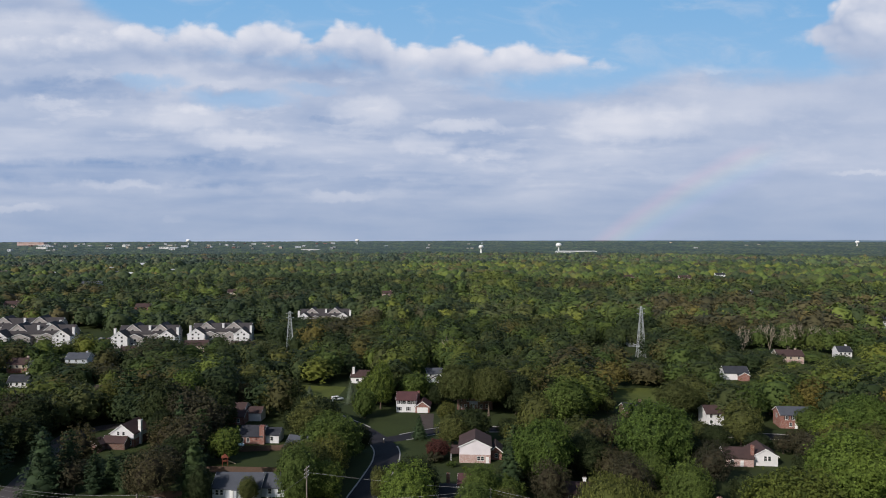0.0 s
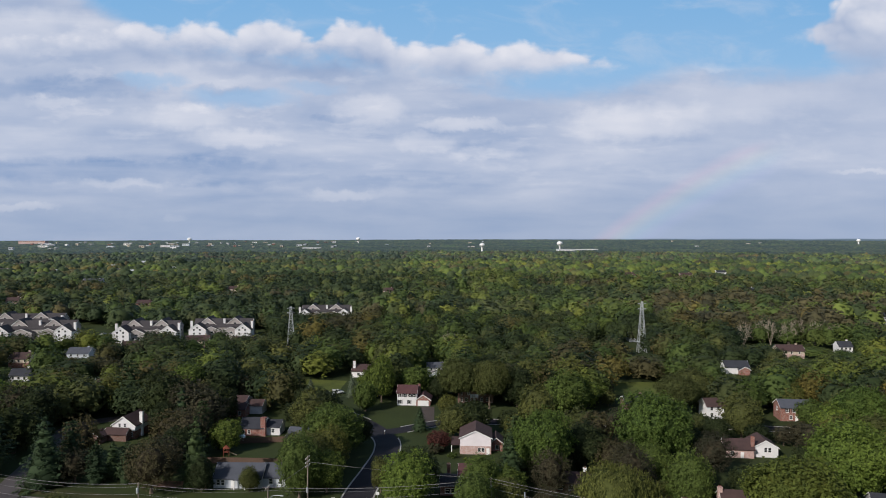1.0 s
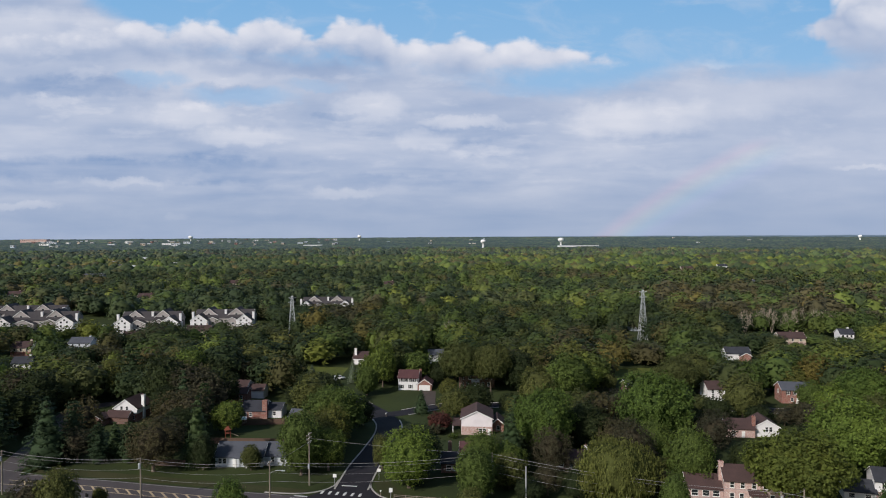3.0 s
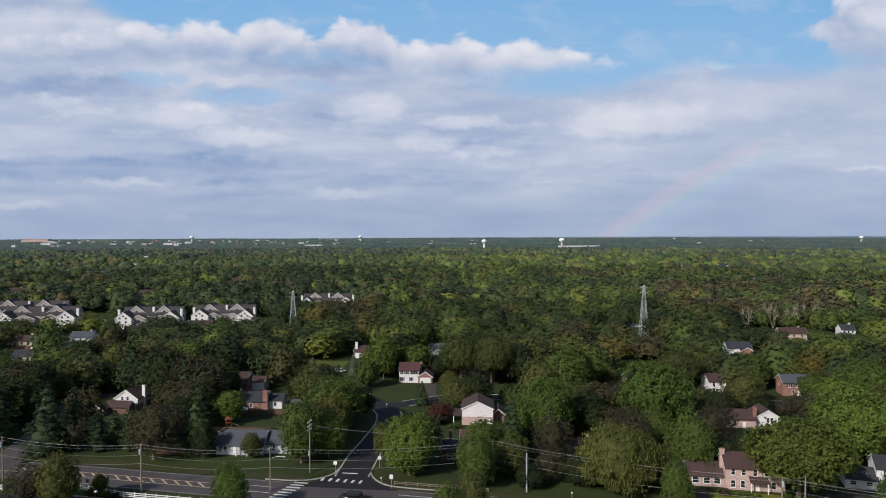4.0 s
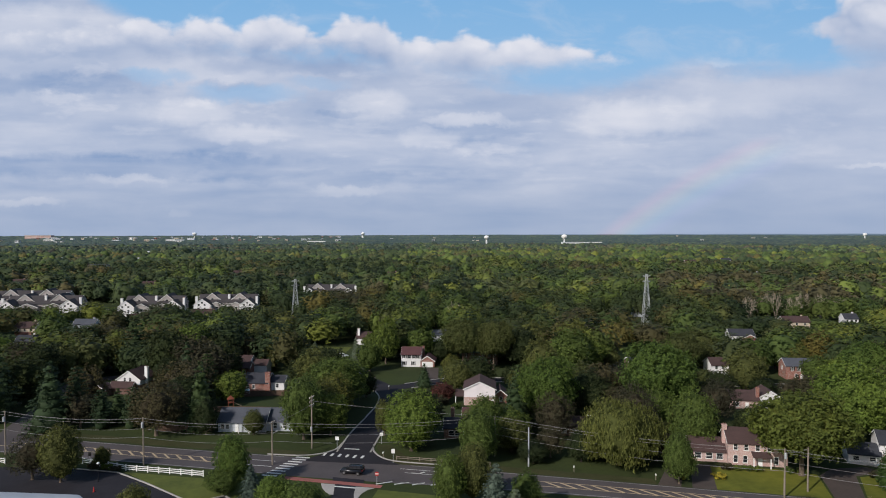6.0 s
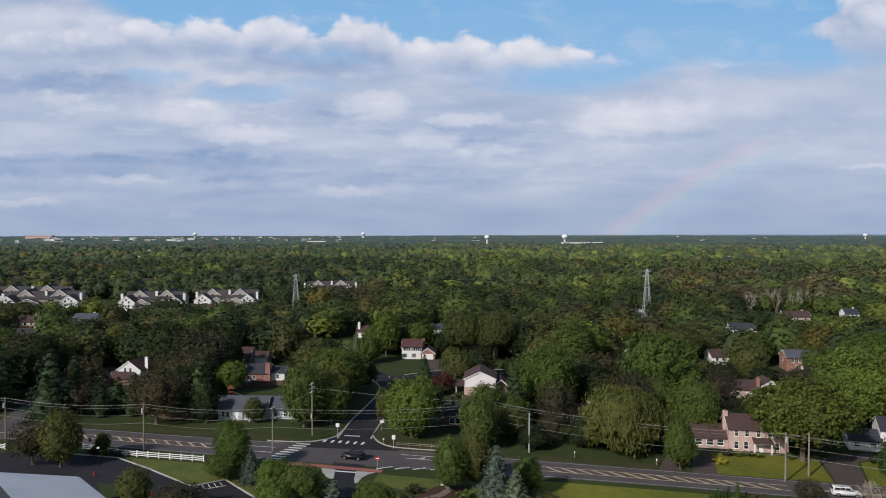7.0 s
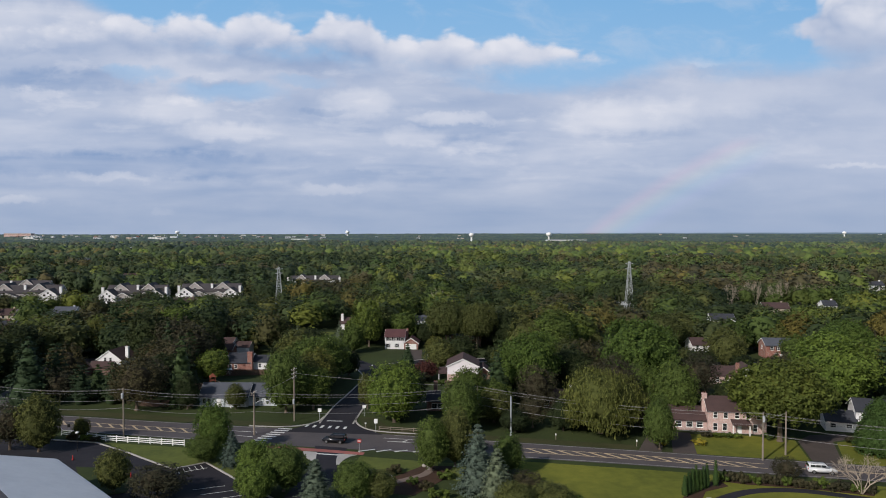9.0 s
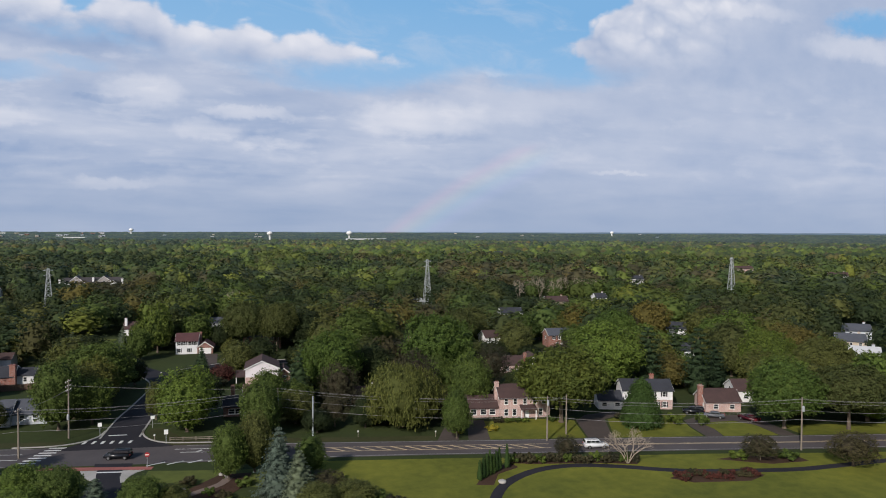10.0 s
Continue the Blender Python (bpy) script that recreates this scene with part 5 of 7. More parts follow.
# ---- trees ----
def leaf_tris(rng, centres, radii, count, size, jitter=0.75, up=0.15):
    """Small leaf-clump triangles scattered over the outside of a set of lobes."""
    centres, radii = np.asarray(centres, float), np.asarray(radii, float)
    pr = radii ** 2
    pr[0] *= 0.2
    pr /= pr.sum()
    out_p, out_n = [], []
    have = 0
    while have < count:
        k = rng.choice(len(radii), count, p=pr)
        d = rng.normal(size=(count, 3))
        d[:, 2] += up
        d /= np.linalg.norm(d, axis=1)[:, None]
        p = centres[k] + d * radii[k][:, None] * rng.uniform(0.66, 1.12, count)[:, None]
        gap = np.linalg.norm(p[:, None, :] - centres[None], axis=2) / radii[None]
        keep = gap.min(1) > 0.62
        out_p.append(p[keep])
        out_n.append(d[keep])
        have += keep.sum()
    p, n = np.concatenate(out_p)[:count], np.concatenate(out_n)[:count]
    p[:, 2] = np.maximum(p[:, 2], size * 0.8)
    n = n + rng.normal(scale=jitter * 0.6, size=n.shape)
    n /= np.linalg.norm(n, axis=1)[:, None]
    a = np.cross(n, rng.normal(size=n.shape))
    a /= np.linalg.norm(a, axis=1)[:, None]
    b = np.cross(n, a)
    ang = rng.uniform(0, 2 * math.pi, count)
    vs = np.empty((count, 3, 3))
    for i in range(3):
        t = ang + i * 2.094 + rng.uniform(-0.5, 0.5, count)
        r = size * rng.uniform(0.55, 1.25, count)
        vs[:, i] = p + a * (np.cos(t) * r)[:, None] + b * (np.sin(t) * r)[:, None]
    return vs


def spray_tris(rng, centres, outward, spread, per, size, jitter=0.55, flat=0.9):
    """Leaf triangles in loose sprays: per triangles round each centre, facing outward and a little up."""
    n = len(centres) * per
    c, o, q = np.repeat(centres, per, 0), np.repeat(outward, per, 0), np.repeat(spread, per)
    p = c + rng.normal(scale=0.62, size=(n, 3)) * q[:, None] * [1, 1, flat]
    p[:, 2] = np.maximum(p[:, 2], size * 0.8)
    m = o * 0.8 + [0, 0, 0.3] + rng.normal(scale=jitter, size=(n, 3))
    m /= np.linalg.norm(m, axis=1)[:, None]
    a = np.cross(m, rng.normal(size=m.shape))
    a /= np.linalg.norm(a, axis=1)[:, None]
    b = np.cross(m, a)
    ang = rng.uniform(0, 2 * math.pi, n)
    vs = np.empty((n, 3, 3))
    for i in range(3):
        t = ang + i * 2.094 + rng.uniform(-0.5, 0.5, n)
        r = size * rng.uniform(0.6, 1.3, n)
        vs[:, i] = p + a * (np.cos(t) * r)[:, None] + b * (np.sin(t) * r * 0.75)[:, None]
    return vs


def envelope(rng):
    """A function that gives, for unit directions, how far an uneven crown reaches that way."""
    off = rng.uniform(0, 60, 3)

    def reach(d):
        return np.array([1.0 + 0.26 * noise.noise(Vector(p * 1.4 + off)) + 0.20 * noise.noise(Vector(p * 3.4 + off)) for p in d])
    return reach


def directions(rng, n, low=-0.75):
    """Even unit directions that leave out the underside."""
    k = np.arange(n) + 0.5
    z = 1 - (1 - low) * k / n
    a = k * 2.39996 + rng.uniform(-0.25, 0.25, n)
    z = np.clip(z + rng.uniform(-0.5, 0.5, n) * 1.4 / math.sqrt(n), low, 1)
    w = np.sqrt(1 - z * z)
    return np.stack([np.cos(a) * w, np.sin(a) * w, z], 1)


ICO = bmesh.new()
bmesh.ops.create_icosphere(ICO, subdivisions=1, radius=1.0)
ICO_V = np.array([v.co[:] for v in ICO.verts])
ICO_F = np.array([[v.index for v in f.verts] for f in ICO.faces])
ICO.free()
ICO = bmesh.new()
bmesh.ops.create_icosphere(ICO, subdivisions=2, radius=1.0)
BALL_V = np.array([v.co[:] for v in ICO.verts])
BALL_F = np.array([[v.index for v in f.verts] for f in ICO.faces])
ICO.free()


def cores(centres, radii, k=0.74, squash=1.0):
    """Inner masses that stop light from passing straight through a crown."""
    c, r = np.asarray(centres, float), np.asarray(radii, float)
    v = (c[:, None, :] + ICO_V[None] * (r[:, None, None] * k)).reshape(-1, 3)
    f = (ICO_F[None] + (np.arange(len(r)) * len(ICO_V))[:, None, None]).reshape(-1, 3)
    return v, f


def lobes_round(rng, H, R, base=0.22, n=15):
    """Lobes that fill a low rounded shrub of height H and radius R."""
    z0, z1 = H * base, H
    mid, half = (z0 + z1) / 2, (z1 - z0) / 2
    cs, rs = [(0, 0, mid)], [min(R, half) * 0.72]
    for i in range(n):
        a = i * 2.399 + rng.uniform(-0.3, 0.3)
        u = -0.95 + 1.82 * (i + 0.5) / n
        w = (math.sqrt(max(0.06, 1 - u * u)) if u > 0 else 1 - 0.3 * u * u) * rng.uniform(0.8, 1.08)
        r = min(R, half) * rng.uniform(0.34, 0.5)
        cs.append((math.cos(a) * w * (R - r * 0.8), math.sin(a) * w * (R - r * 0.8), mid + u * (half - r * 0.75)))
        rs.append(r)
    return np.array(cs), np.array(rs)


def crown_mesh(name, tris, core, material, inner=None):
    """Leaves and a core inside them; inner colours the core as shade."""
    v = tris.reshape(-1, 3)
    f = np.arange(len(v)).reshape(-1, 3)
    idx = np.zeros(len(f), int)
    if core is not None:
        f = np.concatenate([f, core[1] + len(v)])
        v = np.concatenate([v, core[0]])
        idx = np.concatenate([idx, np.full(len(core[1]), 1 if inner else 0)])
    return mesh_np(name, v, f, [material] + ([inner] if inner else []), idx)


def trunk_bm(rng, H, R, base, limbs=6, thick=0.028, lean=0.0):
    bm = bmesh.new()
    r = H * thick
    p = Vector((0, 0, -0.2))
    fork = Vector((lean, 0, H * max(base, 0.16) * 1.15))
    rod(bm, p, (0, 0, 0.5), r * 1.5, r, 8)
    rod(bm, (0, 0, 0.5), fork, r, r * 0.75, 8)
    rod(bm, fork, (lean * 1.5, 0, H * 0.8), r * 0.7, r * 0.15, 6)
    for i in range(limbs):
        a = i * 2.4 + rng.uniform(-0.3, 0.3)
        z = fork.z + (H * 0.30) * i / limbs
        q = Vector((math.cos(a) * R * 0.6, math.sin(a) * R * 0.6, min(H * 0.85, z + H * 0.24)))
        rod(bm, (lean, 0, z), q, r * 0.45, r * 0.1, 5)
    return bm


TREE_LABEL = {
    "linden": "large deep green shade tree with a domed crown",
    "maple": "leafy green maple with a full rounded crown", "dark": "dark green broadleaf tree with a dense crown", "lime": "yellow-green tree in fresh spring leaf",
    "olive": "olive-green broadleaf tree with an uneven crown", "bud": "brownish tree just coming into leaf", "plum": "small tree with purple-red leaves",
    "oak": "spreading yellow-green oak on a stout trunk", "willow": "drooping yellow-green willow tree", "spruce": "blue spruce with layered boughs", "pine": "tall dark pine with tiered branches", "cedar": "narrow dark green evergreen cedar",
    "cone": "broad cone-shaped green tree", "bare": "bare tree with pale branches and no leaves", "bush": "rounded leafy green shrub", "brownbush": "low brown twiggy shrub", "rust": "rust-tinted tree in young leaf",
    "redbush": "low reddish-brown bed shrub", "gold": "low golden yellow shrub", "fir": "dark green pointed conifer"}
PROTO = {}


def build_tree(kind, variant):
    """One tree of nominal size (height 14, radius 6 for broadleaf trees); returns trunk and crown meshes."""
    rng = np.random.default_rng(hash_of(kind) + variant * 17)
    if kind in ("spruce", "fir", "pine"):
        H, R = {"spruce": (11, 3.0), "fir": (12, 3.2), "pine": (18, 6.0)}[kind]
        mat = LEAF[{"spruce": "blue", "fir": "pine", "pine": "pine"}[kind]]
        tiers, arms, steps = {"spruce": (15, 12, 4), "fir": (13, 9, 4), "pine": (11, 9, 5)}[kind]
        pts, outs, wide_of = [], [], []
        for i in range(tiers):
            t = i / (tiers - 1)
            z = H * (0.06 + 0.90 * t) if kind != "pine" else H * (0.20 + 0.76 * t)
            wide = R * ((1 - t) ** 0.72 + 0.05) if kind != "pine" else R * math.sqrt(max(0.05, 1 - (t * 0.96) ** 2)) * rng.uniform(0.72, 1.05)
            m = max(3, int(arms * (1 - 0.6 * t)))
            for k in range(m):
                a = k * 2 * math.pi / m + i * 1.1 + rng.uniform(-0.25, 0.25)
                L = wide * rng.uniform(0.75, 1.1)
                for j in range(steps):
                    f = 0.3 + 0.7 * (j + rng.uniform(0.3, 1.0)) / steps
                    drop = (0.22 if kind != "pine" else -0.06) * L * f * f
                    pts.append((math.cos(a) * L * f, math.sin(a) * L * f, z - drop + rng.uniform(-0.12, 0.12)))
                    outs.append((math.cos(a) * 0.7, math.sin(a) * 0.7, 0.5))
                    wide_of.append(R * (0.13 if kind == "pine" else 0.12) * (1.1 - 0.5 * t))
        per, size = {"spruce": (12, 0.19), "fir": (10, 0.24), "pine": (14, 0.34)}[kind]
        tr = spray_tris(rng, np.array(pts), np.array(outs), np.array(wide_of), per, size, 0.35, 0.4)
        tb = bmesh.new()
        rod(tb, (0, 0, -0.2), (0, 0, H * 0.5), H * 0.022, H * 0.014, 7)
        rod(tb, (0, 0, H * 0.5), (0, 0, H * 0.95), H * 0.014, H * 0.004, 6)
        zs = np.linspace(0.12, 0.9, 7)
        cc = np.array([(0, 0, H * z) for z in zs])
        rr = np.array([R * (0.80 * (1 - z) + 0.05) for z in zs]) * (1.0 if kind != "pine" else 0.7)
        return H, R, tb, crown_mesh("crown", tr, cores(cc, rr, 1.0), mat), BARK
    if kind in ("cedar", "cone"):
        H, R = {"cedar": (4, 0.8), "cone": (10, 5.0)}[kind]
        mat = LEAF[{"cedar": "cedar", "cone": "conical"}[kind]]
        n, per, size = {"cedar": (90, 9, 0.10), "cone": (640, 11, 0.26)}[kind]
        d = directions(rng, n, -0.95)
        t = (d[:, 2] + 0.95) / 1.95
        w = (1 - t) ** (0.6 if kind == "cone" else 0.5) * (1 - 0.25 * (1 - t) ** 6) + 0.03
        h2 = np.hypot(d[:, 0], d[:, 1])[:, None] + 1e-6
        o = np.concatenate([d[:, :2] / h2 * 0.85, np.full((n, 1), 0.4)], 1)
        p = np.concatenate([d[:, :2] / h2 * (R * w * rng.uniform(0.9, 1.03, n))[:, None], (H * (0.03 + 0.95 * t))[:, None]], 1)
        tr = spray_tris(rng, p, o, np.full(n, 0.10 * R if kind == "cone" else 0.13 * R), per, size)
        t = (BALL_V[:, 2] + 1) / 2
        h2 = np.hypot(BALL_V[:, 0], BALL_V[:, 1])[:, None] + 1e-6
        w = np.where(np.abs(BALL_V[:, 2]) > 0.999, 0, (1 - t) ** 0.6 * 0.93)
        core = np.concatenate([BALL_V[:, :2] / h2 * (R * w)[:, None], (H * (0.02 + 0.94 * t))[:, None]], 1)
        tb = bmesh.new()
        rod(tb, (0, 0, -0.2), (0, 0, H * 0.5), H * 0.022, H * 0.014, 7)
        rod(tb, (0, 0, H * 0.5), (0, 0, H * 0.9), H * 0.014, H * 0.004, 6)
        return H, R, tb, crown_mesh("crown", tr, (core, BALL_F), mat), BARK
    if kind == "bare":
        H, R = 8.0, 4.8
        tb = bmesh.new()

        def limb(p, d, l, r, depth):
            q = p + d * l
            rod(tb, p, q, r, r * 0.6, 5)
            if depth:
                for _ in range(3 if depth > 1 else 4):
                    e = (d + Vector(rng.normal(scale=0.45, size=3)) + Vector((0, 0, 0.15))).normalized()
                    limb(q, e, l * rng.uniform(0.6, 0.85), r * 0.55, depth - 1)
        for i in range(5):
            a = i * 1.256 + rng.uniform(-0.2, 0.2)
            limb(Vector((0, 0, -0.1)), Vector((math.cos(a) * 0.55, math.sin(a) * 0.55, 1)).normalized(), 2.3, 0.13, 4 if variant == 0 else 3)
        return H, R, tb, None, BARK_PALE
    if kind in ("bush", "brownbush", "gold", "redbush"):
        H, R = 2.2, 1.7
        cs, rs = lobes_round(rng, H, R, 0.0, 7)
        mat = LEAF[{"bush": "maple", "brownbush": "bud", "gold": "gold", "redbush": "plum"}[kind]]
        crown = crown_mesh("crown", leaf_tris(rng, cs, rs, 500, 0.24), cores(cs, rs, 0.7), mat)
        tb = bmesh.new()
        for i in range(4):
            rod(tb, (0, 0, -0.1), (0.5 * math.cos(i * 1.57), 0.5 * math.sin(i * 1.57), 0.9), 0.05, 0.02, 5)
        return H, R, tb, crown, BARK
    H, R = 14.0, 6.0
    base = {"willow": 0.04, "bud": 0.06, "plum": 0.06, "maple": 0.03, "linden": 0.04, "dark": 0.0, "lime": 0.0, "olive": 0.05}.get(kind, 0.06)
    big, fine = variant in (2, 3), variant > 3
    if big:
        H, R, base = 17.0, 9.0, {"olive": 0.26, "lime": 0.15, "oak": 0.24}.get(kind, base)
    mat = LEAF[kind]
    n, per, size = (780, 13, 0.42) if big else ((400, 13, 0.34) if fine else (270, 11, 0.47))
    if kind == "bud":
        n = int(n * 0.7)
    reach = envelope(rng)
    mid, half = H * (base + 1) / 2, H * (1 - base) / 2
    d = directions(rng, n)
    e = reach(d)
    shape = np.where(d[:, 2] < 0, 0.9 + 0.1 * (1 + d[:, 2]), 1.0) * e
    full = np.array([R, R, half])
    p = d * full * (shape * rng.uniform(0.84, 1.02, n))[:, None] + [0, 0, mid]
    tr = spray_tris(rng, p, d, rng.uniform(0.45, 0.85, n) * (1.15 if big else 1.0), per, size)
    if kind == "willow":
        low = np.hypot(tr[:, :, 0], tr[:, :, 1]).mean(1) / R
        c = tr.mean(1, keepdims=True)
        tr = c + (tr - c) * np.array([0.55, 0.55, 1.7])
        tr[:, :, 2] -= (low ** 2 * 1.6)[:, None]
        tr[:, :, 2] = np.maximum(tr[:, :, 2], 0.4)
    # opaque core in a darker tone, painted in place of the crown's inner shade
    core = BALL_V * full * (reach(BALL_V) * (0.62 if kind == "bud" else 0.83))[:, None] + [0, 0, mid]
    return H, R, trunk_bm(rng, H, R, base, 7), crown_mesh("crown", tr, (core, BALL_F), mat, INNER_SHADE[kind]), BARK


def hash_of(s):
    return sum(ord(c) * (i + 3) for i, c in enumerate(s))


PLANTED = []


def plant(kind, x, y, h, r, variant=0, group="trees"):
    if kind in ("spruce", "fir", "pine", "cedar", "cone", "bare", "bush", "brownbush", "gold", "redbush"):
        variant %= 2
    key = (kind, variant)
    rz = (x * 37.1 + y * 91.7) % 360
    name = "shrub" if kind in ("bush", "brownbush", "gold", "redbush") else "tree"
    if key not in PROTO:
        H, R, tb, crown, bark = build_tree(kind, variant)
        root = empty(name, Matrix(), TREE_LABEL[kind], name, group)
        part("trunk", tb, bark, root)
        if crown:
            c = new("crown", crown)
            c.parent = root
        PROTO[key] = root, H, R
    else:
        root, H, R = PROTO[key]
        root = copy_thing(root, Matrix())
        tagged(root, group=group)
    s = r / R
    root.matrix_basis = Matrix.LocRotScale((x, y, hills(x, y)), Euler((0, 0, radians(rz))), (s, s * (0.92 + 0.16 * ((x * 7.3) % 1)), h / H))
    PLANTED.append((x, y, r))
    return root


# trees that stand out, space by space: kind, x, y, height, radius
for k, x, y, h, r in [
        ("lime", -6.0, 155.8, 13.6, 5.9), ("lime", -39.6, 132.8, 10.4, 3.1), ("olive", -74.6, 136.6, 11.2, 3.9), ("bud", -81.0, 138, 8.8, 4.2), ("olive", -50.7, 115.0, 7.2, 2.7),
        ("spruce", 9.6, 113.7, 11.4, 4.1), ("spruce", 12.4, 109.6, 8.6, 3.5), ("maple", 2.0, 123.4, 9.4, 2.9), ("olive", 6.4, 126.0, 10.6, 3.2), ("maple", 15.6, 121.4, 7.0, 2.6),
        ("oak", 73.8, 139.2, 16.4, 9.6), ("lime", 95.5, 157.5, 18.2, 10.0), ("linden", 61.2, 190.5, 18.6, 9.8), ("linden", 27.9, 178.5, 17.0, 7.6), ("maple", -28.5, 195.5, 13.6, 7.8), ("olive", -27.5, 180.5, 12.0, 5.2), ("dark", -21.6, 207, 8.0, 3.2), ("willow", 38.4, 146.0, 13.6, 8.6),
        ("maple", 47.3, 134.6, 10.2, 3.1), ("maple", 57.4, 155.0, 13.4, 5.4), ("maple", -32.0, 164.5, 14.6, 5.2), ("maple", -26.0, 167.5, 10.0, 4.2), ("olive", -33.5, 184.0, 10.0, 4.6), ("maple", 8.6, 147.6, 11.2, 4.2),
        ("olive", 9.6, 249.4, 17.8, 7.6), ("olive", 19.9, 247.6, 17.2, 7.4), ("maple", -19.6, 258.5, 17.0, 4.6), ("maple", -24.5, 263, 11.5, 4.4), ("maple", -24.2, 245.5, 10.5, 4.3), ("maple", 121.0, 221, 9.5, 4.0), ("olive", 4.5, 243, 6.0, 3.2), ("spruce", -31.5, 266, 9.0, 2.6), ("olive", -25.0, 284, 6.0, 3.4), ("dark", -21.5, 278, 12.5, 5.0), ("cone", 89.2, 131.2, 10.4, 5.2), ("pine", 120.5, 152.0, 18.0, 5.0),
        ("pine", 108.6, 157.0, 18.0, 5.2), ("pine", 127.5, 170.5, 16.0, 4.4), ("pine", 131.0, 158.0, 13.0, 4.0), ("lime", 118.4, 120.4, 14.0, 7.4), ("olive", 131.6, 115.8, 14.0, 7.6), ("rust", 171.5, 173.4, 13.5, 8.6), ("maple", 124.6, 127.0, 13.6, 6.4),
        ("bud", 97.5, 104.8, 4.8, 3.2), ("bud", 111.6, 97.0, 6.2, 4.2), ("bare", 72.6, 110.6, 7.6, 4.6), ("bare", 9.5, 340, 20, 8), ("fir", 18.6, 168.4, 13.6, 4.6), ("pine", 21.6, 186, 14.0, 4.4),
        ("dark", -56.6, 168.6, 8.6, 2.6), ("olive", -44.9, 168.2, 6.2, 2.5), ("olive", -13.0, 167.6, 8.4, 2.3), ("dark", -51.6, 249.2, 12.4, 6.0), ("dark", -45.0, 228.0, 8.0, 4.2),
        ("spruce", -34.7, 127.9, 6.4, 2.5), ("lime", -28.6, 120.0, 7.0, 3.1), ("maple", -22.6, 114.6, 7.6, 3.7), ("spruce", -16.6, 109.8, 7.0, 3.2), ("maple", -10.4, 109.8, 6.4, 3.1), ("lime", -26.4, 110.5, 6.4, 3.2),
        ("olive", -6.4, 110.4, 4.8, 2.7), ("bush", 102.8, 128.0, 2.8, 1.8), ("fir", -4.4, 220.2, 7.6, 3.0), ("dark", 40.8, 186.0, 12.0, 6.0), ("olive", 84.2, 238, 13.6, 7.0), ("bud", 46, 196, 12, 5),
        ("bud", 72.5, 178, 11.5, 5.0), ("plum", 1.2, 201, 5.4, 3.2), ("maple", -40.5, 129.8, 4.6, 3.2), ("bud", 16.8, 111.4, 4.0, 3.4), ("olive", 20.6, 106.8, 3.6, 3.6), ("olive", 14.8, 105.2, 4.4, 3.2),
        ("bud", -42.5, 112.4, 5.2, 4.6), ("bud", 33, 152, 8, 3.6), ("bud", 24.6, 150.6, 7.2, 3.2), ("bud", 27.6, 164, 11, 4.6), ("dark", 30.8, 147.8, 6.8, 2.8),
        ("maple", 10.9, 160.6, 11.0, 4.2), ("bud", 63.5, 117.4, 3.8, 2.5), ("maple", 105.6, 173, 14.5, 7.0), ("olive", 94.5, 211, 12.0, 5.0), ("olive", 97.5, 218, 12.0, 6.0), ("olive", 127.5, 186, 9, 4.0),
        ("lime", 132, 211, 15.0, 7.6), ("maple", 148, 157, 15, 7.2), ("olive", 152, 142, 15, 7), ("lime", 165, 152, 13, 6.4), ("spruce", -46.6, 262, 8.0, 2.8)]:
    plant(k, x, y, h, r, int(abs(x)) % 2 + (2 if r > 6.5 and k not in ("pine", "bare", "cone") else (4 if math.hypot(x, y) < 200 else 0)))
# stand of tall leafless trees at the edge of the far copse
for i in range(10):
    plant("bare", 172 + 5.8 * i + 2.0 * (i % 3), 382 + 5.0 * ((i * 7) % 4), 16.5 + (i * 5) % 4, 4.4 + 0.5 * (i % 3), i, group="leafless trees")
# row of cedars by the lawn path
for i in range(8):
    plant("cedar", 43.1 + 0.86 * i + (0.9 if i == 7 else 0), 110.4 + 0.62 * i, 3.6 + 0.35 * ((i * 5) % 4), 0.56, group="row of cedars")
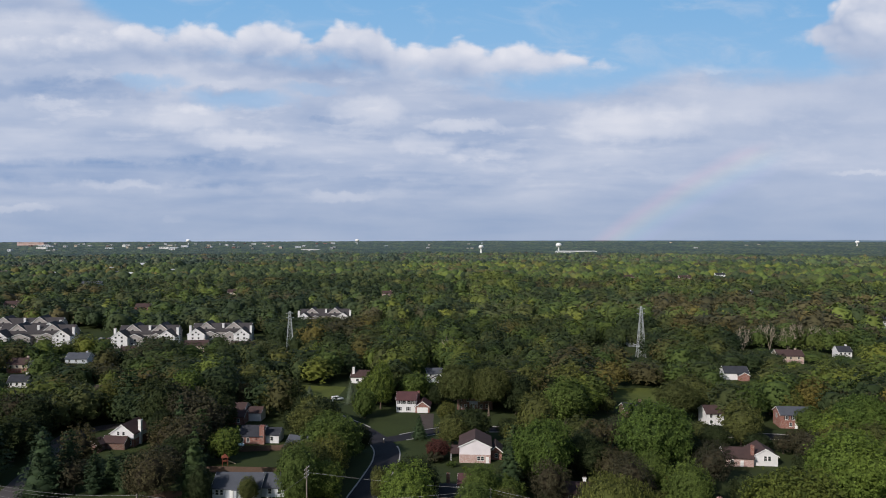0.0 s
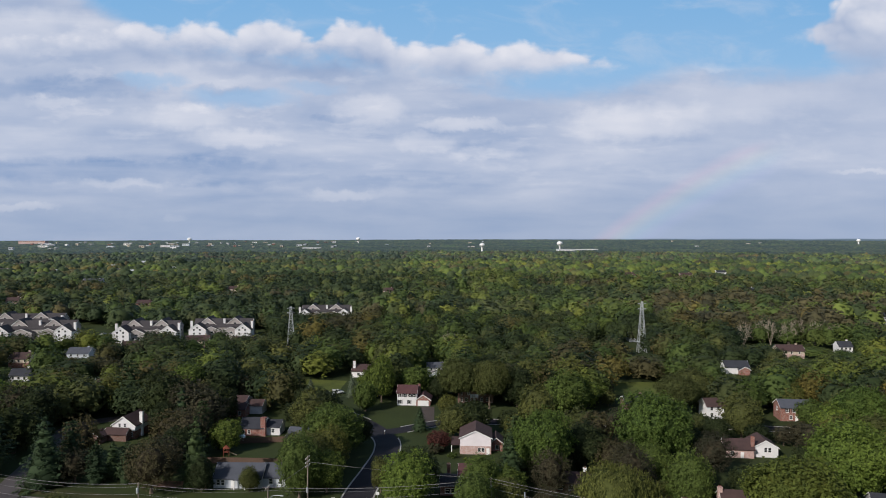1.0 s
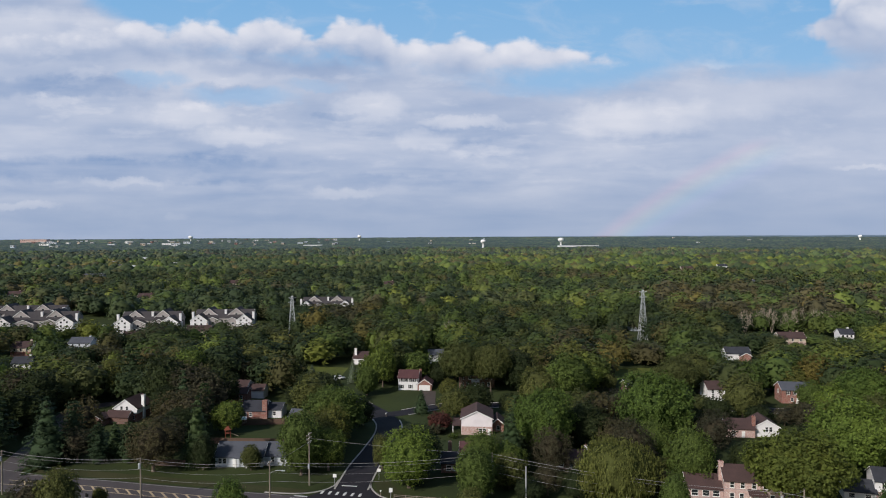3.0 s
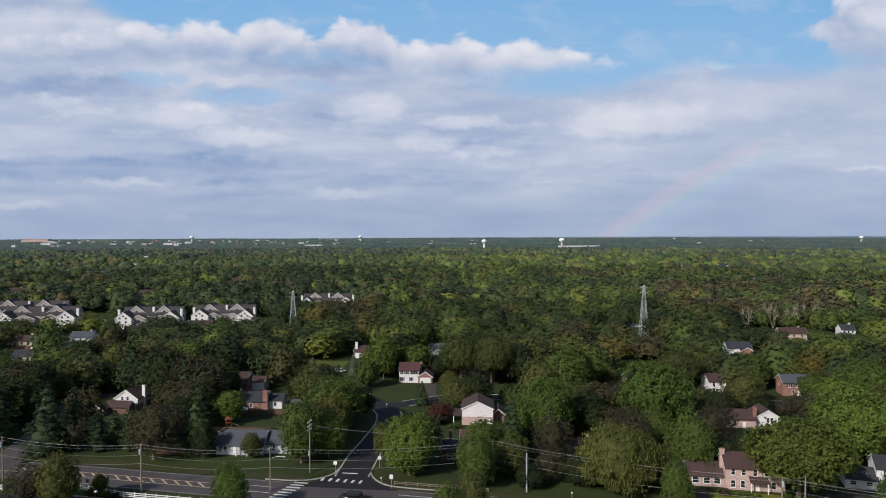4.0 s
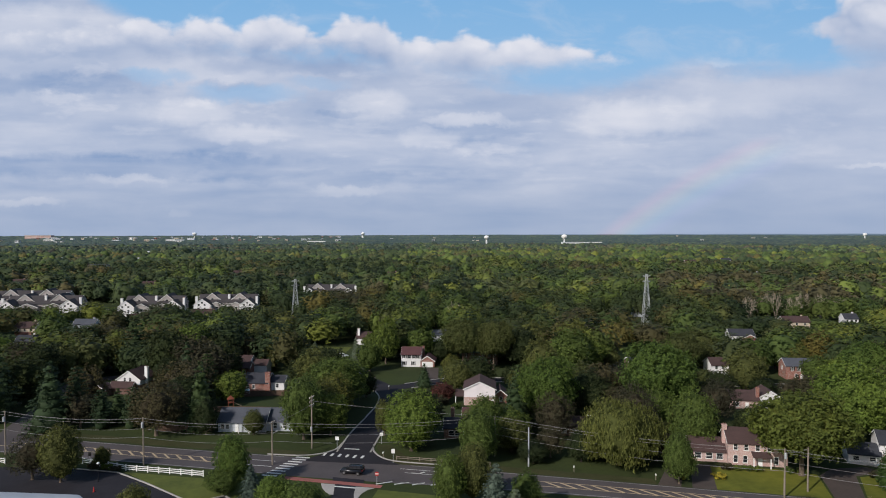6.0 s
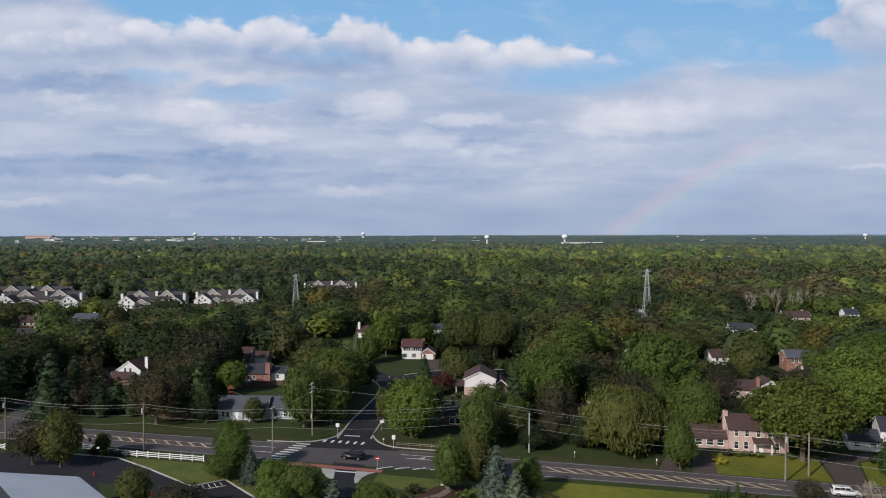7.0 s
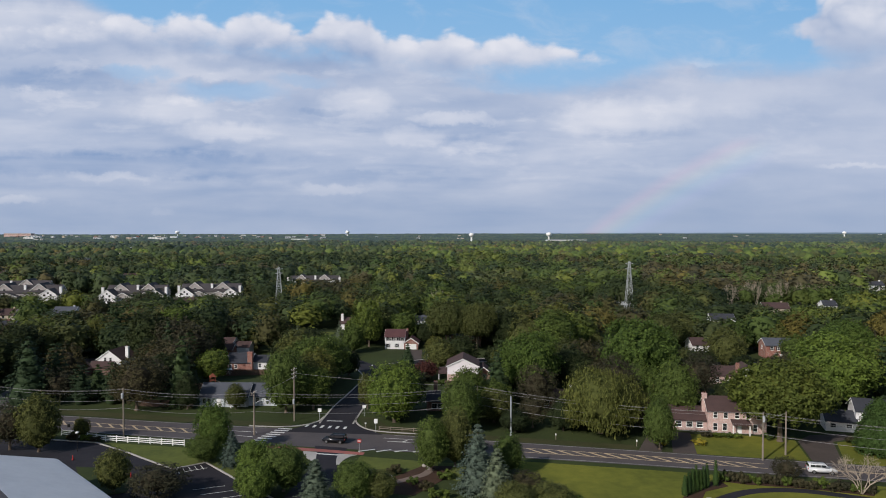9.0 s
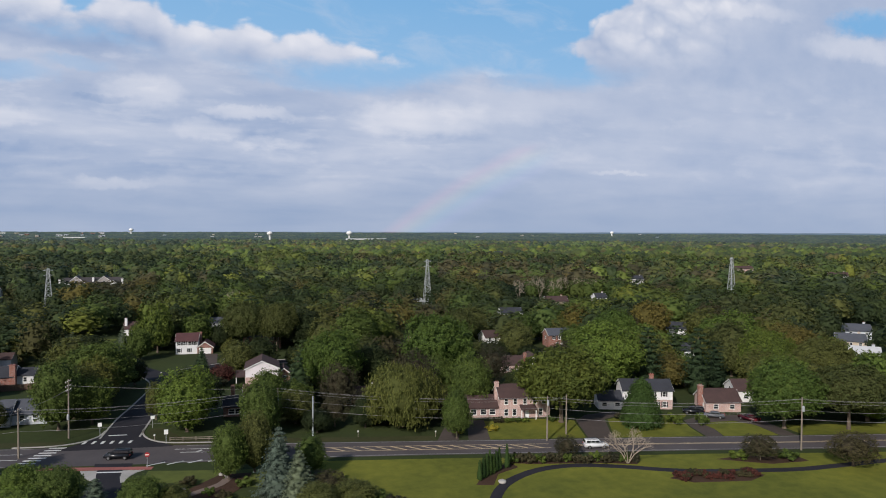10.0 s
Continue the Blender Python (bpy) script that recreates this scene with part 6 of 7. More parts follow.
# shrubs in beds and by doors
rb = random.Random(5)
for i in range(26):
    u = rb.random()
    plant("redbush" if i % 3 else "brownbush", 76.8 + u * 14.0, 101.2 - 2.6 * u + rb.uniform(-1.5, 1.5), 0.8 + rb.random() * 0.5, 0.95, group="bed shrubs")
for i in range(14):
    plant("brownbush" if i % 3 else "bush", 52 + 22 * i / 13, 117.4 - 6.6 * (i / 13) ** 1.2 + rb.uniform(-0.6, 0.6), 1.4 + rb.random() * 0.6, 1.3, group="bed shrubs")
for x, y, h, r, k in [(94, 106.4, 1.8, 2.0, "bush"), (103, 103.4, 1.8, 2.0, "bush"), (48.6, 137.4, 1.2, 1.4, "gold"), (56.4, 137.6, 1.1, 1.6, "gold"), (97.5, 130.6, 2.6, 2.2, "bush"),
                      (62, 142.4, 1.1, 1.2, "bush"), (64, 142.0, 1.2, 1.3, "bush"), (66, 141.7, 1.0, 1.2, "bush"), (72, 140.8, 1.2, 1.4, "bush"), (74.5, 140.2, 1.2, 1.3, "bush"), (60, 142.8, 1.6, 1.4, "brownbush"),
                      (88, 137.0, 1.6, 1.8, "brownbush"), (91, 136.4, 1.8, 1.8, "bush"), (-72, 144.6, 1.5, 1.4, "brownbush"), (-69, 143.8, 1.4, 1.3, "bush"), (-66.8, 143.2, 1.2, 1.3, "brownbush"),
                      (-4.6, 122.6, 1.6, 1.6, "brownbush"), (-1.2, 117.4, 1.2, 1.3, "bush"), (1.2, 114.8, 1.4, 1.5, "brownbush"), (4.4, 119.6, 1.5, 1.7, "bush"), (3.0, 110.5, 1.8, 2.0, "bush"), (-6.6, 117, 1.6, 1.6, "brownbush"),
                      (5.2, 193.2, 1.6, 1.6, "bush"), (0.6, 197, 3.4, 2.6, "brownbush"), (-9.2, 166, 1.4, 1.4, "bush"), (9, 190, 1.2, 1.2, "bush"), (24, 107, 1.8, 2.2, "bush"), (27, 104.6, 1.4, 2.0, "brownbush")]:
    plant(k, x, y, h, r, group="garden shrubs")
plant("olive", -70.6, 145.4, 4.2, 1.6)


# ---- utility poles and wires ----
def pole(x, y, h, arms=(), box_at=None, lean=0.0, mat=WOOD_POLE, label="weathered wooden utility pole"):
    root = empty("utility_pole", pose(x, y, 0, 0, 0, -13), label, "utility pole", "utility poles")
    bm = bmesh.new()
    rod(bm, (0, 0, -0.3), (lean, 0, h), 0.19, 0.13, 8)
    part("shaft", bm, mat, root)
    for z, w in arms:
        bm = bmesh.new()
        box(bm, lean, 0, z, 0.12, w, 0.14)
        box(bm, lean, 0.0, z - 0.35, 0.05, w * 0.5, 0.05)
        arm = part("crossarm", bm, WOOD_POLE, root)
        for k in (-0.45, -0.15, 0.15, 0.45):
            bm = bmesh.new()
            rod(bm, (lean, k * w, z + 0.07), (lean, k * w, z + 0.3), 0.06, 0.04, 6)
            part("insulator", bm, WHITE, arm)
    if box_at:
        bm = bmesh.new()
        rod(bm, (0.05, -0.42, box_at), (0.05, -0.42, box_at + 1.0), 0.24, 0.24, 10)
        rod(bm, (0.05, -0.42, box_at + 1.0), (0.05, -0.42, box_at + 1.12), 0.2, 0.1, 10)
        part("transformer", bm, STEEL, root, "grey steel transformer can")
    return root


pole(-96, 153.6, 9.8, box_at=7.6)
pole(-62.4, 146.4, 10.3, box_at=8.2)
lit_pole = pole(-35.2, 146.6, 9.4, arms=[(9.0, 2.2)], label="wooden utility pole with a street lamp on a curved arm")
bm = bmesh.new()
tube(bm, [Vector((0, 0, 6.6)), Vector((0.8, 0, 7.2)), Vector((1.8, 0, 7.5)), Vector((2.8, 0, 7.55))], 0.05, 6)
part("lamp_arm", bm, STEEL, lit_pole)
bm = bmesh.new()
box(bm, 3.1, 0, 7.5, 0.8, 0.32, 0.2, bevel=0.06)
part("lamp_head", bm, STEEL, lit_pole)
pole(-28.8, 157.6, 12.2, arms=[(11.7, 2.6), (10.8, 2.6), (9.9, 2.2)], box_at=4.0)
pole(12.5, 151.6, 9.2, box_at=6.4)
pole(19.1, 145.0, 8.3, mat=STEEL, label="slim grey steel pole without arms")
pole(64.5, 127.6, 9.2, box_at=7.4)
pole(70.4, 130.5, 8.6, label="slim wooden service pole")
pole(109.8, 107.2, 10.5, box_at=7.8)
pole(160, 95.5, 10.5)


def wires():
    spots = [(-150, 165, 10), (-96, 153.6, 9.7), (-62.4, 146.4, 10.1), (-35.2, 146.6, 9.1), (12.5, 151.6, 9.0), (64.5, 127.6, 9.0), (109.8, 107.2, 10.2), (160, 95.5, 10.2), (230, 78, 10.2)]
    root = empty("power_line", Matrix(), "dark overhead wires strung from pole to pole", "power line")
    for drop, off, rad in ((0.0, 0.0, 0.019), (0.25, 0.55, 0.017), (0.55, -0.4, 0.017), (2.3, 0.15, 0.021), (4.0, -0.1, 0.028)):
        bm = bmesh.new()
        pts = []
        for (x0, y0, z0), (x1, y1, z1) in zip(spots, spots[1:]):
            sag = 0.5 + 0.012 * math.hypot(x1 - x0, y1 - y0)
            for k in range(12):
                t = k / 12
                pts.append(Vector((x0 + (x1 - x0) * t, y0 + (y1 - y0) * t + off, z0 + (z1 - z0) * t - drop - 4 * sag * t * (1 - t))))
        tube(bm, pts, rad)
        part("wire", bm, WIRE, root)
    root = empty("power_line", Matrix(), "overhead wires crossing the road at the junction", "power line")
    for a, b in (((-35.2, 146.6, 8.9), (-28.8, 157.6, 10.2)), ((-28.8, 157.6, 10.9), (12.5, 151.6, 8.9)), ((-28.8, 157.6, 9.3), (-30, 200, 9)), ((64.5, 127.6, 8.6), (70.4, 130.5, 8.2)), ((70.4, 130.5, 8.0), (72, 146, 5))):
        bm = bmesh.new()
        tube(bm, [Vector(a).lerp(Vector(b), k / 8) - Vector((0, 0, 1.6 * (k / 8) * (1 - k / 8))) for k in range(9)], 0.024)
        part("wire", bm, WIRE, root)


wires()


# ---- lattice pylons ----
def pylon(x, y, h, rz):
    root = empty("pylon", pose(x, y, 0, 0, 0, rz), "grey steel lattice transmission pylon", "pylon", "pylons")
    def half_width(z):
        return 1.75 * (1 - z / h) + 0.4
    levels = [h * (1 - (1 - i / 9) ** 1.25) for i in range(10)]
    for sx, sy in ((1, 1), (1, -1), (-1, 1), (-1, -1)):
        bm = bmesh.new()
        rod(bm, (sx * half_width(0), sy * half_width(0), -0.3), (sx * half_width(h), sy * half_width(h), h), 0.13, 0.10, n=4)
        part("leg", bm, STEEL, root)
    bm = bmesh.new()
    for a, b in zip(levels, levels[1:]):
        wa, wb = half_width(a), half_width(b)
        for s in (1, -1):
            for p, q in (((-wa, s * wa, a), (wb, s * wb, b)), ((wa, s * wa, a), (-wb, s * wb, b)), ((s * wa, -wa, a), (s * wb, wb, b)), ((s * wa, wa, a), (s * wb, -wb, b)), ((-wb, s * wb, b), (wb, s * wb, b)), ((s * wb, -wb, b), (s * wb, wb, b))):
                rod(bm, p, q, 0.055, n=4)
    tagged(part("lattice", bm, STEEL, root), kind="stuff")
    for z in (h - 1.0, h * 0.86):
        bm = bmesh.new()
        for s in (1, -1):
            rod(bm, (0, 0, z + 0.5), (s * 2.1, 0, z), 0.1, n=4)
            rod(bm, (0, 0, z - 0.5), (s * 2.1, 0, z), 0.1, n=4)
        part("crossarm", bm, STEEL, root)
    FOOT.append((x, y, 3))


pylon(-76.5, 372, 24, 20)
pylon(110, 365, 27, 0)
pylon(268, 312, 29, 10)


# ---- water towers ----
def water_tower(x, y, z, r, stem=2.4):
    root = empty("water_tower", pose(x, y, 0), "white spheroid water tower over the trees", "water tower", "water towers")
    bm = bmesh.new()
    bmesh.ops.create_uvsphere(bm, u_segments=28, v_segments=14, radius=1.0)
    bmesh.ops.scale(bm, vec=(r, r, r * 0.72), verts=bm.verts[:])
    bmesh.ops.translate(bm, vec=(0, 0, z), verts=bm.verts[:])
    for f in bm.faces:
        f.smooth = True
    part("tank", bm, WHITE, root)
    bm = bmesh.new()
    rod(bm, (0, 0, -1), (0, 0, z - r * 0.5), stem * 1.3, stem, 14)
    rod(bm, (0, 0, z - r * 0.95), (0, 0, z - r * 0.4), stem, r * 0.75, 14)
    part("stem", bm, WHITE, root)


water_tower(134, 1917, 32.6, 7.4)
water_tower(415, 2280, 32.2, 9.6)
water_tower(1790, 2900, 35.5, 8.5)
water_tower(-390, 3600, 38, 11)
water_tower(-1225, 3500, 37, 11)


# ---- far town: white sheds and blocks above the tree tops ----
def far_building(x, y, w, d, h, mat, rz=0.0):
    root = empty("far_building", pose(x, y, hills(x, y), 0, 0, rz), "distant pale flat-roofed commercial building", "building", "distant buildings")
    bm = bmesh.new()
    box(bm, 0, 0, h / 2, w, d, h)
    part("wall", bm, mat, root)
    bm = bmesh.new()
    box(bm, 0, 0, h + 0.3, w + 1, d + 1, 0.6)
    part("roof", bm, OFFWHITE, root)
    bm = bmesh.new()
    for i in range(max(2, int(w / 9))):
        box(bm, -w / 2 + 4 + 9 * i, -d / 2 - 0.05, h - 3, 5, 0.2, 2)
    tagged(part("window_band", bm, GLASS, root), kind="stuff")


rf = random.Random(21)
far_building(445, 2150, 120, 40, 15.6, WHITE)
far_building(405, 2120, 50, 40, 14.6, WHITE, 4)
far_building(-420, 2400, 60, 30, 15.8, WHITE)
for i in range(70):
    a = radians(rf.uniform(-33, -8))
    r = rf.uniform(2500, 3900)
    far_building(r * math.sin(a), r * math.cos(a), rf.choice([6, 8, 10, 12, 18, 32]) * rf.uniform(0.8, 1.2), 12, 15.5 + rf.uniform(0, 4.5), rf.choice([WHITE, OFFWHITE, SIDING_TAN, SIDING_GREY, BRICK_RED]), rf.uniform(-10, 10))
far_building(-1830, 3200, 120, 30, 27, BRICK_PINK)
for i in range(14):
    a = radians(rf.uniform(-8, 46))
    r = rf.uniform(2600, 4200)
    far_building(r * math.sin(a), r * math.cos(a), rf.uniform(6, 14), 12, 15.4 + rf.uniform(0, 2.5), rf.choice([OFFWHITE, SIDING_GREY, SIDING_TAN]), rf.uniform(-10, 10))


# ---- fences ----
def rail_fence(pts, label="white three-rail fence beside the car park"):
    root = empty("fence", Matrix(), label, "fence")
    for (x0, y0), (x1, y1) in zip(pts, pts[1:]):
        L = math.hypot(x1 - x0, y1 - y0)
        a = math.degrees(math.atan2(y1 - y0, x1 - x0))
        n = max(1, round(L / 2.4))
        for i in range(n + 1):
            bm = bmesh.new()
            box(bm, 0, 0, 0.62, 0.16, 0.16, 1.34)
            box(bm, 0, 0, 1.32, 0.2, 0.2, 0.06)
            p = part("post", bm, WHITE, root)
            p.matrix_basis = pose(x0 + (x1 - x0) * i / n, y0 + (y1 - y0) * i / n, 0, 0, 0, a)
        for z in (0.35, 0.72, 1.1):
            bm = bmesh.new()
            box(bm, 0, 0, z, L, 0.06, 0.15)
            p = part("rail", bm, WHITE, root)
            p.matrix_basis = pose((x0 + x1) / 2, (y0 + y1) / 2, 0, 0, 0, a)


rail_fence([(-76, 147.8), (-64.7, 143.2), (-47.4, 139.4)])
rail_fence([(-104, 151), (-92.4, 147.6)])


bm = bmesh.new()
box(bm, 0, 0, 0.86, 0.29, 0.03, 1.72)
BOARD = bpy.data.meshes.new("board")
bm.to_mesh(BOARD)
bm.free()
BOARD.materials.append(WOOD_FENCE)


def board_fence(pts, label):
    root = empty("fence", Matrix(), label, "fence")
    for (x0, y0), (x1, y1) in zip(pts, pts[1:]):
        L, a = math.hypot(x1 - x0, y1 - y0), math.degrees(math.atan2(y1 - y0, x1 - x0))
        n = int(L / 0.32)
        for i in range(n):
            s = (i + 0.5) * 0.32 / L
            ob = shared("board", BOARD, root, pose(x0 + (x1 - x0) * s, y0 + (y1 - y0) * s, -0.02 + 0.02 * (i % 3), 0, 0, a))
        for z in (0.4, 1.4):
            bm = bmesh.new()
            box(bm, 0, 0.05, z, L, 0.05, 0.1)
            p = part("rail", bm, WOOD_FENCE, root)
            p.matrix_basis = pose((x0 + x1) / 2, (y0 + y1) / 2, 0, 0, 0, a)


board_fence([(-67, 190), (-44, 188.5), (-33, 187)], "brown wooden board fence behind a garden")
board_fence([(-62, 207), (-44, 209)], "brown wooden board fence by the pool")
board_fence([(-70, 172), (-55.5, 170.2)], "brown wooden fence beside the ranch house")


# ---- signs ----
def sign(x, y, h, w, tall, mat, shape="board", label="white road sign on a post", turn=0.0):
    root = empty("road_sign", pose(x, y, 0, 0, 0, turn), label, "sign", "road signs")
    bm = bmesh.new()
    rod(bm, (0, 0.05, -0.2), (0, 0.05, h), 0.05, n=6)
    part("post", bm, STEEL, root)
    bm = bmesh.new()
    if shape == "octagon":
        rod(bm, (0, -0.02, h - w / 2), (0, 0.0, h - w / 2), w / 2, n=8)
    else:
        box(bm, 0, 0, h - tall / 2, w, 0.04, tall)
    part("plate", bm, mat, root)
    if shape == "octagon":
        bm = bmesh.new()
        box(bm, 0, -0.035, h - w / 2, w * 0.7, 0.02, w * 0.2)
        part("legend_bar", bm, WHITE, root)


sign(-11.9, 134.2, 2.8, 0.9, 0.9, SIGN_RED, "octagon", "red stop sign on a steel post at the entrance")
sign(-9.6, 147.6, 3.0, 0.75, 0.95, WHITE)
sign(-22.8, 156.0, 3.2, 0.8, 0.8, WHITE, label="pale road sign on a post at the street corner")
sign(-13.2, 161.0, 2.6, 0.8, 0.7, WHITE, label="white street sign by the kerb")
sign(-73.8, 146.5, 2.8, 0.6, 0.8, BLACK_TRIM, label="small dark road sign on a post")
for x, y in ((43.4, 136.8), (-12, 151), (28, 141.6), (-15.4, 216.4), (2.2, 234)):
    root = empty("mailbox", pose(x, y, 0, 0, 0, -13), "pale roadside mailbox on a post", "mailbox", "mailboxes")
    bm = bmesh.new()
    box(bm, 0, 0, 0.5, 0.12, 0.12, 1.1)
    part("post", bm, WOOD_POLE, root)
    bm = bmesh.new()
    box(bm, 0, -0.1, 1.15, 0.26, 0.55, 0.3, bevel=0.06)
    part("box", bm, WHITE, root)


# ---- vehicles ----
def paint(name, c):
    return surface(name, c, tuple(0.85 * v for v in c), rough=0.25, spec=0.6, fine=0.8)


def car(x, y, rz, colour, label, kind="suv", name="car"):
    root = empty(name, pose(x, y, 0.04, 0, 0, rz), label, "car", "vehicles")
    L, W = (4.8, 1.9)
    roof = 1.78 if kind == "suv" else 1.45
    belt = 1.08 if kind == "suv" else 0.95
    prof = [(-2.38, 0.35), (2.36, 0.35), (2.4, 0.7), (2.28, 0.92), (1.3, belt), (-2.3, belt), (-2.4, 0.8)]
    if kind == "suv":
        cab = [(1.25, belt), (0.55, roof - 0.06), (0.3, roof), (-2.0, roof), (-2.22, roof - 0.1), (-2.34, belt)]
    else:
        cab = [(1.1, belt), (0.3, roof), (-0.9, roof), (-1.75, belt)]

    def hull(points, half, top_in=0.0, zmin=0.0):
        bm = bmesh.new()
        zs = [p[1] for p in points]
        lo, hi = min(zs), max(zs)
        rings = []
        for s in (-1, 1):
            rings.append([bm.verts.new((px, s * (half - top_in * (pz - lo) / (hi - lo)), pz)) for px, pz in points])
        bm.faces.new(rings[0]), bm.faces.new(rings[1])
        n = len(points)
        for i in range(n):
            bm.faces.new((rings[0][i], rings[0][i - 1], rings[1][i - 1], rings[1][i]))
        bmesh.ops.recalc_face_normals(bm, faces=bm.faces[:])
        bmesh.ops.bevel(bm, geom=bm.edges[:], offset=0.06, segments=2, affect="EDGES")
        for f in bm.faces:
            f.smooth = True
        return bm
    part("body", hull(prof, W / 2), colour, root)
    part("cabin", hull(cab, W / 2 - 0.06, 0.16), colour, root)
    mid = (belt + roof) / 2
    ends = (-2.05, 0.55) if kind == "suv" else (-1.25, 0.5)
    for s in (-1, 1):
        seg = np.linspace(ends[0], ends[1], 4 if kind == "suv" else 3)
        for a, b in zip(seg, seg[1:]):
            bm = bmesh.new()
            box(bm, (a + b) / 2, s * (W / 2 - 0.125), mid, (b - a) - 0.08, 0.05, (roof - belt) * 0.56)
            part("side_window", bm, GLASS, root)
    for px, tilt in ((0.93 if kind == "suv" else 0.74, 47), (-2.29 if kind == "suv" else -1.36, -72)):
        bm = bmesh.new()
        box(bm, 0, 0, 0, 0.04, W - 0.42, (roof - belt) * (1.0 if px > 0 else 0.62))
        ob = part("windscreen" if px > 0 else "rear_window", bm, GLASS, root)
        ob.matrix_basis = pose(px + (0.02 if px > 0 else -0.02), 0, mid + 0.02, 0, -tilt if px > 0 else 12, 0)
    for px in (-1.45, 1.5):
        for s in (-1, 1):
            bm = bmesh.new()
            rod(bm, (0, -0.12, 0), (0, 0.12, 0), 0.36, n=16)
            wheel = part("wheel", bm, RUBBER, root)
            wheel.matrix_basis = pose(px, s * (W / 2 - 0.1), 0.36)
            bm = bmesh.new()
            rod(bm, (0, 0, 0), (0, s * 0.135, 0), 0.22, n=12)
            part("rim", bm, CHROME, wheel)
    for s in (-1, 1):
        bm = bmesh.new()
        box(bm, 2.36, s * 0.68, 0.74, 0.1, 0.36, 0.16)
        part("headlight", bm, CHROME, root)
        bm = bmesh.new()
        box(bm, -2.37, s * 0.76, 0.9, 0.08, 0.2, 0.28)
        part("tail_light", bm, SIGN_RED, root)
    if kind == "suv":
        for s in (-1, 1):
            bm = bmesh.new()
            rod(bm, (-1.9, s * 0.62, roof + 0.05), (0.2, s * 0.62, roof + 0.05), 0.03, n=5)
            part("roof_rail", bm, BLACK_TRIM, root)
    return root


SILVER = paint("silver_paint", (0.62, 0.63, 0.65))
BLACK_CAR = paint("black_car_paint", (0.015, 0.016, 0.02))
WHITE_CAR = paint("white_car_paint", (0.80, 0.80, 0.80))
RED_CAR = paint("red_car_paint", (0.06, 0.006, 0.012))
GREY_CAR = paint("grey_car_paint", (0.12, 0.13, 0.15))
car(71.6, 120.5, -13, SILVER, "silver estate SUV driving on the main road")
car(-17.5, 141.0, 167, BLACK_CAR, "black SUV crossing the junction")
car(-40.6, 266.6, 25, WHITE_CAR, "white car parked on a driveway")
car(-37.6, 271.6, 25, WHITE_CAR, "white SUV parked on a driveway")
car(109.4, 132.2, 140, GREY_CAR, "grey car parked on the driveway", "sedan")
car(107.2, 136.6, 150, BLACK_CAR, "black pickup parked beside the garage")
car(115.4, 127.6, 100, RED_CAR, "dark red car parked on the driveway", "sedan")
for i in range(5):
    car(-205 + 5 * i, 432 + 0.6 * i, 80, (WHITE_CAR, GREY_CAR, SILVER)[i % 3], "car parked by the apartments", "sedan")


# ---- garden things ----
root = empty("swimming_pool", pose(-60.5, 211.0, 0), "round pale above-ground pool", "pool")
bm = bmesh.new()
rod(bm, (0, 0, -0.1), (0, 0, 1.1), 3.0, n=28)
part("side", bm, WHITE, root)
bm = bmesh.new()
rod(bm, (0, 0, 1.1), (0, 0, 1.12), 2.8, n=28)
part("water", bm, POOL, root)
root = empty("play_set", pose(-58.6, 195.5, 0, 0, 0, 20), "orange timber play tower with a slide", "play set")
bm = bmesh.new()
for sx in (-0.7, 0.7):
    for sy in (-0.7, 0.7):
        box(bm, sx, sy, 1.2, 0.14, 0.14, 2.5)
box(bm, 0, 0, 1.3, 1.5, 1.5, 0.1)
part("tower", bm, ORANGE, root)
bm = bmesh.new()
v = [bm.verts.new(p) for p in ((-0.95, -0.95, 2.3), (0.95, -0.95, 2.3), (0.95, 0.95, 2.3), (-0.95, 0.95, 2.3), (0, 0, 3.3))]
for i in range(4):
    bm.faces.new((v[(i + 3) % 4], v[i], v[4]))
bm.faces.new(v[3::-1])
part("roof", bm, ORANGE, root)
bm = bmesh.new()
box(bm, 0, 0, 0, 2.6, 0.6, 0.08)
ob = part("slide", bm, PAINT_YELLOW, root)
ob.matrix_basis = pose(1.75, 0, 0.7, 0, 28, 0)
for x, y, s in ((-5.4, 119.6, 0.9), (46.4, 108.2, 0.7), (0.8, 126.2, 0.5)):
    bm = bmesh.new()
    bmesh.ops.create_icosphere(bm, subdivisions=2, radius=s)
    for v in bm.verts:
        v.co *= 1 + 0.25 * noise.noise(v.co * 1.7 + Vector((x, y, 0)))
        v.co.z *= 0.6
    ob = part("boulder", bm, CONCRETE)
    ob.location = (x, y, 0.2)
    tagged(ob, "grey rounded garden boulder", "boulder")


# ---- small things by the entrance and in the car park ----
root = empty("entrance_pillar", pose(1.7, 124.4, 0, 0, 0, -13), "pale stone entrance pillar with a cap", "pillar")
bm = bmesh.new()
box(bm, 0, 0, 0.9, 0.7, 0.7, 2.0)
part("shaft", bm, CONCRETE, root)
bm = bmesh.new()
box(bm, 0, 0, 2.0, 0.95, 0.95, 0.2, bevel=0.05)
part("cap", bm, CONCRETE, root)
for x, y in ((-65.5, 131.4), (-50.6, 121.6)):
    root = empty("traffic_cone", pose(x, y, 0.035), "small orange-red traffic cone on asphalt", "traffic cone", "traffic cones")
    bm = bmesh.new()
    rod(bm, (0, 0, 0.05), (0, 0, 0.95), 0.2, 0.05, 10)
    part("cone", bm, SIGN_RED, root)
    bm = bmesh.new()
    box(bm, 0, 0, 0.03, 0.5, 0.5, 0.06)
    part("base", bm, BLACK_TRIM, root)
root = empty("lamp_post", pose(-67.2, 136.6, 0.03), "slim car park lamp post with a pale head", "lamp post")
bm = bmesh.new()
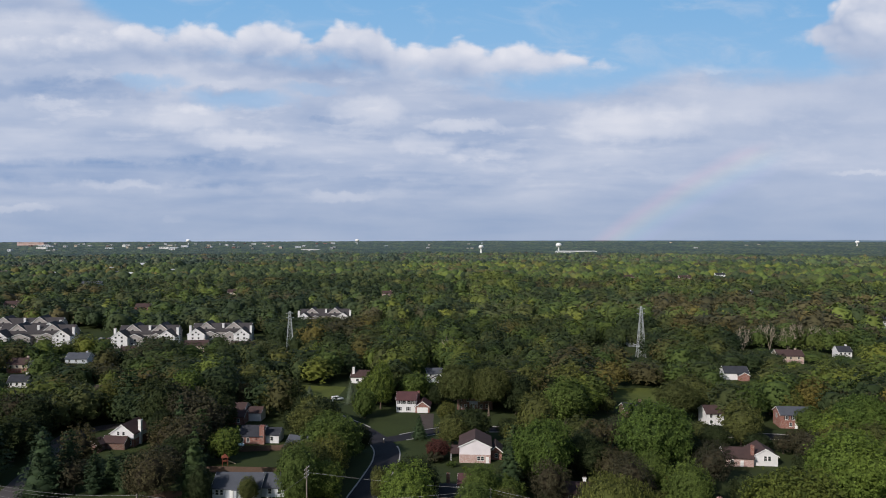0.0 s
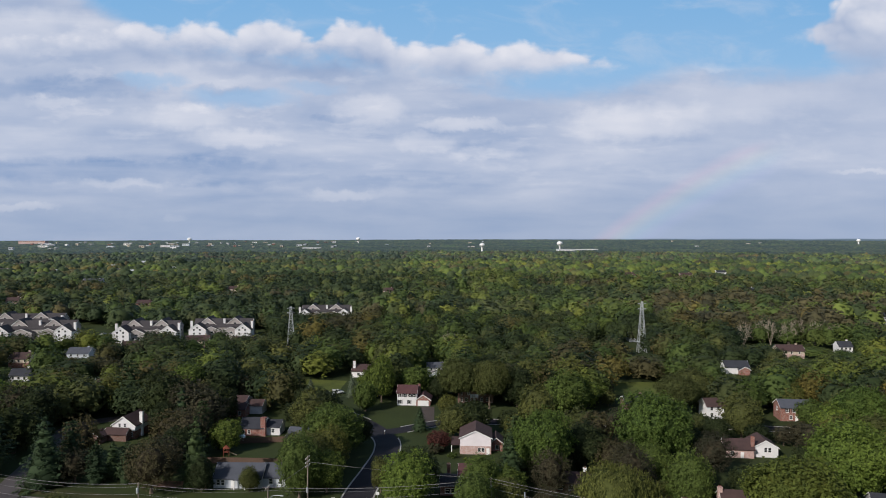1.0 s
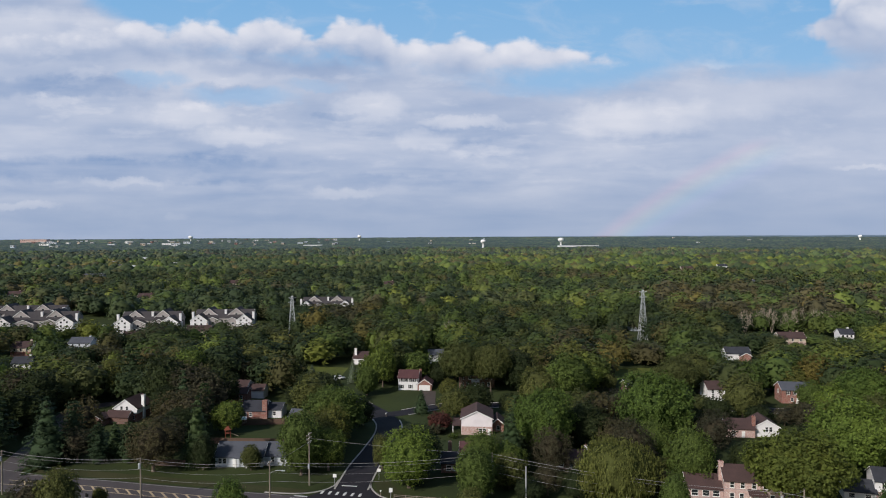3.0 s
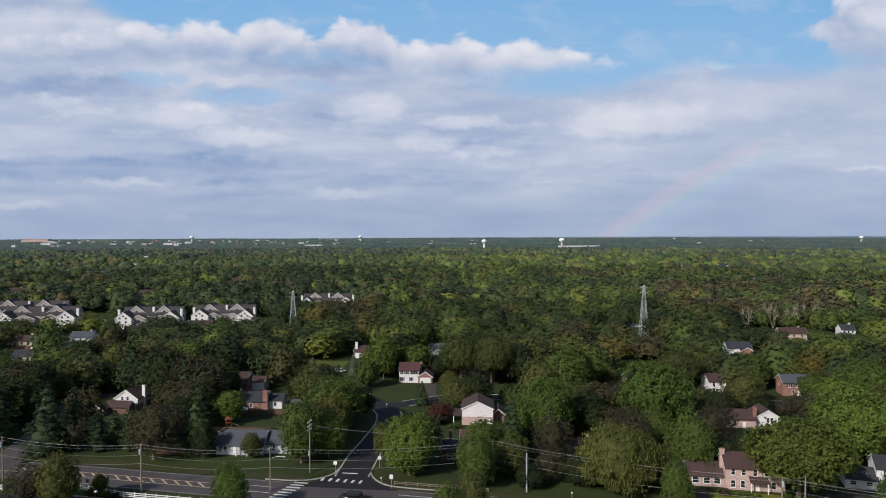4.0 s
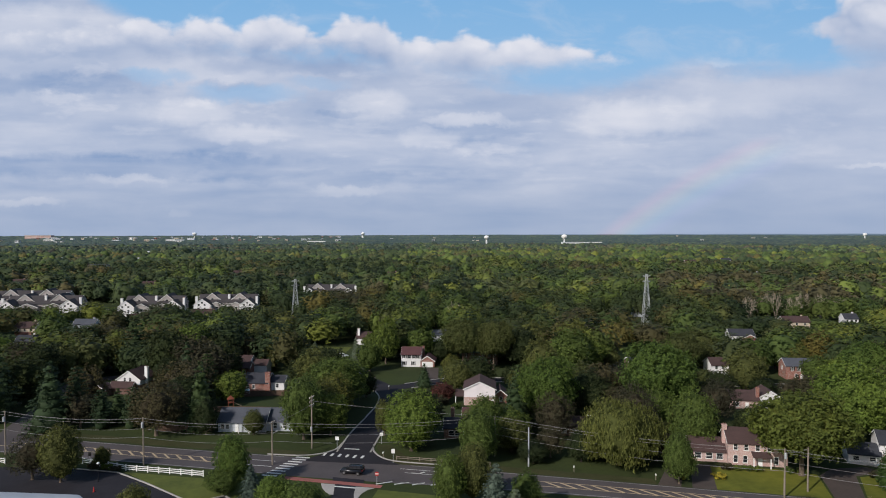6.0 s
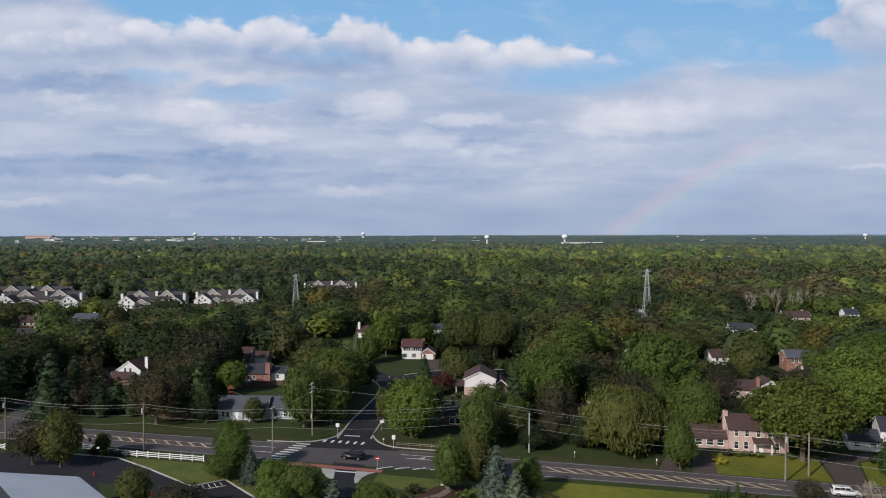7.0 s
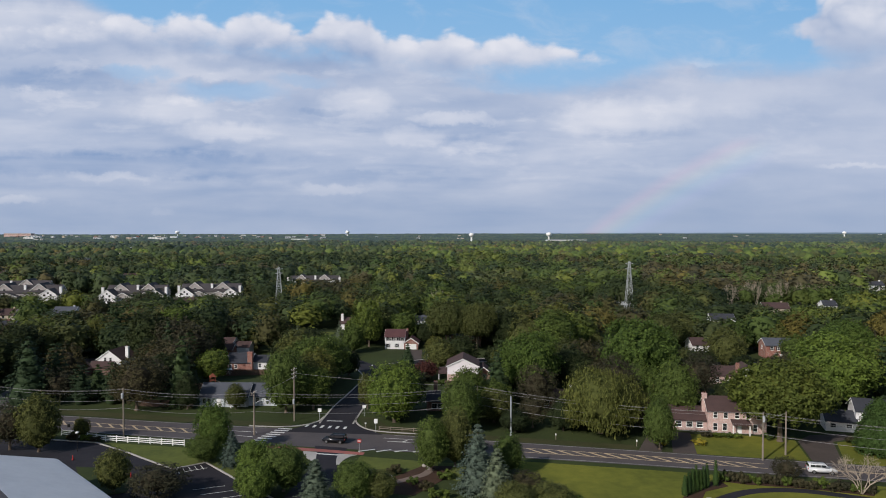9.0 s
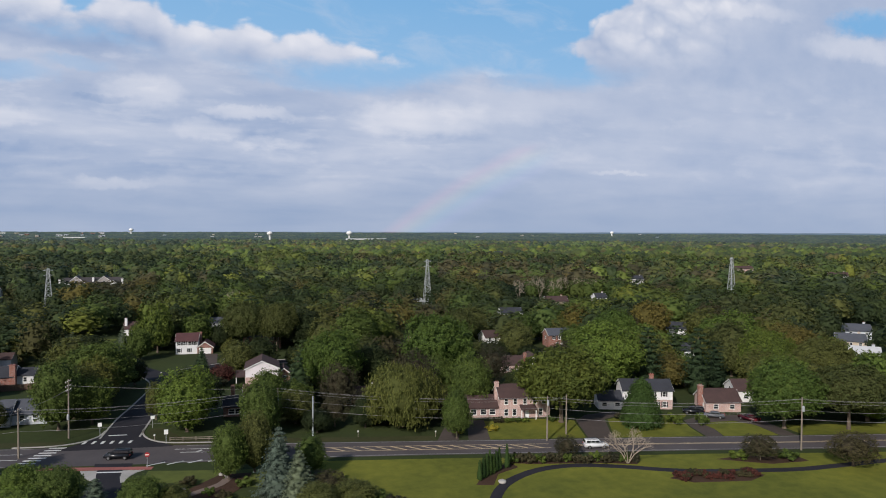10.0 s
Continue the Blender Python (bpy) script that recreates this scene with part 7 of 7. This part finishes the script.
rod(bm, (0, 0, -0.1), (0, 0, 3.6), 0.07, 0.05, 8)
part("post", bm, BLACK_TRIM, root)
bm = bmesh.new()
box(bm, 0, 0, 3.75, 0.5, 0.5, 0.3, bevel=0.06)
part("head", bm, WHITE, root)
root = empty("rail_fence", Matrix(), "low brown split-rail fence along the verge", "fence")
for i in range(9):
    t = i / 8
    bm = bmesh.new()
    box(bm, 0, 0, 0.4, 0.14, 0.14, 1.0)
    ob = part("post", bm, WOOD_POLE, root)
    ob.matrix_basis = pose(-9.0 + 20 * t, 149.6 - 4.4 * t, 0, 0, 0, -12)
for z in (0.4, 0.75):
    bm = bmesh.new()
    box(bm, 0, 0, z, 20.6, 0.07, 0.12)
    ob = part("rail", bm, WOOD_POLE, root)
    ob.matrix_basis = pose(1.0, 147.4, 0, 0, 0, -12.4)


# ---- fill of trees: near ones singly, the woods behind as stuff ----
LINES = [(MAIN, 11.0), (STREET, 6.4), (CROSS, 6.2), (LANE, 5.6), (PATHWAY, 3.0)]
OPEN = [LOT, [(-11.5, 132), (18, 126), (60, 117), (112, 103), (150, 92), (150, 40), (-30, 40), (-26, 112)], [(-76, 149), (-30, 138), (-24, 112), (-60, 118), (-80, 140)],
        [(53, 131), (73, 126), (78, 140), (70, 144), (56, 146)], [(78, 125), (100, 119), (120, 114), (124, 121), (117, 136), (100, 140), (85, 140)], [(41, 134), (55, 131), (58, 146), (48, 148)],
        [(-60, 163), (-30, 156), (-24, 156), (-24, 170), (-60, 168)], [(-66, 178), (-36, 178), (-36, 196), (-66, 200)], [(-14, 168), (-4, 178), (18, 186), (18, 194), (-4, 216), (-11, 206)],
        [(-30, 246), (-14, 234), (-10, 250), (-36, 290), (-44, 268)], [(-6, 231), (26, 233), (24, 247), (-6, 252)], [(48, 214), (78, 214), (80, 236), (52, 240)], [(-112, 200), (-100, 196), (-98, 226), (-112, 224)],
        [(-64, 205), (-44, 205), (-44, 214), (-66, 212)], [(-100, 164), (-34, 151), (-34, 158), (-100, 172)], [(-8, 147), (45, 135), (46, 139), (-8, 152)], [(-15, 156), (-4, 150), (12, 148), (12, 163), (-12, 166)], [(-12, 213), (32, 221), (32, 246), (-12, 246)], [(-64, 262), (-42, 256), (-34, 276), (-36, 300), (-60, 302)], [(-30, 196), (-18, 196), (-10, 222), (-20, 236), (-34, 226)], [(-34, 150), (-6, 143), (-8, 166), (-28, 176)], [(68, 268), (98, 266), (100, 292), (70, 292)]]
VIEW = []           # sight lines kept open to the houses that show
for hx, hy, hw, back in [(12, 200, 5.5, 34), (-5, 254, 8, 28), (-46, 172, 9, 26), (-93, 214, 6, 34), (-62, 240, 9, 24), (-52, 216, 7, 20), (68, 148, 9, 30), (100, 146, 10, 30), (117, 140, 9, 30), (90, 192, 8, 24), (119, 230, 6, 26),
                         (-32, 303, 6, 26), (0, 305, 4, 26), (136, 308, 5, 26), (69, 245, 6, 20), (6, 166, 6, 24), (-167, 400, 20, 8), (-127, 410, 20, 8), (-233, 402, 23, 8), (-79, 500, 21, 8), (-115, 388, 22, 24), (-75, 362, 4, 20),
                         (-195, 327, 7, 26), (-177, 297, 5, 22), (-180, 352, 8, 22), (-163, 371, 6, 22), (180, 346, 4, 14), (108, 357, 3, 16), (146, 190, 6, 26), (176, 235, 6, 30), (185, 174, 5, 26), (202, 187, 5, 26), (208, 175, 5, 26), (230, 200, 5, 24), (247, 213, 5, 24), (316, 472, 8, 40), (491, 550, 14, 70), (512, 460, 12, 70), (-45, 684, 7, 70), (-238, 571, 8, 50), (-355, 587, 7, 50), (-201, 698, 6, 60), (258, 910, 9, 80), (330, 901, 9, 80), (403, 965, 8, 80), (443, 893, 8, 80), (320, 696, 7, 60), (84, 270, 12, 6), (198, 376, 27, 3)]:
    d = math.hypot(hx, hy)
    VIEW.append((hx, hy, -hx / d, -hy / d, hw, back))


def height_cap(x, y):
    """Trees in front of a house that shows stay under the line of sight to it."""
    cap = 99.0
    for hx, hy, ux, uy, hw, back in VIEW:
        s = (x - hx) * ux + (y - hy) * uy
        if 0 < s < 130 and abs(-(x - hx) * uy + (y - hy) * ux) < hw + 3:
            cap = min(cap, (1.5 if hx < 150 and hy < 360 else (6.5 if hx < 150 else 2.6)) + (50.0 if hx < 150 else 40.0) * s / math.hypot(hx, hy))
    return cap


def free_at(x, y, r):
    for fx, fy, fr in FOOT:
        if (x - fx) ** 2 + (y - fy) ** 2 < (fr + r * 0.45) ** 2:
            return False
    for hx, hy, ux, uy, hw, back in VIEW:
        s = (x - hx) * ux + (y - hy) * uy
        if -2 < s < back and abs(-(x - hx) * uy + (y - hy) * ux) < hw + r * 0.4:
            return False
    for line, gap in LINES:
        if near_line(x, y, line, gap + r * 0.3 - 1):
            return False
    return not any(inside(x, y, p) for p in OPEN)


rt = random.Random(11)


def pick_kind(x, y):
    """Species drift over the land: browner copses here, darker ones there."""
    a = noise.noise((x / 70, y / 70, 3.0))
    b = noise.noise((x / 40, y / 40, 9.0))
    w = {"maple": 1.0 + 1.2 * a, "dark": 1.0 - 0.9 * a + (1.6 if x < -25 and y < 280 else 0), "olive": 0.8 + 0.6 * b, "bud": 0.30 - 0.6 * b + (0.55 if x < -40 else 0), "lime": 0.30 + 0.5 * a, "pine": 0.16, "fir": 0.12, "rust": 0.08}
    if x < -25:
        w["rust"] = 0.0
    if x < -45 and y < 225:
        w["maple"], w["lime"], w["olive"], w["rust"] = 0.12, 0.02, 0.15, 0.0
        w["pine"], w["fir"], w["dark"] = 0.5, 0.4, 1.6
    if x > 95:
        w["lime"] += 0.5
        w["dark"] = 0.05
        w["rust"] += 0.2
        w["olive"] += 0.4
    if x > 60:
        w["lime"] += 0.15
        w["maple"] += 0.3
        w["olive"] += 0.4
        w["bud"] *= 0.5
        w["dark"] *= 0.7
        w["pine"] = w["fir"] = 0.03
    ks = list(w)
    return rt.choices(ks, [max(0.0, w[k]) for k in ks])[0]


cand = []
step = 6.4
for i in range(-52, 66):
    for j in range(14, 47):
        x, y = i * step + rt.uniform(-2.6, 2.6), j * step + rt.uniform(-2.6, 2.6)
        d, az = math.hypot(x, y), math.degrees(math.atan2(x, y))
        if d < 285 and -41 < az < 60 and y > np.interp(x, MAIN[:, 0], MAIN[:, 1]) + 6:
            cand.append((d, x, y))
cand.sort()
near_count = 0
LIMIT = 255.0
for d, x, y in cand:
    r = rt.uniform(3.9, 7.8)
    if not free_at(x, y, r):
        continue
    if any((x - px) ** 2 + (y - py) ** 2 < ((0.5 if x < -25 else 0.6) * (r + pr)) ** 2 for px, py, pr in PLANTED):
        continue
    if near_count >= 290:
        LIMIT = d
        break
    k = pick_kind(x, y)
    h = r * rt.uniform(1.75, 2.25) if k not in ("pine", "fir") else r * rt.uniform(3.0, 3.6)
    if 12 < x < 112 and 140 < y < 234:          # low brownish growth between the big shade trees
        k, r, h = rt.choices(["bud", "dark", "olive", "maple"], [1.6, 1.2, 0.8, 0.4])[0], r * 0.78, h * 0.66
    cap = height_cap(x, y)
    if cap < 4:
        continue
    if cap < h:
        r *= max(0.5, cap / h)
    plant(k, x, y, min(h, 17.5, cap), r, rt.randrange(2) + (4 if d < 190 else 0))
    near_count += 1


def crown_template(seed, lod):
    """Unit crown (height 1 over the ground, radius 1): an uneven dome with leaf sprays on its outside."""
    rng = np.random.default_rng(seed)
    ax = np.array([*rng.uniform(0.82, 1.15, 2), 1.0])
    tall = rng.uniform(-0.25, 0.25)
    reach = envelope(rng)

    def shape(d, r):
        p = d * r[:, None]
        p[:, 2] = 0.47 + p[:, 2] * np.where(p[:, 2] > 0, 0.53, 0.44)
        p[:, :2] *= ax[:2] * (1.0 - tall * (p[:, 2:3] - 0.5))
        return p
    if lod < 3:
        v, f = shape(BALL_V, reach(BALL_V) * (0.72 if lod == 1 else 0.82) * rng.uniform(0.95, 1.05, len(BALL_V))), BALL_F[BALL_V[BALL_F].mean(1)[:, 2] > -0.6]
        n, per, spread, size = (105, 6, 0.12, 0.125) if lod == 1 else (44, 4, 0.16, 0.20)
        d = directions(rng, n, -0.55)
        t = spray_tris(rng, shape(d, reach(d) * rng.uniform(0.88, 1.04, n)) * [1, 1, 2.4], d, np.full(n, spread), per, size, 0.32).reshape(-1, 3) / [1, 1, 2.4]
        return np.concatenate([t, v]), np.concatenate([np.arange(len(t)).reshape(-1, 3), f + len(t)])
    verts, faces = [], []
    for i in range(4 if lod == 3 else 2):
        a = i * 2.4 + rng.uniform(-0.5, 0.5)
        r = rng.uniform(0.5, 0.74)
        c = np.array([math.cos(a) * (1 - r) * 0.9, math.sin(a) * (1 - r) * 0.9, rng.uniform(0.44, 0.64)])
        keep = ICO_V[ICO_F].mean(1)[:, 2] > -0.5
        faces.append(ICO_F[keep] + len(ICO_V) * i)
        verts.append(c + ICO_V * rng.uniform(0.85, 1.12, (len(ICO_V), 1)) * [r, r, 0.36])
    return np.concatenate(verts), np.concatenate(faces)


WOOD_KINDS = ["maple", "dark", "olive", "bud", "lime", "pine", "rust"]


def woods(name, r0, r1, step, lod, label, seed, size=(4.2, 6.6)):
    rng = np.random.default_rng(seed)
    tmpl = [crown_template(seed * 20 + i, lod) for i in range(12)]
    n = int(r1 / step) + 2
    gx, gy = np.meshgrid(np.arange(-n, n + 1), np.arange(-2, n + 1))
    x = (gx * step + (gy % 2) * step * 0.5).ravel() + rng.uniform(-0.42, 0.42, gx.size) * step
    y = (gy * step).ravel() + rng.uniform(-0.42, 0.42, gx.size) * step
    d, az = np.hypot(x, y), np.degrees(np.arctan2(x, y))
    ok = (d > r0) & (d < r1) & (az > -37) & (az < 55)
    for fx, fy, fr in FOOT:
        ok &= (x - fx) ** 2 + (y - fy) ** 2 > (fr + 2.0) ** 2
    for hx, hy, ux, uy, hw, back in VIEW:
        s = (x - hx) * ux + (y - hy) * uy
        ok &= ~((s > -2) & (s < back) & (np.abs(-(x - hx) * uy + (y - hy) * ux) < hw + 2))
    x, y = x[ok], y[ok]
    if r0 < 400:
        near = np.array([not any(near_line(a, b, l, g_ * 0.8) for l, g_ in LINES[:3]) and not any(inside(a, b, p) for p in OPEN) for a, b in zip(x, y)])
        x, y = x[near], y[near]
    verts, faces, mats, tones, base = [], [], [], [], 0
    for i, (a, b) in enumerate(zip(x, y)):
        if lod < 3 and noise.noise((a / 60, b / 60, 5.0)) < -0.42:
            continue
        stand = noise.noise((a / 55, b / 55, 21.0))
        r = size[0] + (size[1] - size[0]) * rng.beta(1.6, 2.0)
        h = min(7.0 + r * rng.uniform(0.75, 1.25) + 6.0 * stand, 21.0) if lod > 1 else min(5.0 + r * rng.uniform(0.9, 1.4) + 4.0 * stand, 17.0)
        if b < 620:
            h = min(h, height_cap(a, b))
            if h < 3:
                continue
            r *= min(1.0, 0.55 + h / 22)
        u = 0.8 * noise.noise((a / 150, b / 110, 3.0)) + 0.6 * noise.noise((a / 45, b / 45, 8.0)) + rng.normal(scale=0.32)
        if a < 0 and b < 340:
            u -= 0.3
        if -40 < a < 110 and 285 < b < 440:
            u += 0.22
        if a > 110 and b < 360:
            u -= 0.15
        if a < -50 and b > 380:
            u -= 0.42
        v = noise.noise((a / 110, b / 70, 14.0)) + rng.normal(scale=0.2)
        k = 3 if v > 0.5 else (6 if v > 0.39 else (4 if u > 0.40 else (0 if u > 0.02 else (2 if u > -0.22 else 1))))
        if 150 < a < 340 and 395 < b < 570 and rng.random() < 0.6:
            k = 3
        if rng.random() < 0.03:
            k = 5
        tv, tf = tmpl[rng.integers(12)]
        c, s = math.cos(i * 1.7), math.sin(i * 1.7)
        p = np.empty_like(tv)
        p[:, 0], p[:, 1], p[:, 2] = a + (tv[:, 0] * c - tv[:, 1] * s) * r, b + (tv[:, 0] * s + tv[:, 1] * c) * r, hills(a, b) + tv[:, 2] * h
        verts.append(p)
        faces.append(tf + base)
        mats.append(np.full(len(tf), k))
        tones.append(np.full(len(tv), rng.random()))
        base += len(tv)
    me = mesh_np(name, np.concatenate(verts), np.concatenate(faces), [FAR_HAZE_WOOD[k] if r0 > 1300 else (WOOD[k] if lod > 1 else NEAR_WOOD[k]) for k in WOOD_KINDS], np.concatenate(mats))
    me.attributes.new("tone", "FLOAT", "POINT").data.foreach_set("value", np.concatenate(tones).astype(np.float32))
    tagged(new(name, me), label, "woods", kind="stuff")


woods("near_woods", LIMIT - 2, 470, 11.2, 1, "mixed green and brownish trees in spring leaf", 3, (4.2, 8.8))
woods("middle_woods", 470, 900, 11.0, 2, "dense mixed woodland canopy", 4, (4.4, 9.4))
woods("far_woods", 900, 1350, 14.0, 3, "distant green woodland canopy", 5, (6.0, 11.5))
woods("farther_woods", 1350, 1950, 17.5, 4, "distant woodland canopy with haze in its leaf colour", 7, (7.5, 13.5))


def canopy():
    """Tree tops that run together towards the horizon."""
    rng = np.random.default_rng(6)
    az = np.radians(np.linspace(-36, 54, 500))
    rr = 1860 * (4890 / 1860) ** np.linspace(0, 1, 130)
    A, R_ = np.meshgrid(az, rr)
    R_ = R_ + rng.uniform(-0.3, 0.3, R_.shape) * np.gradient(rr)[:, None]
    A = A + rng.uniform(-0.3, 0.3, A.shape) * (az[1] - az[0])
    x, y = R_ * np.sin(A), R_ * np.cos(A)
    z = np.array([hills(a, b) for a, b in zip(x.ravel(), y.ravel())]).reshape(x.shape) + 11.5 + rng.uniform(-1, 1, x.shape) * 3.6
    z += np.array([2.4 * noise.noise((a / 160, b / 160, 2.0)) for a, b in zip(x.ravel(), y.ravel())]).reshape(x.shape)
    n, m = x.shape
    idx = np.arange(n * m).reshape(n, m)
    q = np.stack([idx[:-1, :-1], idx[:-1, 1:], idx[1:, 1:], idx[1:, :-1]], -1).reshape(-1, 4)
    f = np.concatenate([q[:, [0, 2, 1]], q[:, [0, 3, 2]]])
    c = np.stack([x, y, z], -1).reshape(-1, 3)
    mid = c[f].mean(1)
    u = np.array([noise.noise((p[0] / 120, p[1] / 260, 3.0)) for p in mid]) + rng.normal(scale=0.3, size=len(f))
    k = np.where(u > 0.55, 0, np.where(u > 0.1, 2, 1))
    me = mesh_np("horizon_woods", c, f, [RIM_HAZE_WOOD[q_] for q_ in WOOD_KINDS], k)
    me.attributes.new("tone", "FLOAT", "POINT").data.foreach_set("value", rng.random(len(c)).astype(np.float32))
    tagged(new("horizon_woods", me), "unbroken woodland canopy running to the horizon", "woods", kind="stuff")


canopy()
